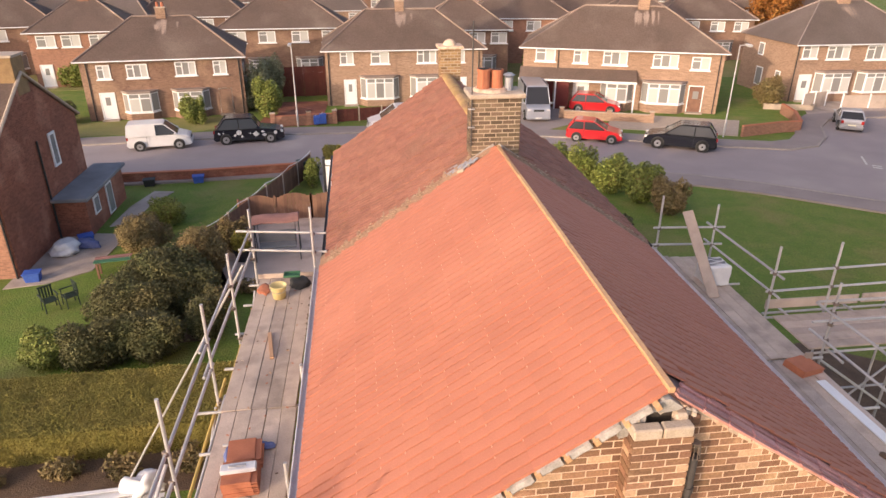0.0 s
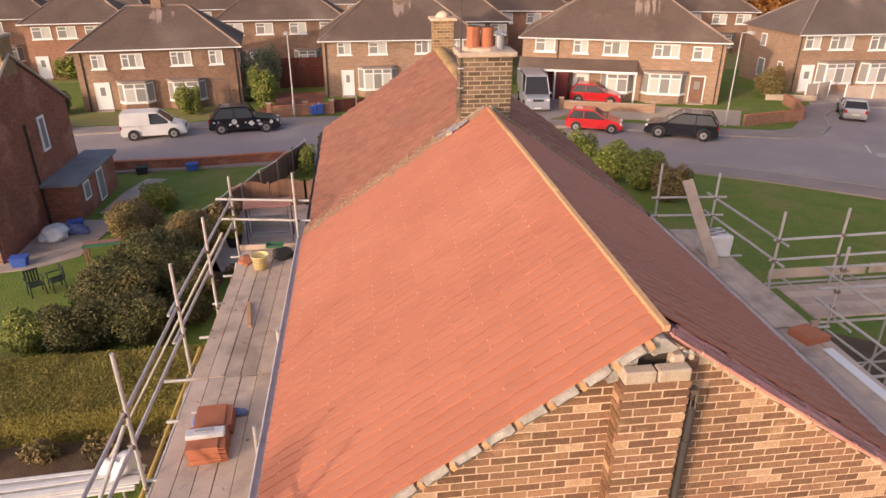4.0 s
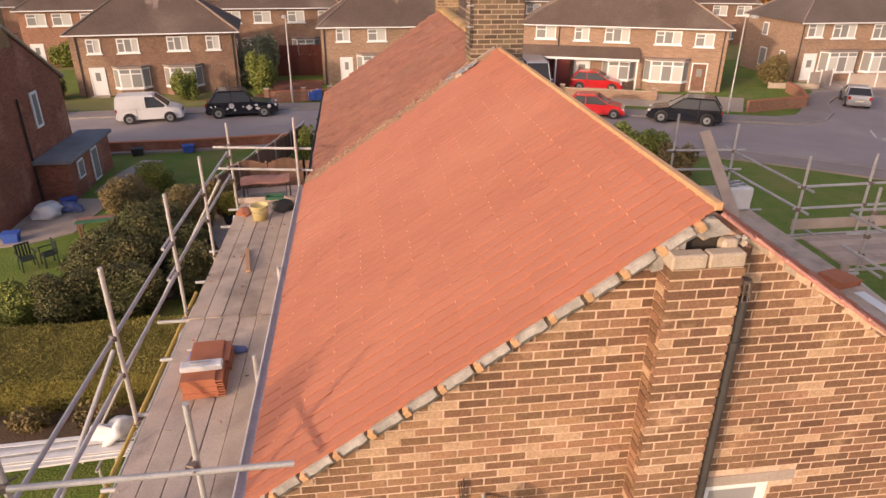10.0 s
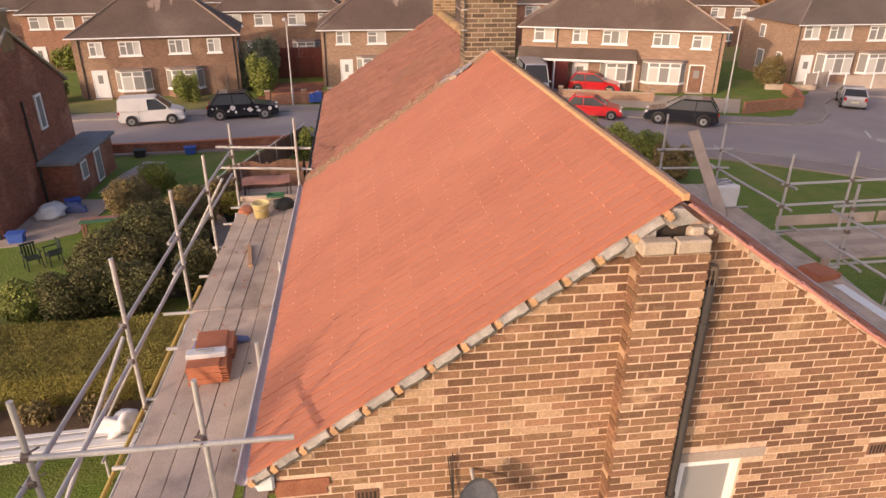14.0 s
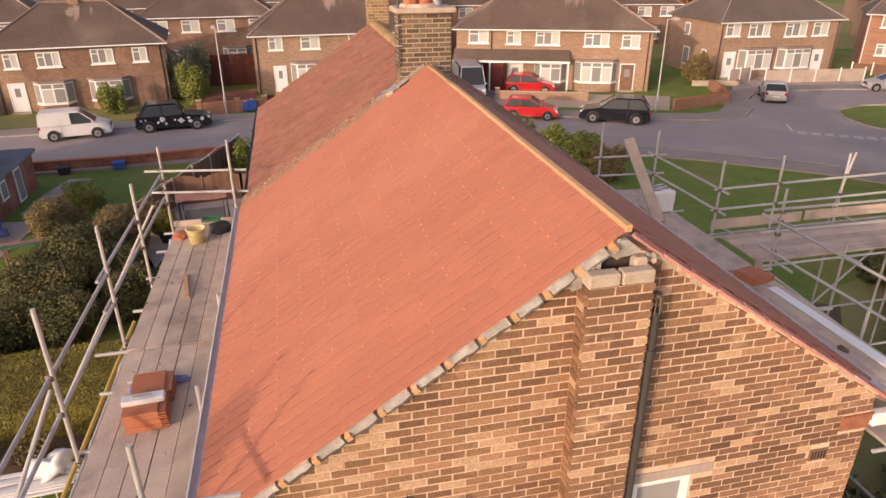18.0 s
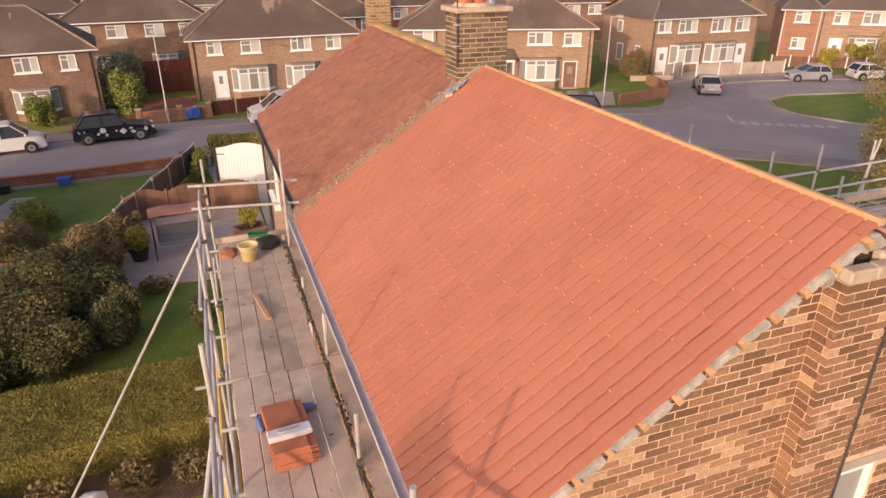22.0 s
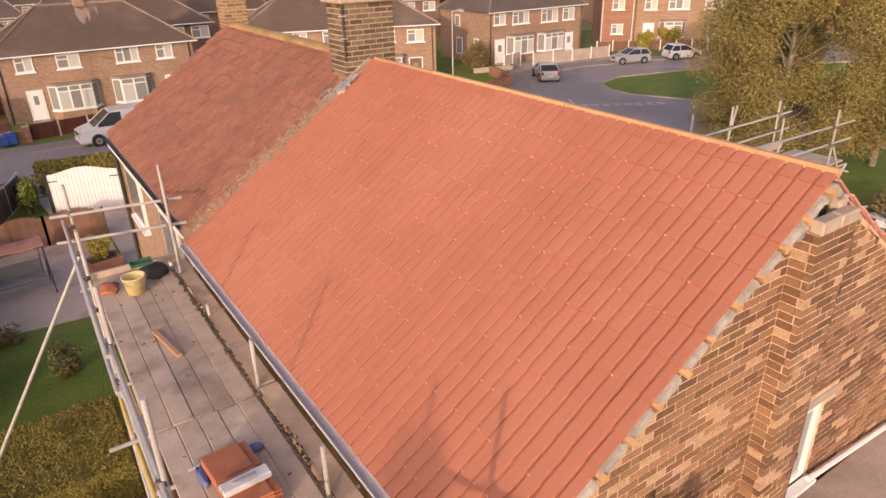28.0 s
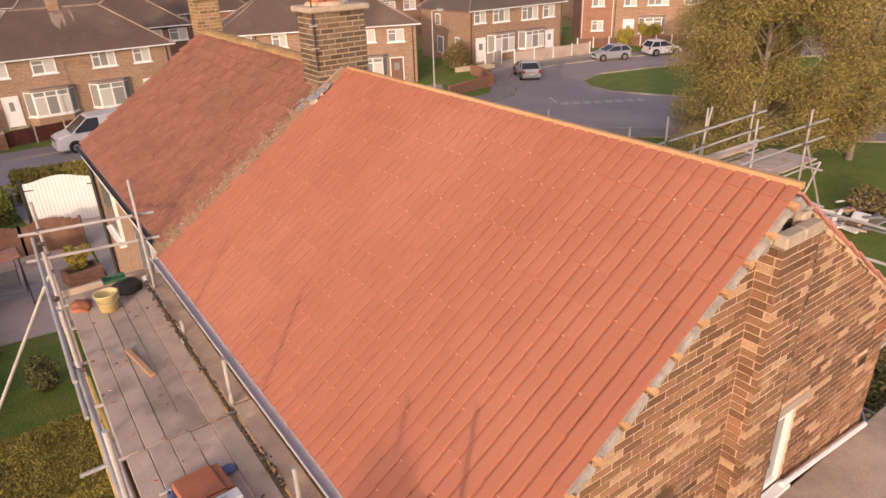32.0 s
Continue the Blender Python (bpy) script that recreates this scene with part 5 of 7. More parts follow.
# the extended pair, turned with the bend of the road
hc = semi("semi_detached_house", 10.95, 49.95, -19, 15.6, 7.0, 4.72, 7.75, M_FARBRICK2, M_FARROOF, "buff brick semi-detached pair with a porch roof and side extension",
     wins=((1.0, 2.6, 3.65, 4.68, 2), (4.05, 5.2, 3.6, 4.6, 2), (6.4, 8.3, 3.55, 4.6, 3), (10.25, 12.2, 3.5, 4.5, 3), (13.2, 14.6, 3.4, 4.4, 2)),
     bays=((6.4, 9.0, 0.75, 2.2), (9.65, 13.05, 0.75, 2.35)), doors=((4.3, 5.4, 2.1, M_WHITE, 0.0, "white front door"), (13.35, 14.35, 2.1, M_FENCE, 0.0, "brown front door")),
     stacks=((9.3, 3.5, 0.45, 0.3, 8.3),), run=4.6, pipes=(2.85, 15.3))
bm = bmesh.new()
vs = [bm.verts.new(p) for p in ((-0.2, -1.1, 2.42), (9.15, -1.1, 2.42), (9.15, 0.02, 3.2), (-0.2, 0.02, 3.2))]
bm.faces.new(vs)
bmesh.ops.solidify(bm, geom=bm.faces[:], thickness=0.1)
pr = part("porch_roof", bm, M_FARROOF, hc, "lean-to tiled porch roof")
part("porch_fascia", bm_box(-0.22, 9.17, -1.14, -1.08, 2.28, 2.44), M_WHITE, pr)
for x in (2.75, 9.0):
    part("porch_post", bm_box(x, x + 0.12, -1.05, -0.93, 0, 2.35), M_WHITE, pr)
part("garage_door", bm_box(0.3, 2.6, -0.06, 0.02, 0, 2.2), M_REDDOOR, hc, "dark garage door")
part("side_gate", bm_box(2.8, 3.9, -0.9, -0.86, 0, 2.2), M_REDDOOR, hc)
semi("semi_detached_house", 34.2, 48.6, 1, 12.2, 8.0, 4.75, 7.9, M_FARBRICK2, M_FARROOF2, "pale brown semi-detached pair on the corner of the turning",
     wins=((0.5, 1.9, 3.6, 4.68, 2), (2.8, 4.9, 3.5, 4.62, 3), (6.5, 8.7, 3.4, 4.6, 3), (9.4, 11.0, 3.4, 4.55, 2)),
     bays=((2.1, 5.6, 0.8, 2.45), (6.1, 9.6, 0.75, 2.4)), doors=((0.75, 1.75, 2.2, M_WHITE, 0.0, "white front door"), (9.9, 10.9, 2.1, M_WHITE, 0.0, "white front door")),
     stacks=((6.1, 4.0, 0.6, 0.35, 8.7),), side_wins=((0.0, 1.6, 2.3, 1.4, 2.3), (0.0, 4.6, 5.4, 3.2, 4.3), (0.0, 4.2, 5.2, 0.6, 2.2)), pipes=(0.1, 12.0))
semi("semi_detached_house", 50.8, 50.3, -38, 3.4, 6.5, 4.95, 6.7, M_FARBRICK3, M_FARROOF2, "orange brick side extension of a semi-detached pair",
     wins=((1.1, 2.4, 3.8, 4.85, 2), (1.15, 2.4, 1.3, 2.35, 2)), run=1.6, pipes=(0.1, 3.35))
semi("semi_detached_house", 53.5, 48.2, -38, 14.0, 7.2, 5.0, 8.0, M_FARBRICK2, M_FARROOF2, "pale brown semi-detached pair facing the green",
     wins=((1.1, 2.4, 3.75, 4.85, 2), (3.6, 5.8, 3.75, 4.85, 3), (7.4, 9.6, 3.75, 4.85, 3), (10.8, 12.2, 3.75, 4.85, 2)),
     bays=((2.8, 5.6, 0.9, 2.55), (8.0, 11.0, 0.8, 2.4)), doors=((1.2, 2.2, 2.3, M_WHITE, 0.0, "white front door"), (11.6, 12.5, 2.1, M_WHITE, 0.0, "white front door")), stacks=((7, 3.6, 0.6, 0.35, 8.8),), pipes=(0.2,))

# streets of houses farther back
rng = random.Random(40)
back = [(-46, 66, 14, 14, 0), (-38, 74, 4, 13, 1), (-15.5, 63, 2, 12, 0), (-1.0, 74, -4, 11, 1), (9.5, 71, -6, 12, 2), (20, 78, -10, 12, 0), (-58, 50, 20, 12, 0),
        (-60, 95, 6, 14, 1), (-42, 98, 2, 13, 0), (-24, 95, 3, 13, 2), (-8, 100, 0, 14, 0), (9, 98, -3, 13, 1), (26, 102, -6, 13, 0), (44, 78, -14, 13, 0), (66, 66, -30, 12, 1),
        (-70, 128, 4, 16, 0), (-46, 126, 0, 15, 2), (-24, 130, 2, 15, 0), (-2, 128, -2, 15, 1), (20, 132, -3, 15, 0), (44, 124, -8, 15, 2), (66, 108, -12, 14, 0), (82, 84, -22, 14, 1), (88, 58, -40, 13, 2), (78, 40, -52, 13, 0),
        (-32, 61.5, 8, 9, 2), (-27, 77, 4, 12, 0), (3.5, 63, -3, 9, 0), (23, 66, -8, 9, 2), (32, 72, -12, 11, 0), (-13, 84, 2, 12, 1), (2, 86, 0, 12, 2), (16, 88, -4, 12, 0), (-40, 86, 5, 13, 2), (-56, 80, 8, 13, 0),
        (36, 92, -8, 13, 1), (-34, 112, 2, 15, 0), (-12, 113, 0, 15, 2), (10, 115, -2, 15, 1), (32, 114, -5, 15, 0), (54, 96, -12, 14, 2), (-56, 112, 4, 15, 1),
        (-50, 160, 0, 18, 1), (-18, 165, 0, 18, 0), (14, 162, -2, 18, 2), (48, 158, -5, 18, 0), (84, 140, -12, 18, 1)]
for i, (x, y, yaw, W, k) in enumerate(back):
    wm, rm = ((M_FARBRICK, M_FARROOF), (M_FARBRICK2, M_FARROOF2), (M_FARBRICK3, M_FARROOF))[k]
    e, r = 4.7 + rng.uniform(-0.2, 0.2), 7.2 + rng.uniform(-0.2, 0.3)
    near = y < 110
    semi("terrace_house" if k == 2 else "semi_detached_house", x, y, yaw, W, 7.0, e, r, wm, rm, ("brown", "buff", "orange")[k] + " brick house with a tiled roof in a back street",
         wins=tuple((W * f, W * f + 1.6, e - 1.3, e - 0.25, 2) for f in (0.07, 0.3, 0.56, 0.8)) if near else (),
         bays=() if not near or k == 2 else ((W * 0.2, W * 0.2 + 2.6, 0.7, 2.1), (W * 0.58, W * 0.58 + 2.6, 0.7, 2.1)),
         doors=((W * 0.06, W * 0.06 + 0.9, 2.0, M_WHITE if k else M_REDDOOR),) if near else (), stacks=((W / 2, 3.5, 0.5, 0.3, r + 0.9),), run=2.0 if k == 1 else None)


# ---------------------------------------------------------------- cars
def car(name, x, y, yaw, L, Wd, H, paint, label, cabin, belt=0.92, wheel=0.31, wb=(0.2, 0.8), rim=None, ground=0.22, glass_rows=True, panel=False, stickers=False):
    """x forward. cabin: rear base, rear top, front top, front base, as parts of the length."""
    c = empty(name, x, y, G0 + 0.02, yaw, label=label, category="van" if "van" in name else "car", group="parked vehicles")
    hw = Wd / 2
    side = [(0.03, ground), (0.0, 0.45), (0.02, belt - 0.12), (0.10, belt), (cabin[3] * L, belt), (cabin[3] * L + (L - cabin[3] * L) * 0.75, belt - 0.16), (L - 0.03, belt - 0.34), (L, 0.42), (L - 0.08, ground)]
    bm = bm_prism(side, -hw, hw)
    for v in bm.verts:
        if v.co.z > belt - 0.3:
            v.co.y *= 0.955
        f = abs(v.co.x - L / 2) / (L / 2)
        if f > 0.9:
            v.co.y *= 0.90
    bmesh.ops.recalc_face_normals(bm, faces=bm.faces)
    bmesh.ops.bevel(bm, geom=bm.edges[:], offset=0.05, segments=2, affect="EDGES")
    body = part("body", bm, paint, c, smooth=False)
    cab = [(cabin[0] * L, belt - 0.03), (cabin[1] * L, H - 0.07), (cabin[2] * L, H - 0.07), (cabin[3] * L, belt - 0.03)]
    bm = bm_prism(cab, -hw * 0.94, hw * 0.94)
    for v in bm.verts:
        if v.co.z > belt + 0.1:
            v.co.y *= 0.83
    bmesh.ops.bevel(bm, geom=bm.edges[:], offset=0.03, segments=1, affect="EDGES")
    gl = part("glazing", bm, M_CARGLASS, c)
    bm = bm_prism([(cab[1][0] - 0.02, H - 0.12), (cab[1][0] + 0.06, H), (cab[2][0] - 0.1, H), (cab[2][0] + 0.03, H - 0.12)], -hw * 0.80, hw * 0.80)
    bmesh.ops.bevel(bm, geom=bm.edges[:], offset=0.03, segments=2, affect="EDGES")
    part("roof", bm, paint, c)
    for s in (-1, 1):
        for (ax, az), (bx, bz), wdt in ((cab[0], cab[1], 0.07), (cab[3], cab[2], 0.05), (((cabin[1] + cabin[2]) / 2 * L, belt - 0.03), ((cabin[1] + cabin[2]) / 2 * L - 0.02, H - 0.08), 0.05)):
            part("pillar", bm_tube((ax, s * hw * 0.945, az), (bx, s * hw * 0.80, bz), wdt * 0.62, 6), paint, c)
        part("door_seam", bm_box((cabin[1] + cabin[2]) / 2 * L - 0.008, (cabin[1] + cabin[2]) / 2 * L + 0.008, s * hw - 0.012, s * hw + 0.002, 0.35, belt - 0.05), M_BLACK, body)
        part("mirror", bm_box(cabin[3] * L - 0.22, cabin[3] * L - 0.08, min(s * hw, s * (hw + 0.16)), max(s * hw, s * (hw + 0.16)), belt, belt + 0.12, 0.03), paint, c)
        part("headlight", bm_box(L - 0.22, L - 0.035, s * hw * 0.72 - 0.14, s * hw * 0.72 + 0.14, belt - 0.36, belt - 0.22, 0.03), M_LAMP_GLASS, c)
        part("rear_lamp", bm_box(-0.012, 0.1, s * hw * 0.78 - 0.09, s * hw * 0.78 + 0.09, belt - 0.28, belt - 0.06, 0.02), M_REDLAMP, c)
        for f in wb:
            tyre = part("wheel", bm_tube((f * L, s * (hw - 0.18), wheel), (f * L, s * (hw + 0.005), wheel), wheel, 20), M_TYRE, c)
            part("rim", bm_tube((f * L, s * (hw - 0.05), wheel), (f * L, s * (hw + 0.014), wheel), wheel * 0.66, 16, wheel * 0.6 if s > 0 else wheel * 0.66), rim or M_HUBCAP, tyre)
            part("hub", bm_tube((f * L, s * (hw - 0.05), wheel), (f * L, s * (hw + 0.022), wheel), wheel * 0.18, 8), M_TYRE, tyre)
            bm = bm_tube((f * L, s * (hw - 0.1), wheel + 0.02), (f * L, s * (hw + 0.002), wheel + 0.02), wheel + 0.06, 20)
            part("wheel_arch", bm, M_BLACK, c)
        if panel:
            part("side_panel", bm_prism([(cab[0][0] - 0.02, belt - 0.06), (cab[1][0] - 0.02, H - 0.05), (panel * L, H - 0.05), (panel * L, belt - 0.06)], s * hw * 0.945 - 0.02, s * hw * 0.945 + 0.015), paint, c)
        if stickers:
            r = random.Random(7)
            for fx, fz, rr in ((0.08, 0.78, 0.10), (0.14, 0.80, 0.09), (0.30, 0.62, 0.14), (0.36, 0.80, 0.16), (0.40, 0.52, 0.10), (0.52, 0.72, 0.10), (0.60, 0.66, 0.21), (0.70, 0.80, 0.12), (0.72, 0.58, 0.15), (0.88, 0.70, 0.12)):
                bm = bm_tube((fx * L, s * (hw - 0.02), fz), (fx * L, s * (hw + 0.006), fz), rr, r.choice((4, 5, 7, 12)))
                bmesh.ops.transform(bm, verts=bm.verts, matrix=Matrix.Translation((fx * L, 0, fz)) @ Matrix.Rotation(r.uniform(-0.7, 0.7), 4, "Y") @ Matrix.Diagonal((r.uniform(0.5, 1.5), 1, r.uniform(0.4, 1.1), 1)) @ Matrix.Translation((-fx * L, 0, -fz)))
                part("sticker", bm, M_OFFWHITE, c, "white printed sticker")
    part("bumper", bm_box(L - 0.1, L + 0.03, -hw * 0.92, hw * 0.92, 0.28, 0.45, 0.04), paint, c)
    part("bumper", bm_box(-0.03, 0.1, -hw * 0.92, hw * 0.92, 0.32, 0.52, 0.04), paint, c)
    part("grille", bm_box(L - 0.03, L + 0.006, -hw * 0.4, hw * 0.4, belt - 0.4, belt - 0.24, 0.01), M_BLACK, c)
    part("number_plate", bm_box(L + 0.026, L + 0.036, -0.25, 0.25, 0.32, 0.42), M_OFFWHITE, c)
    part("number_plate", bm_box(-0.036, -0.026, -0.25, 0.25, 0.5, 0.6), M_PLATE, c)
    if panel:
        part("rear_panel", bm_prism([(cab[0][0] - 0.03, belt - 0.06), (cab[1][0] - 0.03, H - 0.05), (cab[1][0] + 0.03, H - 0.05), (cab[0][0] + 0.06, belt - 0.06)], -hw * 0.92, hw * 0.92), paint, c)
    return c


P_WHITE = paint_mat("white_paint", (0.78, 0.76, 0.74))
P_BLACK = paint_mat("black_paint", (0.010, 0.011, 0.017), 0.25, 0.3)
P_RED = paint_mat("red_paint", (0.55, 0.018, 0.022), 0.3, 0.8)
P_SILVER = paint_mat("silver_paint", (0.45, 0.45, 0.46), 0.35, 0.6, 0.5)
P_GREY = paint_mat("silver_grey_paint", (0.42, 0.43, 0.47), 0.35, 0.6, 0.4)
HATCH, SALOON, SUV = (0.02, 0.13, 0.50, 0.74), (0.08, 0.24, 0.55, 0.74), (0.02, 0.12, 0.52, 0.73)
car("small_van", -17.75, 39.9, 9, 3.95, 1.70, 1.72, P_WHITE, "small white panel van parked on the road", (0.01, 0.03, 0.60, 0.80), 1.0, 0.30, (0.19, 0.80), panel=0.46)
car("black_taxi_cab", -12.45, 40.9, 6, 4.58, 1.75, 1.74, P_BLACK, "black taxi cab covered with white stickers, parked", (0.05, 0.17, 0.56, 0.66), 1.02, 0.33, (0.17, 0.80), stickers=True)
car("red_hatchback", 11.75, 39.35, -24, 3.75, 1.66, 1.46, P_RED, "bright red hatchback parked at the kerb", HATCH, 0.90, 0.29, (0.19, 0.82))
car("black_suv", 20.65, 35.25, 153, 4.6, 1.84, 1.70, P_BLACK, "glossy black sport utility car parked at the kerb", SUV, 1.02, 0.36, (0.19, 0.80), rim=M_RIM)
car("red_hatchback", 14.5, 47.6, -23, 4.0, 1.72, 1.5, P_RED, "dark red hatchback parked on a drive behind a low wall", HATCH, 0.92, 0.31, (0.18, 0.81))
car("silver_saloon", 32.6, 38.3, 60, 4.1, 1.66, 1.38, P_SILVER, "silver saloon car parked on the turning", SALOON, 0.92, 0.31, (0.2, 0.8))
car("silver_hatchback", 46.6, 40.1, 158, 3.55, 1.58, 1.38, P_GREY, "old silver hatchback parked beside the green", HATCH, 0.9, 0.29, (0.2, 0.82))
car("white_hatchback", 48.8, 39.8, -20, 3.5, 1.6, 1.42, P_WHITE, "white hatchback parked beside the green", HATCH, 0.92, 0.3, (0.2, 0.82))
car("camper_van", 11.4, 49.2, -96, 5.6, 2.0, 2.5, P_GREY, "high-roofed silver van on a drive", (0.01, 0.03, 0.74, 0.86), 1.25, 0.34, (0.2, 0.8), panel=0.62)
car("white_van", 2.9, 42.4, 183, 5.0, 1.9, 1.95, P_WHITE, "white panel van parked on the road", (0.01, 0.03, 0.62, 0.82), 1.15, 0.33, (0.19, 0.8), panel=0.5)
car("dark_car", -26.2, 41.9, 5, 4.0, 1.7, 1.45, P_BLACK, "dark car parked half behind the brick house", HATCH, 0.92, 0.3)
car("grey_saloon", 43.5, 64.0, -30, 4.4, 1.75, 1.42, P_GREY, "silver car parked behind the houses", SALOON, 0.92, 0.31)

# ---------------------------------------------------------------- neighbouring house and its yard
lh = empty("neighbour_house", -16.6, 21.25, G0, 0, label="red brick neighbour house, its shaded gable end coloured darker", category="house")
# front walls sunlit orange, gable darker: sun and shade sides put into the colour
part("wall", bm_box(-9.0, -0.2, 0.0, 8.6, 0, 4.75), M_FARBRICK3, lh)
bm = bm_prism([(0, 0), (8.6, 0), (8.6, 4.75), (4.2, 7.35), (0, 4.75)], -0.2, 0.0)
bmesh.ops.transform(bm, verts=bm.verts, matrix=Matrix(((0, 1, 0, 0), (1, 0, 0, 0), (0, 0, 1, 0), (0, 0, 0, 1))))
part("gable", bm, M_DARKBRICK, lh, "gable wall of patched red brick, coloured darker for shade")
for y0, z0, y1, z1, nm in ((4.2, 7.45, -0.35, 4.60, "roof_near"), (4.2, 7.45, 8.95, 4.60, "roof_far")):
    bm = bmesh.new()
    bm.faces.new([bm.verts.new(p) for p in ((-9.3, y0, z0), (0.10, y0, z0), (0.10, y1, z1), (-9.3, y1, z1))])
    bmesh.ops.solidify(bm, geom=bm.faces[:], thickness=0.14)
    part(nm, bm, M_FARROOF, lh, "brown tiled roof")
part("verge_cap", bm_tube((0.06, 4.2, 7.5), (0.06, -0.35, 4.66), 0.07, 6), M_STONE, lh)
part("verge_cap", bm_tube((0.06, 4.2, 7.5), (0.06, 8.95, 4.66), 0.07, 6), M_STONE, lh)
ch = part("chimney", bm_box(-0.75, 0.02, 3.7, 4.75, 6.6, 8.15, 0.02), M_BUFFBRICK, lh, "buff brick chimney")
part("chimney_cap", bm_box(-0.82, 0.09, 3.62, 4.83, 8.15, 8.25), M_STONE, ch)
w = part("side_window", bars(5.2, 5.85, 3.05, 4.6, -0.04, 0.05, 0.1), M_WHITE, lh, "narrow white window")
w.matrix_local = Matrix(((0, 1, 0, 0.02), (1, 0, 0, 0), (0, 0, 1, 0), (0, 0, 0, 1)))
part("pane", bm_box(5.28, 5.77, 0.0, 0.02, 3.13, 4.52), M_GLASS, w)
part("downpipe", bm_tube((0.06, 4.0, 0), (0.06, 4.0, 4.6), 0.045, 8), M_GUTTER_DARK, lh)
part("downpipe", bm_tube((-0.1, -0.07, 0), (-0.1, -0.07, 4.6), 0.045, 8), M_GUTTER_DARK, lh)
part("extension_wall", bm_box(0.0, 1.4, 4.1, 9.2, 0, 1.75), M_DARKBRICK, lh, "brick lean-to extension")
part("extension_roof", bm_box(-0.0, 1.58, 3.9, 9.4, 1.75, 1.92, 0.02), M_FELT, lh, "flat grey felt roof")
for y0, y1, z0, z1 in ((4.9, 5.6, 0.75, 1.6), (6.6, 7.4, 0.1, 1.65)):
    w = part("extension_window", bm_box(1.37, 1.45, y0, y1, z0, z1), M_WHITE, lh, "white plastic window")
    part("pane", bm_box(1.445, 1.46, y0 + 0.09, y1 - 0.09, z0 + 0.09, z1 - 0.09), M_GLASS, w)

yard = sheet("paving_yard", [(-16.9, 20.3), (-15.4, 20.6), (-14.0, 21.6), (-13.6, 25.4), (-15.1, 25.6), (-16.9, 25.4)], G0 + 0.03, M_CONC, label="worn concrete yard behind the house", category="paving", kind="structure")
sheet("paving_path", [(-14.8, 26.4), (-13.9, 26.6), (-13.6, 29.2), (-12.9, 31.1), (-14.0, 31.3), (-14.6, 29.0)], G0 + 0.03, M_CONC, label="pale concrete garden path", category="paving", kind="structure")
sheet("paving_patio", [(-9.2, 19.6), (-4.4, 19.2), (-3.1, 18.8), (-3.1, 28.6), (-4.8, 28.8), (-8.6, 27.6), (-9.4, 23.0)], G0 + 0.03, M_PATIO, label="stained concrete patio between the houses", category="paving", kind="structure")
sheet("drive_front", [(-3.0, 29.0), (-4.8, 30.0), (-5.4, 35.0), (0.5, 34.6), (3.2, 33.9), (3.2, 15.5), (-3.0, 15.5)], G0 + 0.025, M_PATIO, label="concrete drive between house and road", category="paving", kind="structure")
sheet("soil_bed", [(-12.4, 15.4), (-8.4, 15.6), (-7.8, 18.8), (-9.6, 23.6), (-12.0, 23.6), (-12.6, 18.0)], G0 + 0.03, M_SOIL, label="dark soil bed under the shrubs", category="soil", kind="structure")
sheet("soil_strip", [(-5.0, 6.4), (-3.1, 6.4), (-3.1, 13.8), (-4.6, 14.0)], G0 + 0.03, M_SOIL, label="bare soil beside the house", category="soil", kind="structure")
sheet("soil_bay", [(3.4, -1.0), (13.5, 0.0), (16.5, 5.0), (15.0, 11.0), (12.0, 13.0), (7.0, 12.0), (3.4, 8.6)], G0 + 0.028, M_SOIL, label="trampled bare soil under the scaffold", category="soil", kind="structure")
sheet("soil_border", [(-18, 8.7), (-4.9, 8.6), (-4.9, 10.2), (-18, 10.4)], G0 + 0.03, M_SOIL, label="soil border in front of the hedge", category="soil", kind="structure")
sheet("drive_red", [(-10.4, 44.4), (-5.6, 45.0), (-5.2, 53.0), (-9.4, 53.0)], G0 + 0.03, M_DARKBRICK, label="red block drive between two houses", category="paving", kind="structure")
sheet("drive_c", [(8.4, 42.2), (11.0, 41.6), (16.9, 45.5), (12.0, 50.0), (9.6, 50.5)], G0 + 0.03, M_PAVE, label="tarmac drive", category="paving", kind="structure")
sheet("front_gravel", [(15.5, 41.6), (24.0, 38.4), (26.5, 42.6), (17.5, 46.0)], G0 + 0.03, M_STONE, label="tan gravel front garden", category="paving", kind="structure")
sheet("drive_d", [(33.0, 43.9), (47.0, 42.6), (47.0, 48.0), (35.5, 48.5)], G0 + 0.05, M_CONC, label="pale concrete forecourt", category="paving", kind="structure")
sheet("back_gardens", [(-95, 57.5), (-30, 60), (-12, 60.5), (28, 59.5), (60, 62), (100, 50), (110, 170), (-95, 175)], G0 + 0.02, M_GRASS2, label="rough brownish back gardens between the streets", category="ground", kind="structure")
sheet("dry_front_lawn", [(-26, 43.0), (-12.0, 44.4), (-11.5, 48.6), (-24, 47.2)], G0 + 0.02, M_GRASS2, label="patchy front lawn", category="grass", kind="structure")


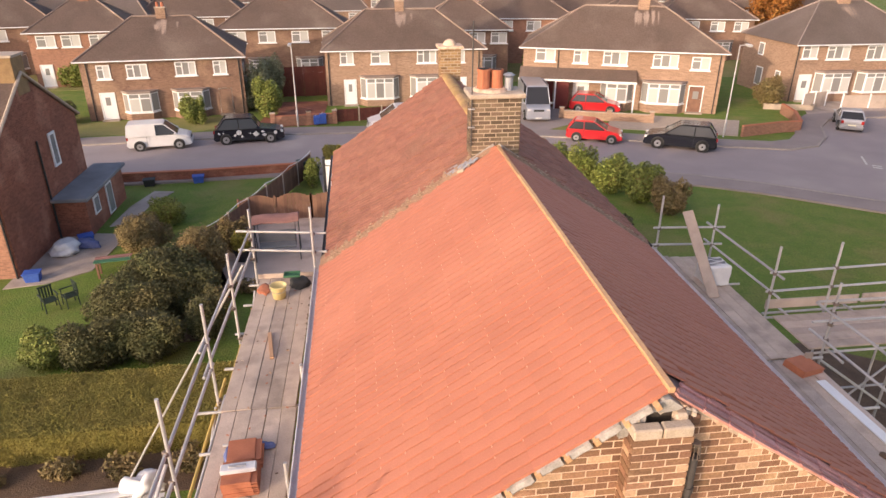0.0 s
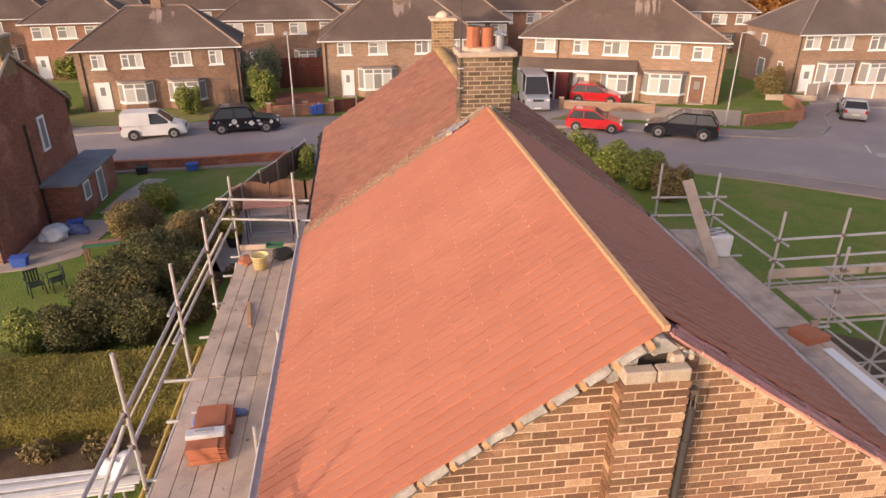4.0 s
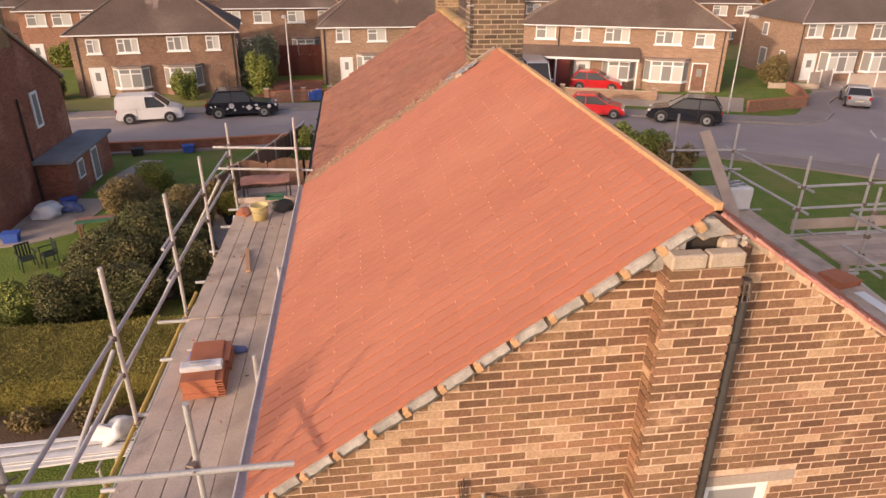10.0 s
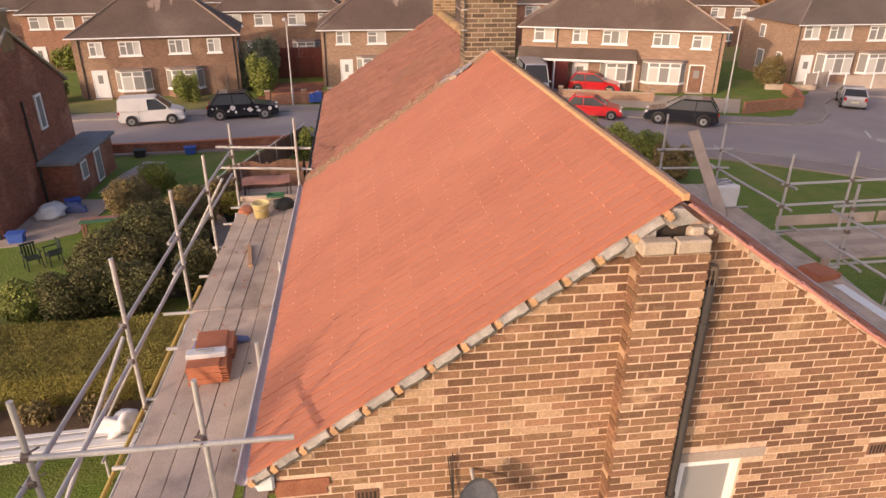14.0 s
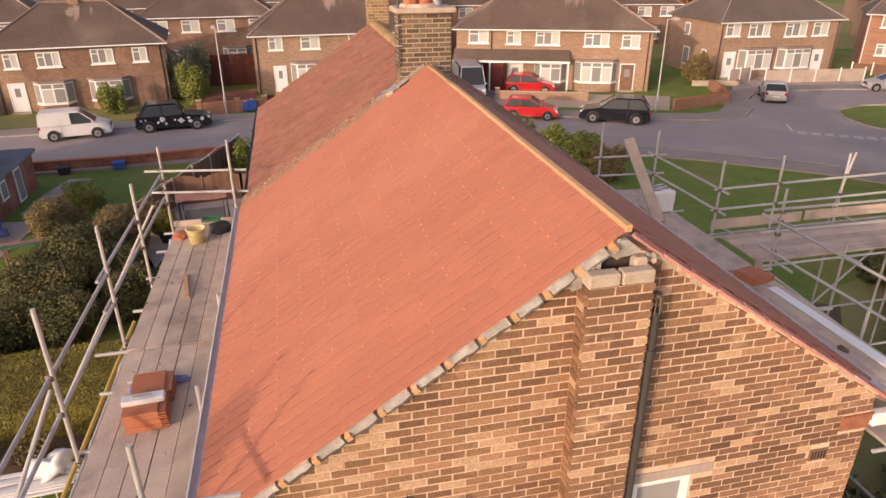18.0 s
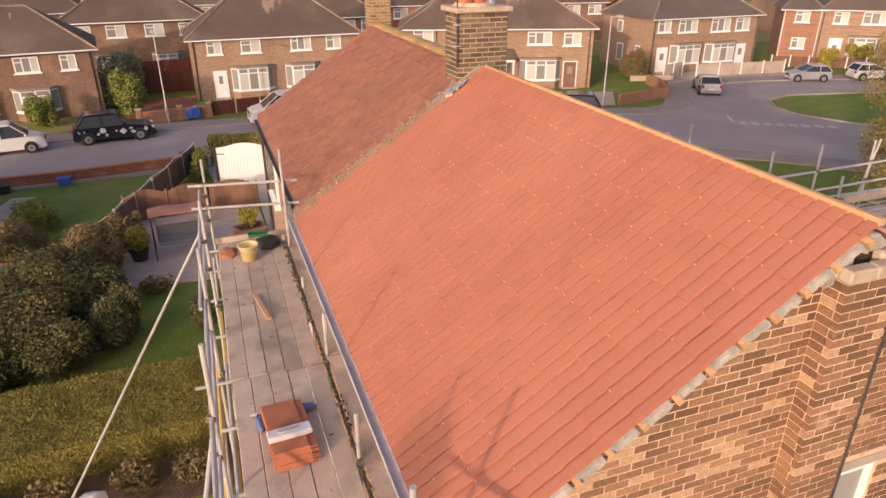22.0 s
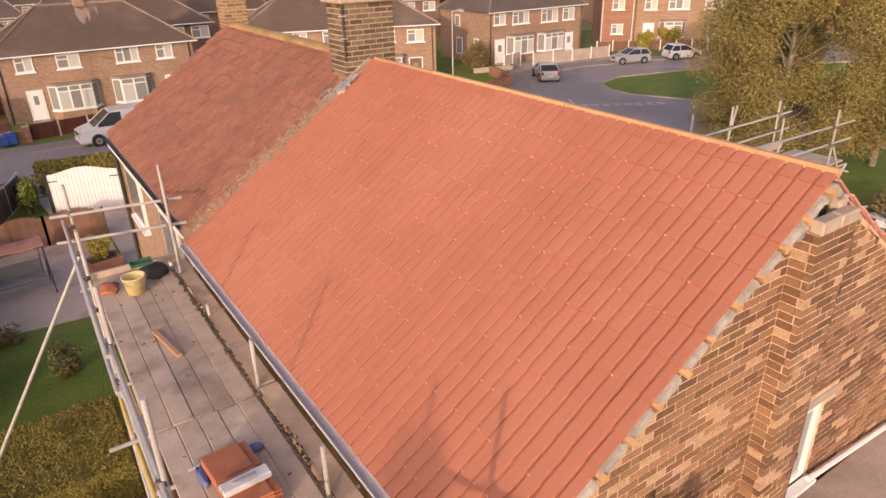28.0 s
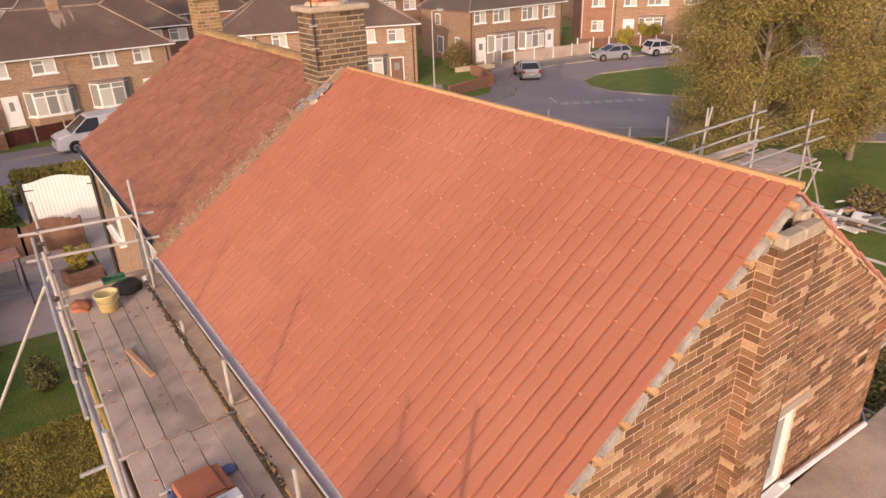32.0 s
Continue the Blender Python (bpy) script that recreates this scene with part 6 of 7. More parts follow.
def brick_wall(name, pts, h, t, material, label, piers=True, cap=None):
    w = empty(name, label=label, category="garden wall")
    for (x0, y0), (x1, y1) in zip(pts, pts[1:]):
        d = Vector((x1 - x0, y1 - y0))
        m = Matrix.Translation((x0, y0, G0)) @ Matrix.Rotation(math.atan2(d.y, d.x), 4, "Z")
        part("panel", bm_box(0, d.length, -t / 2, t / 2, -0.2, h, m=m), material, w)
        part("coping", bm_box(0, d.length, -t / 2 - 0.02, t / 2 + 0.02, h, h + 0.05, 0.01, m=m), cap or M_TERRACOTTA, w)
        if piers:
            for u in (0, d.length):
                p = part("pier", bm_box(u - 0.17, u + 0.17, -0.17, 0.17, -0.2, h + 0.22, 0.01, m=m), material, w)
                part("pier_cap", bm_box(u - 0.2, u + 0.2, -0.2, 0.2, h + 0.22, h + 0.28, 0.02, m=m), M_STONE, p)
    return w


brick_wall("garden_wall", [(-16.3, 32.9), (-12.0, 33.1), (-6.0, 33.8)], 0.55, 0.23, M_DARKBRICK, "low dark red brick wall along the pavement", False)
brick_wall("front_wall", [(-9.0, 44.8), (-6.4, 45.1), (-4.5, 45.3)], 0.75, 0.22, M_FARBRICK3, "low orange brick front wall with capped piers")
brick_wall("front_wall", [(13.0, 45.0), (16.4, 43.8), (19.4, 42.75)], 0.6, 0.22, M_FARBRICK2, "low pale brick wall with piers", True, M_STONE)
brick_wall("front_wall", [(24.2, 38.3), (27.6, 39.1), (29.2, 39.2), (30.6, 42.0), (31.2, 44.6)], 0.75, 0.22, M_FARBRICK3, "curved orange brick garden wall", False)
brick_wall("low_white_wall", [(30.6, 46.2), (34.3, 45.2), (35.0, 46.6)], 0.4, 0.2, M_STONE, "low pale garden wall", False, M_STONE)


def fence(name, pts, h, material, label, posts=M_CONC, panel=1.8, curve=0.0):
    f = empty(name, label=label, category="fence")
    for (x0, y0), (x1, y1) in zip(pts, pts[1:]):
        d = Vector((x1 - x0, y1 - y0))
        n_ = max(1, round(d.length / panel))
        for i in range(n_ + 1):
            q = Vector((x0, y0)) + d * i / n_
            part("post", bm_box(q.x - 0.05, q.x + 0.05, q.y - 0.05, q.y + 0.05, G0 - 0.1, G0 + h + 0.12, 0.01), posts, f)
        for i in range(n_):
            a = Vector((x0, y0)) + d * i / n_
            u = d.length / n_
            m = Matrix.Translation((a.x, a.y, G0)) @ Matrix.Rotation(math.atan2(d.y, d.x), 4, "Z")
            k = 9
            for j in range(k):
                p0, p1 = 0.06 + (u - 0.12) * j / k, 0.06 + (u - 0.12) * (j + 1) / k - 0.004
                top = h + curve * math.sin(math.pi * (j + 0.5) / k)
                part("slat", bm_box(p0, p1, -0.012 - 0.006 * (j % 2), 0.012 - 0.006 * (j % 2), 0.05, top, m=m), material, f)
            part("rail", bm_box(0.05, u - 0.05, 0.012, 0.05, h * 0.75, h * 0.75 + 0.06, m=m), material, f)
    return f


fence("garden_fence", [(-9.4, 22.4), (-5.6, 33.3)], 1.25, M_FENCE, "brown timber fence with pale posts and a slack rope", M_CONC, 1.9)
fence("curved_fence", [(-8.6, 26.0), (-5.2, 26.4), (-3.1, 26.0)], 1.2, M_FENCE, "brown fence panels with curved tops", M_FENCE, 1.85, 0.22)
fence("red_gate_fence", [(-9.2, 55.0), (-5.4, 55.3)], 2.6, M_FENCE_RED, "tall red-stained timber gates between two houses", M_FENCE_RED, 1.9)
fence("front_fence", [(-4.4, 45.5), (0.8, 46.4)], 1.0, M_FENCE_RED, "red-brown timber front fence", M_STONE, 1.75)
fence("pale_panel_fence", [(33.6, 45.6), (36.2, 46.4)], 1.3, M_CONC, "pale concrete panel fence with posts", M_WHITE, 1.3)
fence("pale_panel_fence", [(37.2, 45.7), (46.2, 44.6)], 1.1, M_CONC, "pale panel fence with white posts", M_WHITE, 2.2)
fence("wire_fence", [(47.8, 47.8), (57.5, 41.4)], 1.0, M_FENCE, "dark low fence with white posts along the green", M_WHITE, 1.7)
rope = empty("slack_rope", label="slack pale rope along the fence tops", category="rope")
for i in range(4):
    a = Vector((-9.4, 22.4, G0 + 1.42)).lerp(Vector((-5.6, 33.3, G0 + 1.42)), i / 4)
    c = Vector((-9.4, 22.4, G0 + 1.42)).lerp(Vector((-5.6, 33.3, G0 + 1.42)), (i + 1) / 4)
    bm = bmesh.new()
    pts = [a.lerp(c, k / 6) - Vector((0, 0, 0.12 * (1 - (k / 3 - 1) ** 2))) for k in range(7)]
    sd = (c - a).cross(Vector((0, 0, 1))).normalized()
    rings = [[bm.verts.new(p + sd * 0.02 * math.cos(math.tau * k / 6) + Vector((0, 0, 0.02 * math.sin(math.tau * k / 6)))) for k in range(6)] for p in pts]
    for r0, r1 in zip(rings, rings[1:]):
        for k in range(6):
            bm.faces.new((r0[k], r0[(k + 1) % 6], r1[(k + 1) % 6], r1[k]))
    bm.faces.new(rings[0][::-1])
    bm.faces.new(rings[-1])
    part("length", bm, M_OFFWHITE, rope)

# white double gate
gt = empty("white_gate", label="tall white boarded double gate with a curved top", category="gate")
for s in (0, 1):
    a, c = Vector((-4.65, 29.75)).lerp(Vector((-1.8, 28.9)), s * 0.5), Vector((-4.65, 29.75)).lerp(Vector((-1.8, 28.9)), s * 0.5 + 0.5)
    d = c - a
    m = Matrix.Translation((a.x, a.y, G0)) @ Matrix.Rotation(math.atan2(d.y, d.x), 4, "Z")
    for j in range(10):
        u0, u1 = d.length * j / 10 + 0.01, d.length * (j + 1) / 10 - 0.003
        f = (j + 0.5) / 10
        top = 1.95 + 0.24 * math.sin(math.pi / 2 * (f if s == 0 else 1 - f)) ** 2
        part("board", bm_box(u0, u1, -0.015, 0.015, 0.06, top, m=m), M_WHITE, gt)
    for z in (0.4, 1.0, 1.6):
        part("rail", bm_box(0.02, d.length - 0.02, 0.015, 0.05, z, z + 0.09, m=m), M_WHITE, gt)
    part("hinge", bm_box(0.0 if s == 0 else d.length - 0.45, 0.45 if s == 0 else d.length, -0.022, -0.014, 1.62, 1.67, m=m), M_BLACK, gt)
    e = a if s == 0 else c
    part("post", bm_box(e.x - 0.07, e.x + 0.07, e.y - 0.07, e.y + 0.07, G0, G0 + 2.1, 0.01), M_BLACK, gt)


# ---------------------------------------------------------------- street furniture and bins
def street_lamp(x, y, h, lean):
    l_ = empty("street_lamp", x, y, G0, label="slim grey street lamp column at the kerb", category="street lamp", group="street lamps")
    part("column", bm_tube((0, 0, 0), (lean * 0.5, 0, h), 0.055, 10, 0.035), M_STEEL, l_)
    part("door_box", bm_tube((0, 0, 0.3), (0, 0, 1.2), 0.085, 10), M_STEEL, l_)
    part("arm", bm_tube((lean * 0.5, 0, h - 0.05), (lean * 0.5, -0.8, h + 0.1), 0.03, 8), M_STEEL, l_)
    hd = part("head", bm_box(lean * 0.5 - 0.12, lean * 0.5 + 0.12, -1.35, -0.7, h + 0.05, h + 0.18, 0.04), M_STEEL, l_)
    part("lens", bm_box(lean * 0.5 - 0.09, lean * 0.5 + 0.09, -1.3, -0.85, h + 0.02, h + 0.055), M_LAMP_GLASS, hd)


street_lamp(-7.2, 44.6, 5.9, 0.0)
street_lamp(22.9, 38.4, 6.3, 0.0)
street_lamp(70.0, 39.0, 6.3, 0.0)


def wheelie(x, y, material, rz, label):
    b_ = empty("wheelie_bin", x, y, G0 + 0.03, rz, label=label, category="bin", group="wheelie bins")
    bm = bm_box(-0.28, 0.28, -0.34, 0.34, 0.08, 0.98)
    for v in bm.verts:
        if v.co.z < 0.3:
            v.co.x *= 0.8
            v.co.y *= 0.78
    part("body", bm, material, b_)
    part("lid", bm_box(-0.31, 0.31, -0.38, 0.36, 0.98, 1.05, 0.02), material, b_)
    for s in (-1, 1):
        part("wheel", bm_tube((s * 0.2, 0.3, 0.1), (s * 0.27, 0.3, 0.1), 0.1, 12), M_TYRE, b_)
    part("handle", bm_tube((-0.26, 0.4, 0.95), (0.26, 0.4, 0.95), 0.018, 6), material, b_)




def recycling_box(x, y, material, rz, label):
    b_ = empty("recycling_box", x, y, G0, rz, label=label, category="box", group="recycling boxes")
    bm = bm_box(-0.30, 0.30, -0.22, 0.22, 0, 0.38, 0.02)
    for v in bm.verts:
        if v.co.z < 0.1:
            v.co.x *= 0.85
            v.co.y *= 0.85
    part("body", bm, material, b_)
    part("lid", bm_box(-0.33, 0.33, -0.25, 0.25, 0.38, 0.42, 0.015), material, b_)


recycling_box(-14.5, 32.3, M_BLACK, 10, "black plastic recycling box beside the garden wall")
recycling_box(-11.9, 32.6, M_BLUE, 10, "blue plastic recycling box beside the garden wall")
wheelie(-5.4, 31.8, M_BLACK, 20, "black wheelie bin beside the white gate")
wheelie(-6.0, 32.6, M_DKGREEN, 20, "dark green wheelie bin beside the fence")
bb = empty("blue_rubble_bag", -5.55, 44.9, G0 + 0.1, 8, label="square bright blue carrier bags on the pavement", category="bag")
for k, (x, y, w, h) in enumerate(((-0.28, 0.0, 0.22, 0.60), (0.18, 0.05, 0.25, 0.72))):
    bm = bm_box(x - w, x + w, y - 0.22, y + 0.22, 0, h, 0.03)
    bmesh.ops.subdivide_edges(bm, edges=bm.edges[:], cuts=2, use_grid_fill=True)
    for v in bm.verts:
        v.co += Vector([noise.noise(v.co * 4 + Vector((i * 9 + k, 0, 0))) * 0.05 * (1 if v.co.z > 0.05 else 0) for i in range(3)])
    sack = part("sack", bm, M_BLUE, bb)
    part("handle", bm_tube((x - w * 0.6, y, h - 0.02), (x + w * 0.1, y, h + 0.10), 0.02, 6), M_BAG, sack, "pale strap")
recycling_box(-16.0, 20.95, M_BLUE, 8, "blue plastic recycling box against the house corner")
recycling_box(-15.2, 24.6, M_BLUE, 30, "blue plastic recycling box among junk in the yard")
lump("heaped_sheeting", -15.7, 23.6, G0 + 0.03, 0.6, 0.7, 0.4, M_BAG, 14, 0.5, label="heap of pale junk and sheeting in the yard", category="junk")
lump("blue_sheeting", -15.0, 24.1, G0 + 0.03, 0.5, 0.3, 0.3, M_BLUECLOTH, 16, 0.5, label="crumpled blue sheet in the yard", category="junk")


def chair(x, y, rz):
    c = empty("garden_chair", x, y, G0, rz, label="dark green moulded plastic garden chair on the lawn", category="chair", group="garden chairs")
    part("seat", bm_box(-0.24, 0.24, -0.24, 0.24, 0.40, 0.44, 0.015), M_DKGREEN, c)
    for j in range(5):
        part("back_slat", bm_box(-0.23 + j * 0.1, -0.17 + j * 0.1, 0.22, 0.26, 0.44, 0.88, 0.01), M_DKGREEN, c)
    part("back_rail", bm_box(-0.25, 0.25, 0.21, 0.27, 0.86, 0.93, 0.02), M_DKGREEN, c)
    for sx in (-1, 1):
        part("arm", bm_box(sx * 0.27 - 0.03, sx * 0.27 + 0.03, -0.24, 0.26, 0.62, 0.66, 0.01), M_DKGREEN, c)
        for sy in (-1, 1):
            part("leg", bm_tube((sx * 0.25, sy * 0.22, 0.0), (sx * 0.23, sy * 0.2, 0.64 if sy < 0 else 0.42), 0.025, 6, 0.02), M_DKGREEN, c)


chair(-14.35, 18.45, 40)
chair(-13.75, 18.75, -50)
tb = empty("garden_bench", -12.9, 21.2, G0, 10, label="weathered green and red garden table", category="table")
for j in range(4):
    part("plank", bm_box(-0.7, 0.7, -0.32 + j * 0.16, -0.18 + j * 0.16, 0.70, 0.74, 0.006), M_GREEN if j < 2 else M_CANVAS, tb)
for sx in (-0.6, 0.6):
    for sy in (-0.25, 0.25):
        part("leg", bm_box(sx - 0.04, sx + 0.04, sy - 0.04, sy + 0.04, 0, 0.70), M_FENCE, tb)

# covered garden swing on the patio
sw = empty("garden_swing", -6.4, 22.2, G0 + 0.03, 4, label="garden swing seat with a faded red canvas canopy", category="swing seat")
bm = bm_box(-0.98, 0.98, -0.5, 0.5, 1.68, 1.76, 0.03)
bmesh.ops.subdivide_edges(bm, edges=bm.edges[:], cuts=3, use_grid_fill=True)
for v in bm.verts:
    v.co.z += 0.12 * (1 - (v.co.y / 0.5) ** 2) - 0.03 * math.sin(v.co.x * 5)
part("canopy", bm, M_CANVAS, sw, "faded red canvas canopy")
for sx in (-0.93, 0.93):
    for sy in (-0.6, 0.6):
        part("leg", bm_tube((sx, sy, 0), (sx, 0.0, 1.66), 0.022, 8), M_BLACK, sw)
    part("hanger", bm_tube((sx * 0.85, 0, 1.64), (sx * 0.82, 0.05, 0.55), 0.014, 6), M_BLACK, sw)
part("cross_bar", bm_tube((-0.93, 0, 1.66), (0.93, 0, 1.66), 0.022, 8), M_BLACK, sw)
part("seat", bm_box(-0.78, 0.78, -0.3, 0.3, 0.45, 0.55, 0.03), M_FELT, sw)
part("backrest", bm_box(-0.78, 0.78, 0.28, 0.38, 0.55, 1.05, 0.03), M_FELT, sw)
pt = empty("brick_planter", -3.75, 22.6, G0 + 0.03, 12, label="red brick planter with a yellow-leaved shrub", category="planter")
for a in ((-0.6, 0.6, -0.4, -0.28), (-0.6, 0.6, 0.28, 0.4), (-0.6, -0.48, -0.28, 0.28), (0.48, 0.6, -0.28, 0.28)):
    part("side", bm_box(*a, 0, 0.5, 0.01), M_FARBRICK3, pt)
part("soil", bm_box(-0.48, 0.48, -0.28, 0.28, 0.1, 0.42), M_SOIL, pt)
po = empty("black_pot", -7.9, 21.9, G0 + 0.03, 0, label="black plastic pot with a yellow-green shrub on the patio", category="pot")
part("pot", bm_tube((0, 0, 0), (0, 0, 0.4), 0.26, 16, 0.34), M_BLACK, po)
part("rim", bm_tube((0, 0, 0.38), (0, 0, 0.43), 0.36, 16), M_BLACK, po)

# flat felt roof of the porch under the gable, white sheets by the scaffold, rubble
fr = empty("flat_roof_porch", label="flat felt-roofed porch against the foot of the gable", category="porch")
part("roof_slab", bm_box(0.55, 3.9, -2.6, 0.02, 3.40, 3.56, 0.02), M_PATIO, fr, "pale grey felt roof")
part("edge_trim", bm_tube((1.0, -0.02, 3.80), (3.04, -0.02, 3.62), 0.035, 8), M_WHITE, fr, "white plastic edge trim")
part("wall", bm_box(0.75, 3.7, -2.4, -0.01, G0, 3.40), M_FARBRICK2, fr)
part("felt_scrap", bm_box(2.3, 2.6, -0.9, -0.8, 3.56, 3.60, 0.01), M_BLACK, fr)
sh = empty("white_sheet_stack", label="stack of long white plastic fascia sheets on trestles on the grass", category="sheets")
r = random.Random(31)
for i in range(7):
    m = pose(-9.6, 7.28 + 0.105 * i + r.uniform(-0.02, 0.02), -0.56 + 0.02 * (i % 3), r.uniform(-2, 2), 0, 5 + r.uniform(-2.0, 2.0))
    part("sheet", bm_box(-2.2, 2.1 - (0.55 if i > 4 else 0.0) - r.uniform(0, 0.25), -0.065, 0.075, 0, 0.05, 0.006, m=m), M_OFFWHITE, sh)
for k, (a, w) in enumerate(((3.5, 0.15), (6.0, 0.12), (4.4, 0.10))):
    m = pose(-9.5 - 0.3 * k, 7.42 + 0.2 * k, -0.472 + 0.03 * k, 1.5, 0.6 * k, a)
    part("sheet", bm_box(-2.0, 1.9, -w / 2, w / 2, 0, 0.024, 0.004, m=m), M_BAG if k else M_OFFWHITE, sh)
for x in (-11.2, -8.2):
    for y in (7.15, 7.95):
        part("trestle_leg", bm_tube((x, y, G0), (x, y, -0.59), 0.03, 8), M_STEEL, sh)
    part("trestle_bar", bm_tube((x, 7.0, -0.59), (x, 8.1, -0.59), 0.03, 8), M_STEEL, sh)
lump("white_sack", -8.05, 7.95, -0.52, 0.36, 0.27, 0.30, M_BAG, 33, 0.95, label="crumpled white plastic sack on the sheet stack", category="sack")
rub = empty("rubble_heap", label="heap of broken timber and white rubble on the grass", category="rubble")
r = random.Random(77)
for i in range(40):
    x, y = 21.5 + r.gauss(0, 1.2), 8.4 + r.gauss(0, 0.9)
    L = r.uniform(0.4, 1.6)
    m = pose(x, y, G0 + 0.12 + r.uniform(0, 0.35), r.uniform(-25, 25), r.uniform(-25, 25), r.uniform(0, 180))
    part("timber" if i % 3 else "slab", bm_box(-L / 2, L / 2, -0.07, 0.07, -0.04, 0.04, 0.006, m=m) if i % 3 else bm_box(-0.3, 0.3, -0.25, 0.25, -0.04, 0.05, 0.01, m=m), r.choice((M_OFFWHITE, M_TIMBER, M_CONC, M_FELT, M_BAG)), rub)


# ---------------------------------------------------------------- plants
def leaves(name, blobs, n_, size, material, parent, seed, up=0.3, shell=0.55):
    """Many small folded leaves gathered in clumps, as one mesh. blobs: centre and radii."""
    g = np.random.default_rng(seed)
    wts = np.array([b_[3] * b_[4] * b_[5] for b_ in blobs])
    pick = g.choice(len(blobs), n_, p=wts / wts.sum())
    bl = np.array(blobs, float)[pick]
    d = g.normal(size=(n_, 3))
    d /= np.linalg.norm(d, axis=1)[:, None]
    rad = shell + (1 - shell) * g.random(n_) ** 0.6 + g.normal(0, 0.07, n_)
    c = bl[:, :3] + d * bl[:, 3:6] * rad[:, None]
    c[:, 2] = np.maximum(c[:, 2], G0 + 0.02)
    a = g.normal(size=(n_, 3))
    a[:, 2] *= 0.6
    a /= np.linalg.norm(a, axis=1)[:, None]
    nn = d + g.normal(0, 0.7, (n_, 3)) + np.array((0, 0, up))
    b2 = np.cross(nn, a)
    b2 /= np.linalg.norm(b2, axis=1)[:, None] + 1e-9
    s = size * g.uniform(0.6, 1.35, n_)[:, None]
    v = np.stack([c - a * s, c + b2 * s * 0.5, c + a * s, c - b2 * s * 0.5], 1).reshape(-1, 3)
    f = np.arange(n_ * 4).reshape(-1, 4)
    me = bpy.data.meshes.new(name)
    me.from_pydata(v.tolist(), [], f.tolist())
    me.materials.append(material)
    return hang(new(name, me), parent)


def shrub(name, x, y, rx, ry, h, n_, size, material, label, seed, category="bush", base=0.0, core=True, parts_=9):
    s = empty(name, label=label, category=category, group=name.replace("_", " ") + " group")
    g = random.Random(seed)
    blobs = [(x, y, G0 + base + h * 0.45, rx * 0.75, ry * 0.75, h * 0.45)]
    for i in range(parts_):
        a = math.tau * g.random()
        k = g.uniform(0.3, 0.75)
        hz = g.uniform(0.25, 0.85)
        rr = g.uniform(0.25, 0.45)
        blobs.append((x + rx * k * math.cos(a), y + ry * k * math.sin(a), G0 + base + h * hz, rx * rr, ry * rr, h * rr * 0.7))
    leaves("foliage", blobs, n_, size, material, s, seed)
    bm = bmesh.new()
    for i in range(5):
        a = math.tau * i / 5 + g.random()
        bm_tube((x + 0.05 * math.cos(a), y + 0.05 * math.sin(a), G0 + base), (x + rx * 0.5 * math.cos(a), y + ry * 0.5 * math.sin(a), G0 + base + h * g.uniform(0.55, 0.85)), 0.03, 5, 0.01, bm=bm)
    part("stem", bm, M_BARK, s)
    if core:
        bm = bmesh.new()
        bmesh.ops.create_icosphere(bm, subdivisions=2, radius=1)
        for v in bm.verts:
            v.co *= 0.75 + 0.3 * noise.noise(v.co * 2 + Vector((seed, 0, 0)))
            v.co = Vector((x + v.co.x * rx * 0.62, y + v.co.y * ry * 0.62, max(G0 + base + h * 0.42 + v.co.z * h * 0.40, G0 + base)))
        part("shaded_core", bm, M_HEDGE_CORE, s)
    return s


def hedge(name, x0, x1, y0, y1, h, n_, size, material, label, seed, skew=0.0):
    hg = empty(name, label=label, category="hedge")
    bm = bm_box(x0 + 0.1, x1 - 0.1, y0 + 0.1, y1 - 0.1, G0, G0 + h - 0.09)
    bmesh.ops.subdivide_edges(bm, edges=bm.edges[:], cuts=6, use_grid_fill=True)
    for v in bm.verts:
        v.co += Vector((0.05, 0.05, 0.03)) * noise.noise(v.co * 1.3)
        v.co.y += skew * (v.co.x - x0)
    part("inside", bm, M_HEDGE_CORE, hg)
    g = np.random.default_rng(seed)
    w, d = x1 - x0, y1 - y0
    areas = np.array([w * d, w * h, w * h, d * h, d * h])
    k = g.choice(5, n_, p=areas / areas.sum())
    u, v_ = g.random(n_), g.random(n_)
    c = np.zeros((n_, 3))
    nor = np.zeros((n_, 3))
    for i, (fx, fy, fz, nn) in enumerate((("u", "v", 1, (0, 0, 1)), ("u", 0, "v", (0, -1, 0)), ("u", 1, "v", (0, 1, 0)), (0, "u", "v", (-1, 0, 0)), (1, "u", "v", (1, 0, 0)))):
        q = k == i
        get = lambda s: u[q] if s == "u" else v_[q] if s == "v" else np.full(q.sum(), float(s))
        c[q] = np.stack([x0 + w * get(fx), y0 + d * get(fy), G0 + h * get(fz)], 1)
        nor[q] = nn
    bump = np.array([noise.noise(Vector((a * 1.7, b_ * 1.7, z * 1.7))) for a, b_, z in c]) * 0.06 + g.normal(0, 0.035, n_)
    c += nor * bump[:, None]
    c[:, 1] += skew * (c[:, 0] - x0)
    a = g.normal(size=(n_, 3))
    a /= np.linalg.norm(a, axis=1)[:, None]
    b2 = np.cross(nor + g.normal(0, 0.38, (n_, 3)), a)
    b2 /= np.linalg.norm(b2, axis=1)[:, None] + 1e-9
    s = size * g.uniform(0.6, 1.3, n_)[:, None]
    vv = np.stack([c - a * s, c + b2 * s * 0.55, c + a * s, c - b2 * s * 0.55], 1).reshape(-1, 3)
    me = bpy.data.meshes.new("leaf_cover")
    me.from_pydata(vv.tolist(), [], np.arange(n_ * 4).reshape(-1, 4).tolist())
    me.materials.append(material)
    hang(new("leaf_cover", me), hg)
    return hg


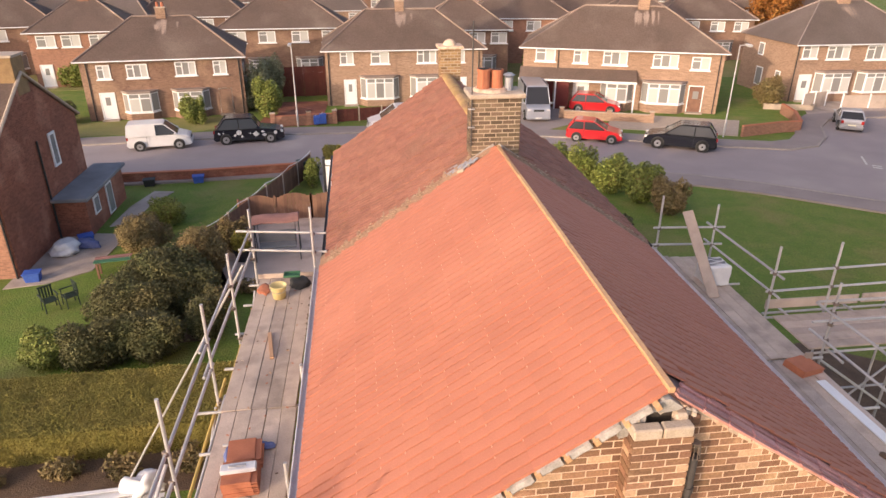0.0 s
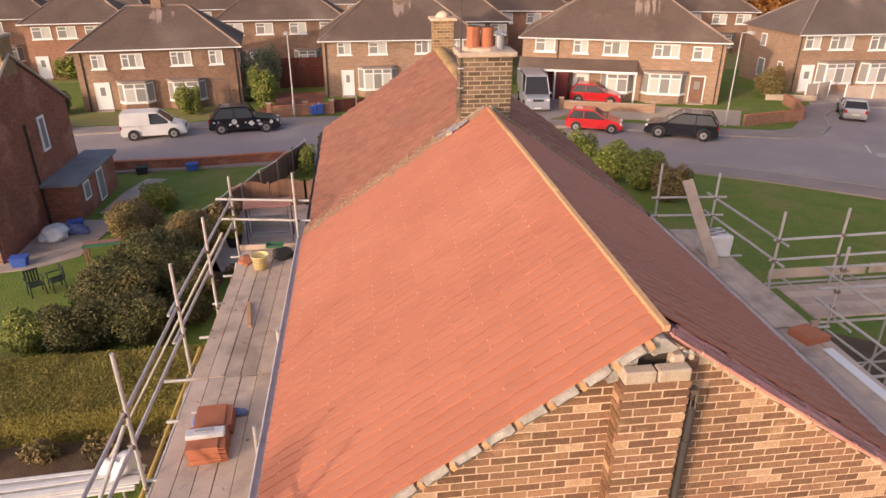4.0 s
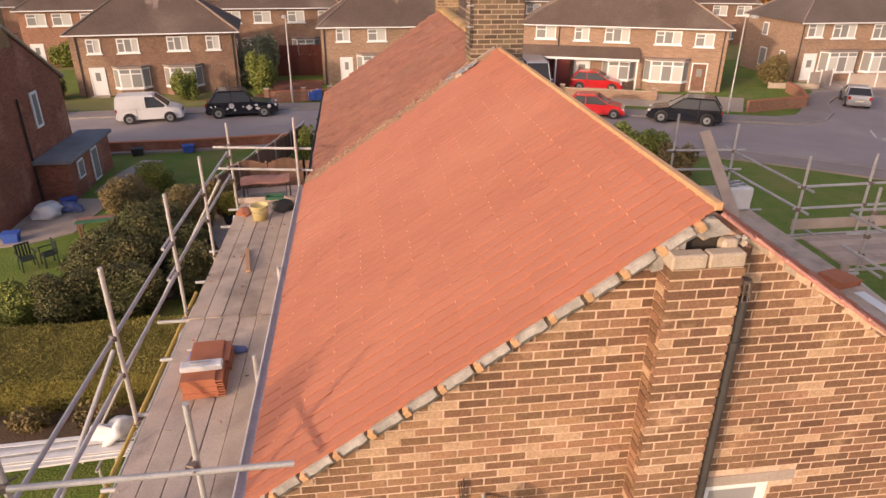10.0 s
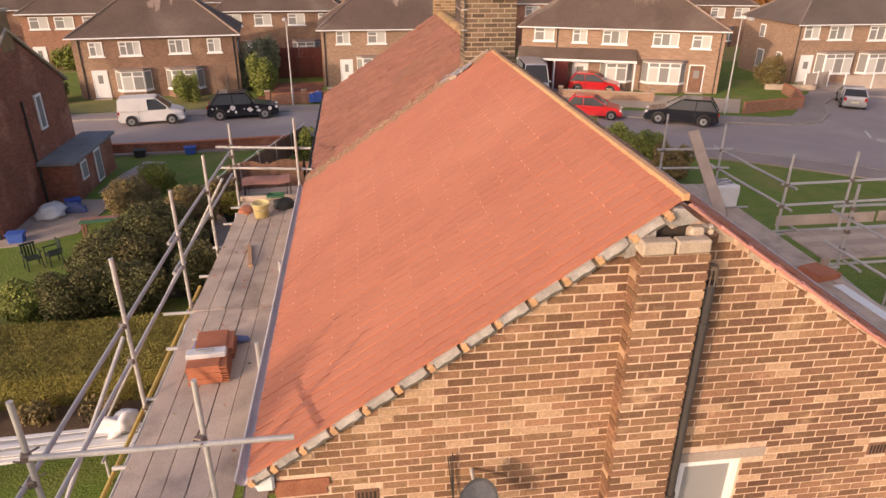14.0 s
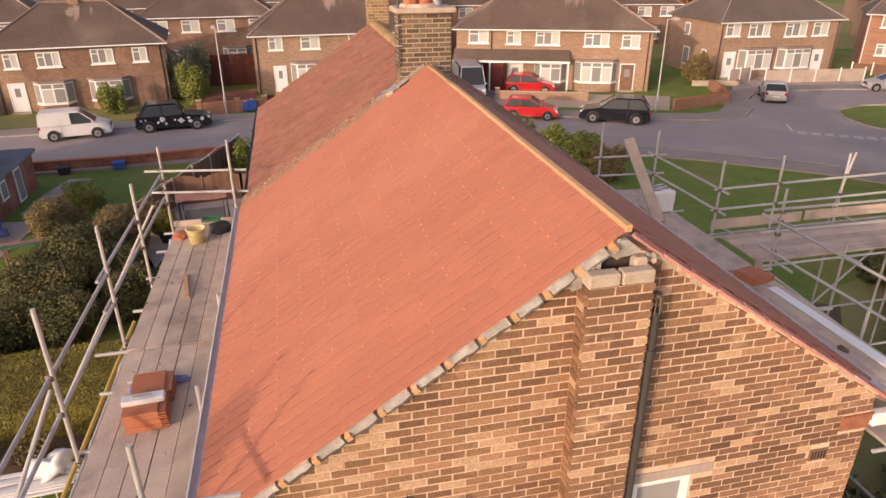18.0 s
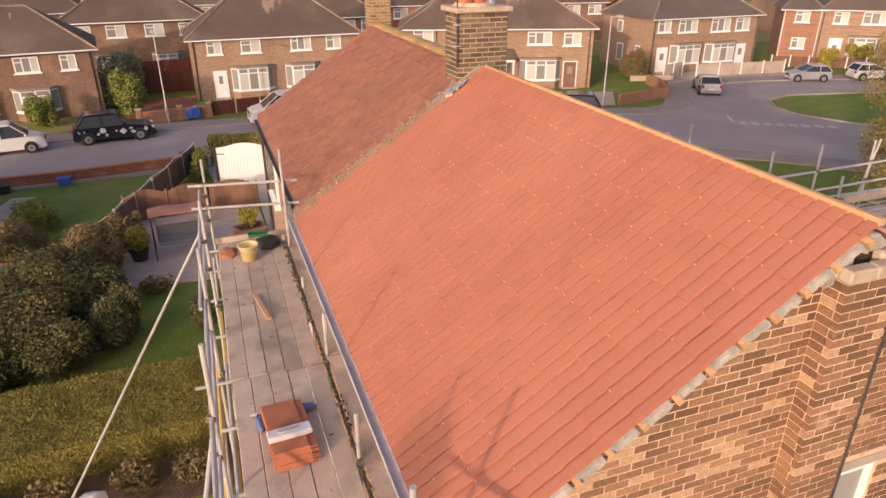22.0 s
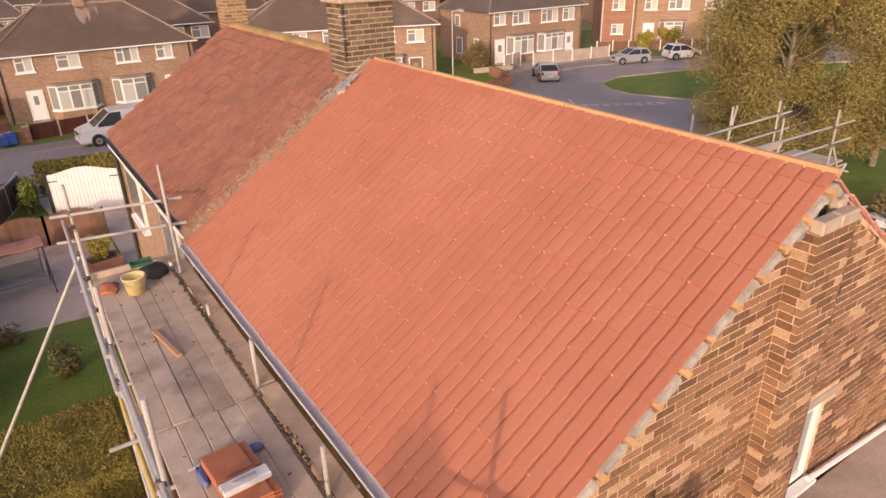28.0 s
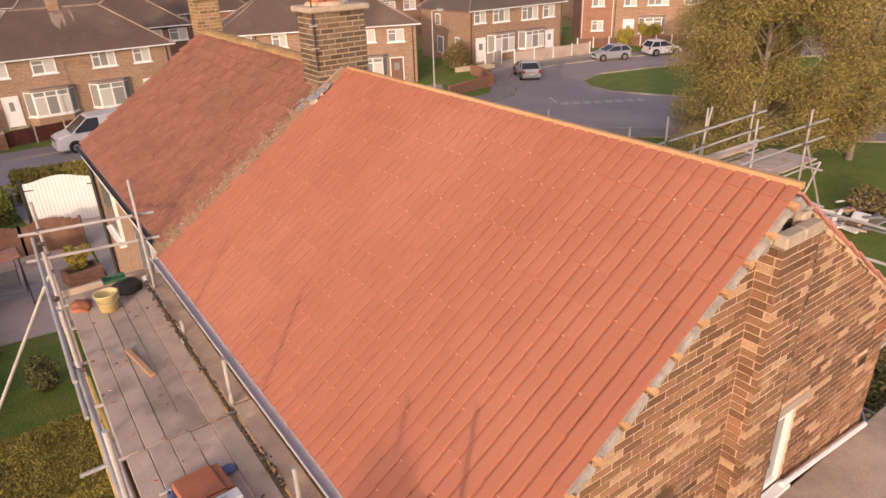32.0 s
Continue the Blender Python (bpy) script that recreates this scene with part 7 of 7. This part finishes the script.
hedge("clipped_hedge", -16.5, -5.0, 9.9, 12.6, 0.95, 210000, 0.025, M_HEDGE, "broad low clipped privet hedge with a flat olive top", 2, 0.02)
for k, (x, y, rx, ry, h, n_, m_) in enumerate(((-11.0, 16.8, 1.6, 1.3, 2.1, 9000, M_BUSH), (-9.3, 17.8, 1.4, 1.5, 2.2, 9000, M_BUSH), (-9.3, 20.6, 1.3, 1.6, 2.3, 9000, M_BUSH_LIGHT), (-10.8, 19.6, 1.3, 1.3, 1.9, 7000, M_BUSH), (-13.1, 15.3, 1.0, 0.7, 0.9, 3500, M_GREENBUSH),
                                             (-12.4, 23.4, 1.2, 1.4, 1.7, 6000, M_BUSH_LIGHT), (-12.9, 14.6, 1.0, 0.8, 1.3, 3500, M_GREENBUSH), (-11.4, 14.4, 1.2, 0.9, 1.7, 5000, M_BUSH), (-9.7, 14.8, 1.3, 1.0, 1.9, 6000, M_BUSH), (-8.2, 15.8, 0.9, 0.9, 1.8, 4000, M_BUSH), (-8.3, 22.8, 0.8, 0.7, 1.6, 3500, M_BUSH_LIGHT), (-12.0, 26.4, 1.0, 1.0, 1.5, 3000, M_GREENBUSH))):
    shrub("garden_shrub", x, y, rx, ry, h, int(n_ * 2.4), 0.050, m_, "dense dark evergreen shrub in the garden bed" if m_ is M_BUSH else "brownish autumn shrub in the garden bed", 50 + k)
shrub("rose_bush", -8.1, 16.2, 0.7, 0.6, 1.5, 900, 0.07, M_ORANGE_LEAF, "thin shrub with reddish autumn leaves", 70, core=False)
shrub("small_lawn_shrub", -5.75, 16.0, 0.5, 0.5, 1.1, 1100, 0.05, M_BUSH, "small thin shrub on the lawn", 71, core=False)
shrub("small_lawn_shrub", -7.2, 18.9, 0.7, 0.4, 0.6, 700, 0.06, M_BUSH_LIGHT, "low ragged shrub at the patio edge", 72, core=False)
shrub("yellow_shrub", -7.9, 21.9, 0.55, 0.55, 1.1, 1500, 0.06, M_YELLOW_LEAF, "yellow-green shrub in a dark pot", 73, base=0.40, core=False)
shrub("yellow_shrub", -3.8, 22.6, 0.45, 0.35, 0.9, 1400, 0.05, M_YELLOW_LEAF, "bright yellow shrub in the brick planter", 74, base=0.45, core=False)
for k, (x, y) in enumerate(((-6.2, 9.2), (-7.3, 9.3), (-9.0, 9.2), (-10.6, 9.4), (-12.4, 9.2), (-14.0, 9.4))):
    shrub("border_plant", x, y, 0.55, 0.4, 0.7, 900, 0.06, M_BUSH_LIGHT, "straggly brown border plant below the hedge", 80 + k, core=False)
hedge("gate_hedge", -4.8, -0.8, 33.2, 34.0, 1.5, 7000, 0.08, M_HEDGE, "small green hedge behind the white gate", 5, -0.1)
shrub("fence_shrub", -5.4, 30.9, 0.5, 0.6, 1.9, 2200, 0.07, M_GREENBUSH, "green shrub between fence and white gate", 90)
for k, (x, y, rx, ry, h) in enumerate(((8.4, 30.9, 1.2, 1.0, 2.2), (9.6, 29.6, 1.2, 1.1, 2.3), (10.8, 28.2, 1.2, 1.1, 2.3), (11.9, 26.6, 1.2, 1.1, 2.2), (12.6, 24.9, 1.1, 1.0, 1.9), (7.2, 31.8, 1.0, 0.9, 2.0))):
    shrub("boundary_bush", x, y, rx, ry, h, 5500, 0.085, M_GREENBUSH if k < 4 else M_BUSH_LIGHT, "sunlit green boundary bush beside the lawn", 100 + k)
for k, (x, y) in enumerate(((9.0, 22.5), (8.3, 19.5), (8.8, 16.5), (9.4, 13.5), (7.6, 24.6))):
    shrub("lawn_edge_bush", x, y, 0.8, 1.2, 1.2, 2600, 0.08, M_BUSH, "low dark bush along the lawn edge", 110 + k)
for k, (x, y, h) in enumerate(((-10.6, 50.6, 3.6), (-9.6, 47.6, 3.2), (-9.9, 53.4, 4.2))):
    shrub("conifer", x, y, 1.25, 1.3, h, 6000, 0.10, M_CONIFER if k != 1 else M_GREENBUSH, "rounded grey-green conifer beside a drive" if k != 1 else "yellow-green rounded shrub beside a drive", 120 + k)
shrub("round_front_shrub", -15.0, 46.4, 1.0, 1.0, 2.1, 4500, 0.09, M_GREENBUSH, "round clipped green shrub in a front garden", 130)
shrub("brown_front_shrub", 31.4, 46.8, 1.4, 1.3, 2.7, 5000, 0.10, M_BUSH_LIGHT, "brown rounded shrub beside the corner house", 131)
shrub("yellow_front_shrub", 55.8, 45.0, 1.3, 1.2, 1.9, 4000, 0.10, M_YELLOW_LEAF, "yellow-green shrub before a house", 132)
shrub("dark_side_hedge", -24.6, 47.4, 1.2, 1.8, 1.7, 4000, 0.10, M_BUSH, "dark hedge beside a house", 133)
for k, (x, y) in enumerate(((24, 8), (20, 3), (16, 0.5), (13, 4), (17, 8.5), (12, -2), (9, -4))):
    shrub("waste_ground_scrub", x, y, 1.6, 1.4, 0.8, 1800, 0.09, M_BUSH_LIGHT, "low brown scrub on rough ground", 140 + k, core=False)
for k, (x, y) in enumerate(((6.6, 1.2), (6.0, -1.0), (7.6, 3.0), (8.8, 0.8), (10.6, 2.6), (7.4, -2.6))):
    shrub("garden_scrub", x, y, 1.1, 1.1, 1.3, 3000, 0.08, M_BUSH_LIGHT if k % 2 else M_BUSH, "tangled brown scrub below the scaffold", 150 + k)
sheet("rough_ground", [(4.6, -8), (13, -8), (15, 5), (14, 9.6), (6, 9.8), (3.2, 6)], G0 + 0.03, M_SOIL, label="brown leaf litter below the scaffold", category="ground", kind="structure")


def tree(name, x, y, h, r, n_, size, material, bark, label, seed, trunk_h=0.35, clumps=34, squash=1.0):
    t = empty(name, label=label, category="tree", group=name.replace("_", " ") + " group")
    g = random.Random(seed)
    bm = bm_tube((x, y, G0 - 0.1), (x + 0.1, y, G0 + h * 0.55), r * 0.045, 10, r * 0.028)
    bm_tube((x + 0.1, y, G0 + h * 0.54), (x - 0.1, y + 0.1, G0 + h * 0.93), r * 0.028, 8, r * 0.008, bm=bm)
    part("trunk", bm, bark, t)
    blobs = []
    for i in range(clumps):
        a, f = math.tau * g.random(), g.random()
        z = trunk_h + (0.97 - trunk_h) * f
        k = math.sqrt(max(1 - ((f - 0.42) / 0.62) ** 2, 0.02)) * g.uniform(0.35, 0.95)
        c = Vector((x + r * k * math.cos(a), y + r * k * math.sin(a) * squash, G0 + h * z))
        s = r * g.uniform(0.16, 0.34)
        blobs.append((*c, s, s, s * g.uniform(0.7, 1.3)))
        if i % 4 == 0:
            bm = bm_tube((x + 0.05, y, G0 + h * max(z - 0.22, 0.2)), c, r * 0.012, 5, r * 0.003)
            part("limb", bm, bark, t)
    leaves("crown", blobs, n_, size, material, t, seed, shell=0.25)
    return t


# unseen tall narrow cypress, added behind so that its tip shades the eaves
cy = empty("unseen_cypress", label="unseen narrow dark green cypress, added to shade the eaves", category="tree")
part("trunk", bm_tube((-16.66, -10.4, G0 - 0.1), (-16.66, -10.4, 8.4), 0.16, 10, 0.02), M_BARK, cy)
CROWN = [(-16.66 + 0.10 * math.sin(k * 2.1), -10.4 + 0.10 * math.cos(k * 1.7), 8.52 - 0.42 * k, 0.40 + 0.10 * min(k, 9), 0.40 + 0.10 * min(k, 9), 0.42) for k in range(21)]
leaves("crown", CROWN[5:], 30000, 0.085, M_CONIFER, cy, 260, shell=0.1)
leaves("crown_tip", CROWN[:6], 15000, 0.07, M_CONIFER, cy, 261, shell=0.1)
tree("birch_tree", 25.4, 14.6, 10.6, 4.4, 190000, 0.052, M_BIRCH, M_BIRCHBARK, "large autumn birch with thin olive and gold leaves", 200, 0.14, 95)
tree("birch_tree", 30.2, 12.0, 10.0, 4.0, 60000, 0.056, M_BIRCH, M_BIRCHBARK, "autumn birch with gold leaves behind another", 201, 0.2, 40)
tree("autumn_tree", 47.5, 74, 8, 4.2, 9000, 0.2, M_ORANGE_LEAF, M_BARK, "orange autumn tree behind the houses", 202)
tree("autumn_tree", 53, 82, 8, 4.4, 8000, 0.22, M_BUSH_LIGHT, M_BARK, "brown autumn tree behind the houses", 203)
rg = random.Random(300)
for k in range(16):
    x, y = rg.uniform(-90, 100), rg.uniform(85, 180)
    tree("far_tree", x, y, rg.uniform(6, 9), rg.uniform(3, 4.5), 2600, 0.33, rg.choice((M_BUSH, M_BUSH_LIGHT, M_CONIFER, M_GREENBUSH)), M_BARK, "tree among the far houses", 310 + k, clumps=16)
for k, (x, y) in enumerate(((-34, 60), (-29, 62), (-3, 66), (6, 62), (16, 64), (28, 60), (30, 66), (-20, 60.5))):
    shrub("back_garden_bush", x, y, 1.8, 1.5, 2.2, 2600, 0.14, (M_BUSH, M_GREENBUSH, M_BUSH_LIGHT)[k % 3], "bush in a back garden", 340 + k)
shrub("yellow_front_shrub", 51.2, 44.6, 1.0, 0.9, 1.9, 2600, 0.09, M_YELLOW_LEAF, "yellow-green shrub in a front garden", 400)
for k, (x, y, rx, h) in enumerate(((8.6, 2.9, 1.0, 0.9), (10.2, 3.9, 1.1, 1.1), (12.4, 6.6, 1.3, 1.3), (14.6, 8.2, 1.3, 1.2), (16.4, 10.2, 1.4, 1.3), (17.4, 12.4, 1.4, 1.4), (12.0, 3.4, 1.1, 0.8), (14.5, 5.4, 1.2, 0.9))):
    shrub("bramble_patch", x, y, rx, rx * 0.9, h, 5200, 0.06, (M_BUSH_LIGHT, M_BUSH)[k % 2], "ragged brown bramble growing beside the scaffold", 420 + k)
sheet("rough_ground", [(5.6, -1.5), (13.5, 2.0), (18.5, 8.5), (19.0, 13.5), (15.5, 12.5), (11.5, 7.6), (5.6, 4.2)], G0 + 0.045, M_GRASS2, label="rough brownish grass under the side scaffold", category="grass", kind="structure")

# ---------------------------------------------------------------- bricks of the gable and tiles of the new roof
COURSE, PITCH = 0.0835, 0.235
CUBE_F = [(0, 1, 3, 2), (2, 3, 7, 6), (6, 7, 5, 4), (4, 5, 1, 0), (2, 6, 4, 0), (7, 3, 1, 5)]


def brick_verts(x0, x1, y0, y1, z0, z1):
    return [(x, y, z) for x in (x0, x1) for y in (y0, y1) for z in (z0, z1)]


rng = random.Random(12)
me_brick = mesh_of("brick", brick_verts(-0.5, 0.5, -0.5, 0.5, -0.5, 0.5), CUBE_F, M_BRICK)
HOLES = [(BX0 - 0.004, BX1 + 0.004, -9, 7.175), (-0.42, 0.36, 7.172, 7.6), (WX0 - 0.004, WX1 + 0.004, WZ0 - 0.055, WZ1 + 0.004), (WX0 - 0.125, WX1 + 0.225, WZ1 + 0.005, WZ1 + 0.125),
         (-2.675, -2.445, 4.69, 4.86), (2.435, 2.665, 4.69, 4.86), (-WL - 0.1, -2.875, 4.845, 5.045), (2.715, 3.2, 5.03, 5.21)]
vv, ff, count = [], [], 0
for c in range(-39, 66):
    z0 = 2.0 + c * COURSE
    z1 = z0 + COURSE - 0.0172
    x = -WL - (PITCH / 2 if c % 2 else 0)
    while x < 3.055:
        a, b_ = max(x, -WL), min(x + PITCH - 0.0172, 3.055)
        x += PITCH
        spans = [(a, b_)]
        for h0, h1, g0, g1 in HOLES:
            if z1 > g0 and z0 < g1:
                spans = [q for s, e in spans for q in ((s, min(e, h0)), (max(s, h1), e)) if q[1] - q[0] > 0.03]
        for s, e in spans:
            lim = (ZR - 0.155 - z1) / SL
            s, e = max(s, -lim), min(e, (ZR - 0.060 - z1) / SL)
            if e - s < 0.03:
                continue
            y0 = 0.0525 + rng.uniform(-0.0025, 0.0025)
            zz = rng.uniform(-0.0015, 0.0015)
            if count < 300 and -1.75 < (s + e) / 2 < 2.2 and z0 > 5.25 and rng.random() < 0.97:
                ob = hang(new("brick", me_brick), gable)
                ob.matrix_local = Matrix.LocRotScale(((s + e) / 2, y0 + 0.02, (z0 + z1) / 2 + zz), Euler((0, rng.uniform(-0.006, 0.006), rng.uniform(-0.01, 0.01))), Vector((e - s, 0.04, z1 - z0)))
                count += 1
            else:
                k = len(vv)
                vv += brick_verts(s, e, y0, 0.09, z0 + zz, z1 + zz)
                ff += [tuple(k + i for i in f) for f in CUBE_F]
tagged(hang(new("brick_rest", mesh_of("brick_rest", vv, ff, M_BRICK_REST)), gable), label="bricks in stretcher bond", kind="stuff")
# breast: stretchers on its face, headers wrapping its sides
core = bpy.data.objects["breast_core"]
for c in range(-39, 63):
    z0 = 2.0 + c * COURSE
    z1 = z0 + COURSE - 0.0172
    if z1 > 7.175:
        break
    cuts = (BX0, BX0 + 0.225, BX0 + 0.455, BX1) if c % 2 else (BX0, BX0 + 0.105, BX0 + 0.335, BX1)
    for n_, (a, b_) in enumerate(zip(cuts, cuts[1:])):
        a, b_ = (a - 0.016 if n_ == 0 else a), (b_ + 0.016 if n_ == 2 else b_)
        y0 = BY + 0.001 + rng.uniform(-0.004, 0.004)
        ob = hang(new("brick", me_brick), core)
        ob.matrix_local = Matrix.LocRotScale(((a + b_) / 2, y0 + 0.025, (z0 + z1) / 2), None, Vector((b_ - a - 0.0172, 0.05, z1 - z0)))
    for sx, e in ((BX0, -1), (BX1, 1)):
        q0 = BY + 0.058 + (0.0 if c % 2 else 0.012)
        ob = hang(new("brick", me_brick), core)
        ob.matrix_local = Matrix.LocRotScale((sx + e * -0.019, (q0 + 0.045) / 2, (z0 + z1) / 2), None, Vector((0.05, 0.045 - q0, z1 - z0)))

GAP, RISE = 0.001, 0.0225
tv, tf = tile_shape(TW - GAP, 0.385, 2, RISE, 0.014, 0.011)
me_tile = mesh_of("tile", tv, tf, M_TILE)


def nibbed(at):
    """A tile whose moulded corner nibs are chipped pale."""
    vs, fs = list(tv), list(tf)
    for x0 in at:
        k = len(vs)
        vs += [(x, y, z) for x in (x0 + 0.003, x0 + 0.030) for y in (-0.003, 0.006) for z in (0.006, 0.0395)]
        fs += [tuple(k + i for i in f) for f in CUBE_F]
    me = mesh_of("tile", vs, fs, M_TILE)
    me.materials.append(M_NIB)
    for p in list(me.polygons)[len(tf):]:
        p.material_index = 1
    return me


me_nibs = [nibbed((0.0, TW / 2)), nibbed((0.0,)), nibbed((TW / 2,)), me_tile, nibbed((0.0,))]
me_tile_edge = mesh_of("tile_edge", tv, tf[:-2] + tf[-1:], M_TILE)
tv0, tf0 = tile_shape(TW - GAP, 0.16, 2, RISE, 0.014, 0.011)
me_tile_top = mesh_of("tile_top", tv0, tf0, M_TILE)
me_verge = mesh_of("verge_tile", *tile_shape(TW - GAP, 0.385, 2, RISE, 0.014, 0.011, 0.79), M_TILE)
me_verge_top = mesh_of("verge_tile_top", *tile_shape(TW - GAP, 0.16, 2, RISE, 0.014, 0.011, 0.79), M_TILE)
for s, nm in ((-1, "deck_left"), (1, "deck_right")):
    deck = bpy.data.objects[nm]
    vv, ff = [], []
    for c in range(14 if s < 0 else 13):
        for j in range(0 if s < 0 else 1, 25 if s < 0 else 24):
            y0 = (Y_TILE if s < 0 else 0.10) + j * TW
            m = slope_matrix(s, y0 if s > 0 else y0 + TW, DOWNS[c] + rng.uniform(-0.004, 0.004)) @ Matrix.Rotation(rng.uniform(-0.005, 0.005), 4, "Z") @ Matrix.Rotation(rng.uniform(-0.012, 0.012), 4, "Y") @ Matrix.Translation((0, 0, -0.014 + rng.uniform(-0.002, 0.004)))
            if s > 0 and j == 1:
                m = m @ Matrix.Rotation(rng.uniform(-0.03, -0.01), 4, "X") @ Matrix.Translation((rng.uniform(-0.05, 0.03), 0, 0))
            if j < 21:
                if j == 0:
                    me = me_verge if c else me_verge_top
                else:
                    me = (rng.choice(me_nibs) if s < 0 else me_tile_edge if j == 1 else me_tile) if c else me_tile_top
                ob = hang(new("tile", me), deck)
                ob.matrix_local = m
            else:
                k = len(vv)
                vv += [m @ Vector(v) for v in (tv if c else tv0)]
                ff += [tuple(k + i for i in f) for f in (tf if c else tf0)]
    tagged(hang(new("tile_rest", mesh_of("tile_rest", vv, ff, M_TILE_REST)), deck), label="last columns of new tiles", kind="stuff")
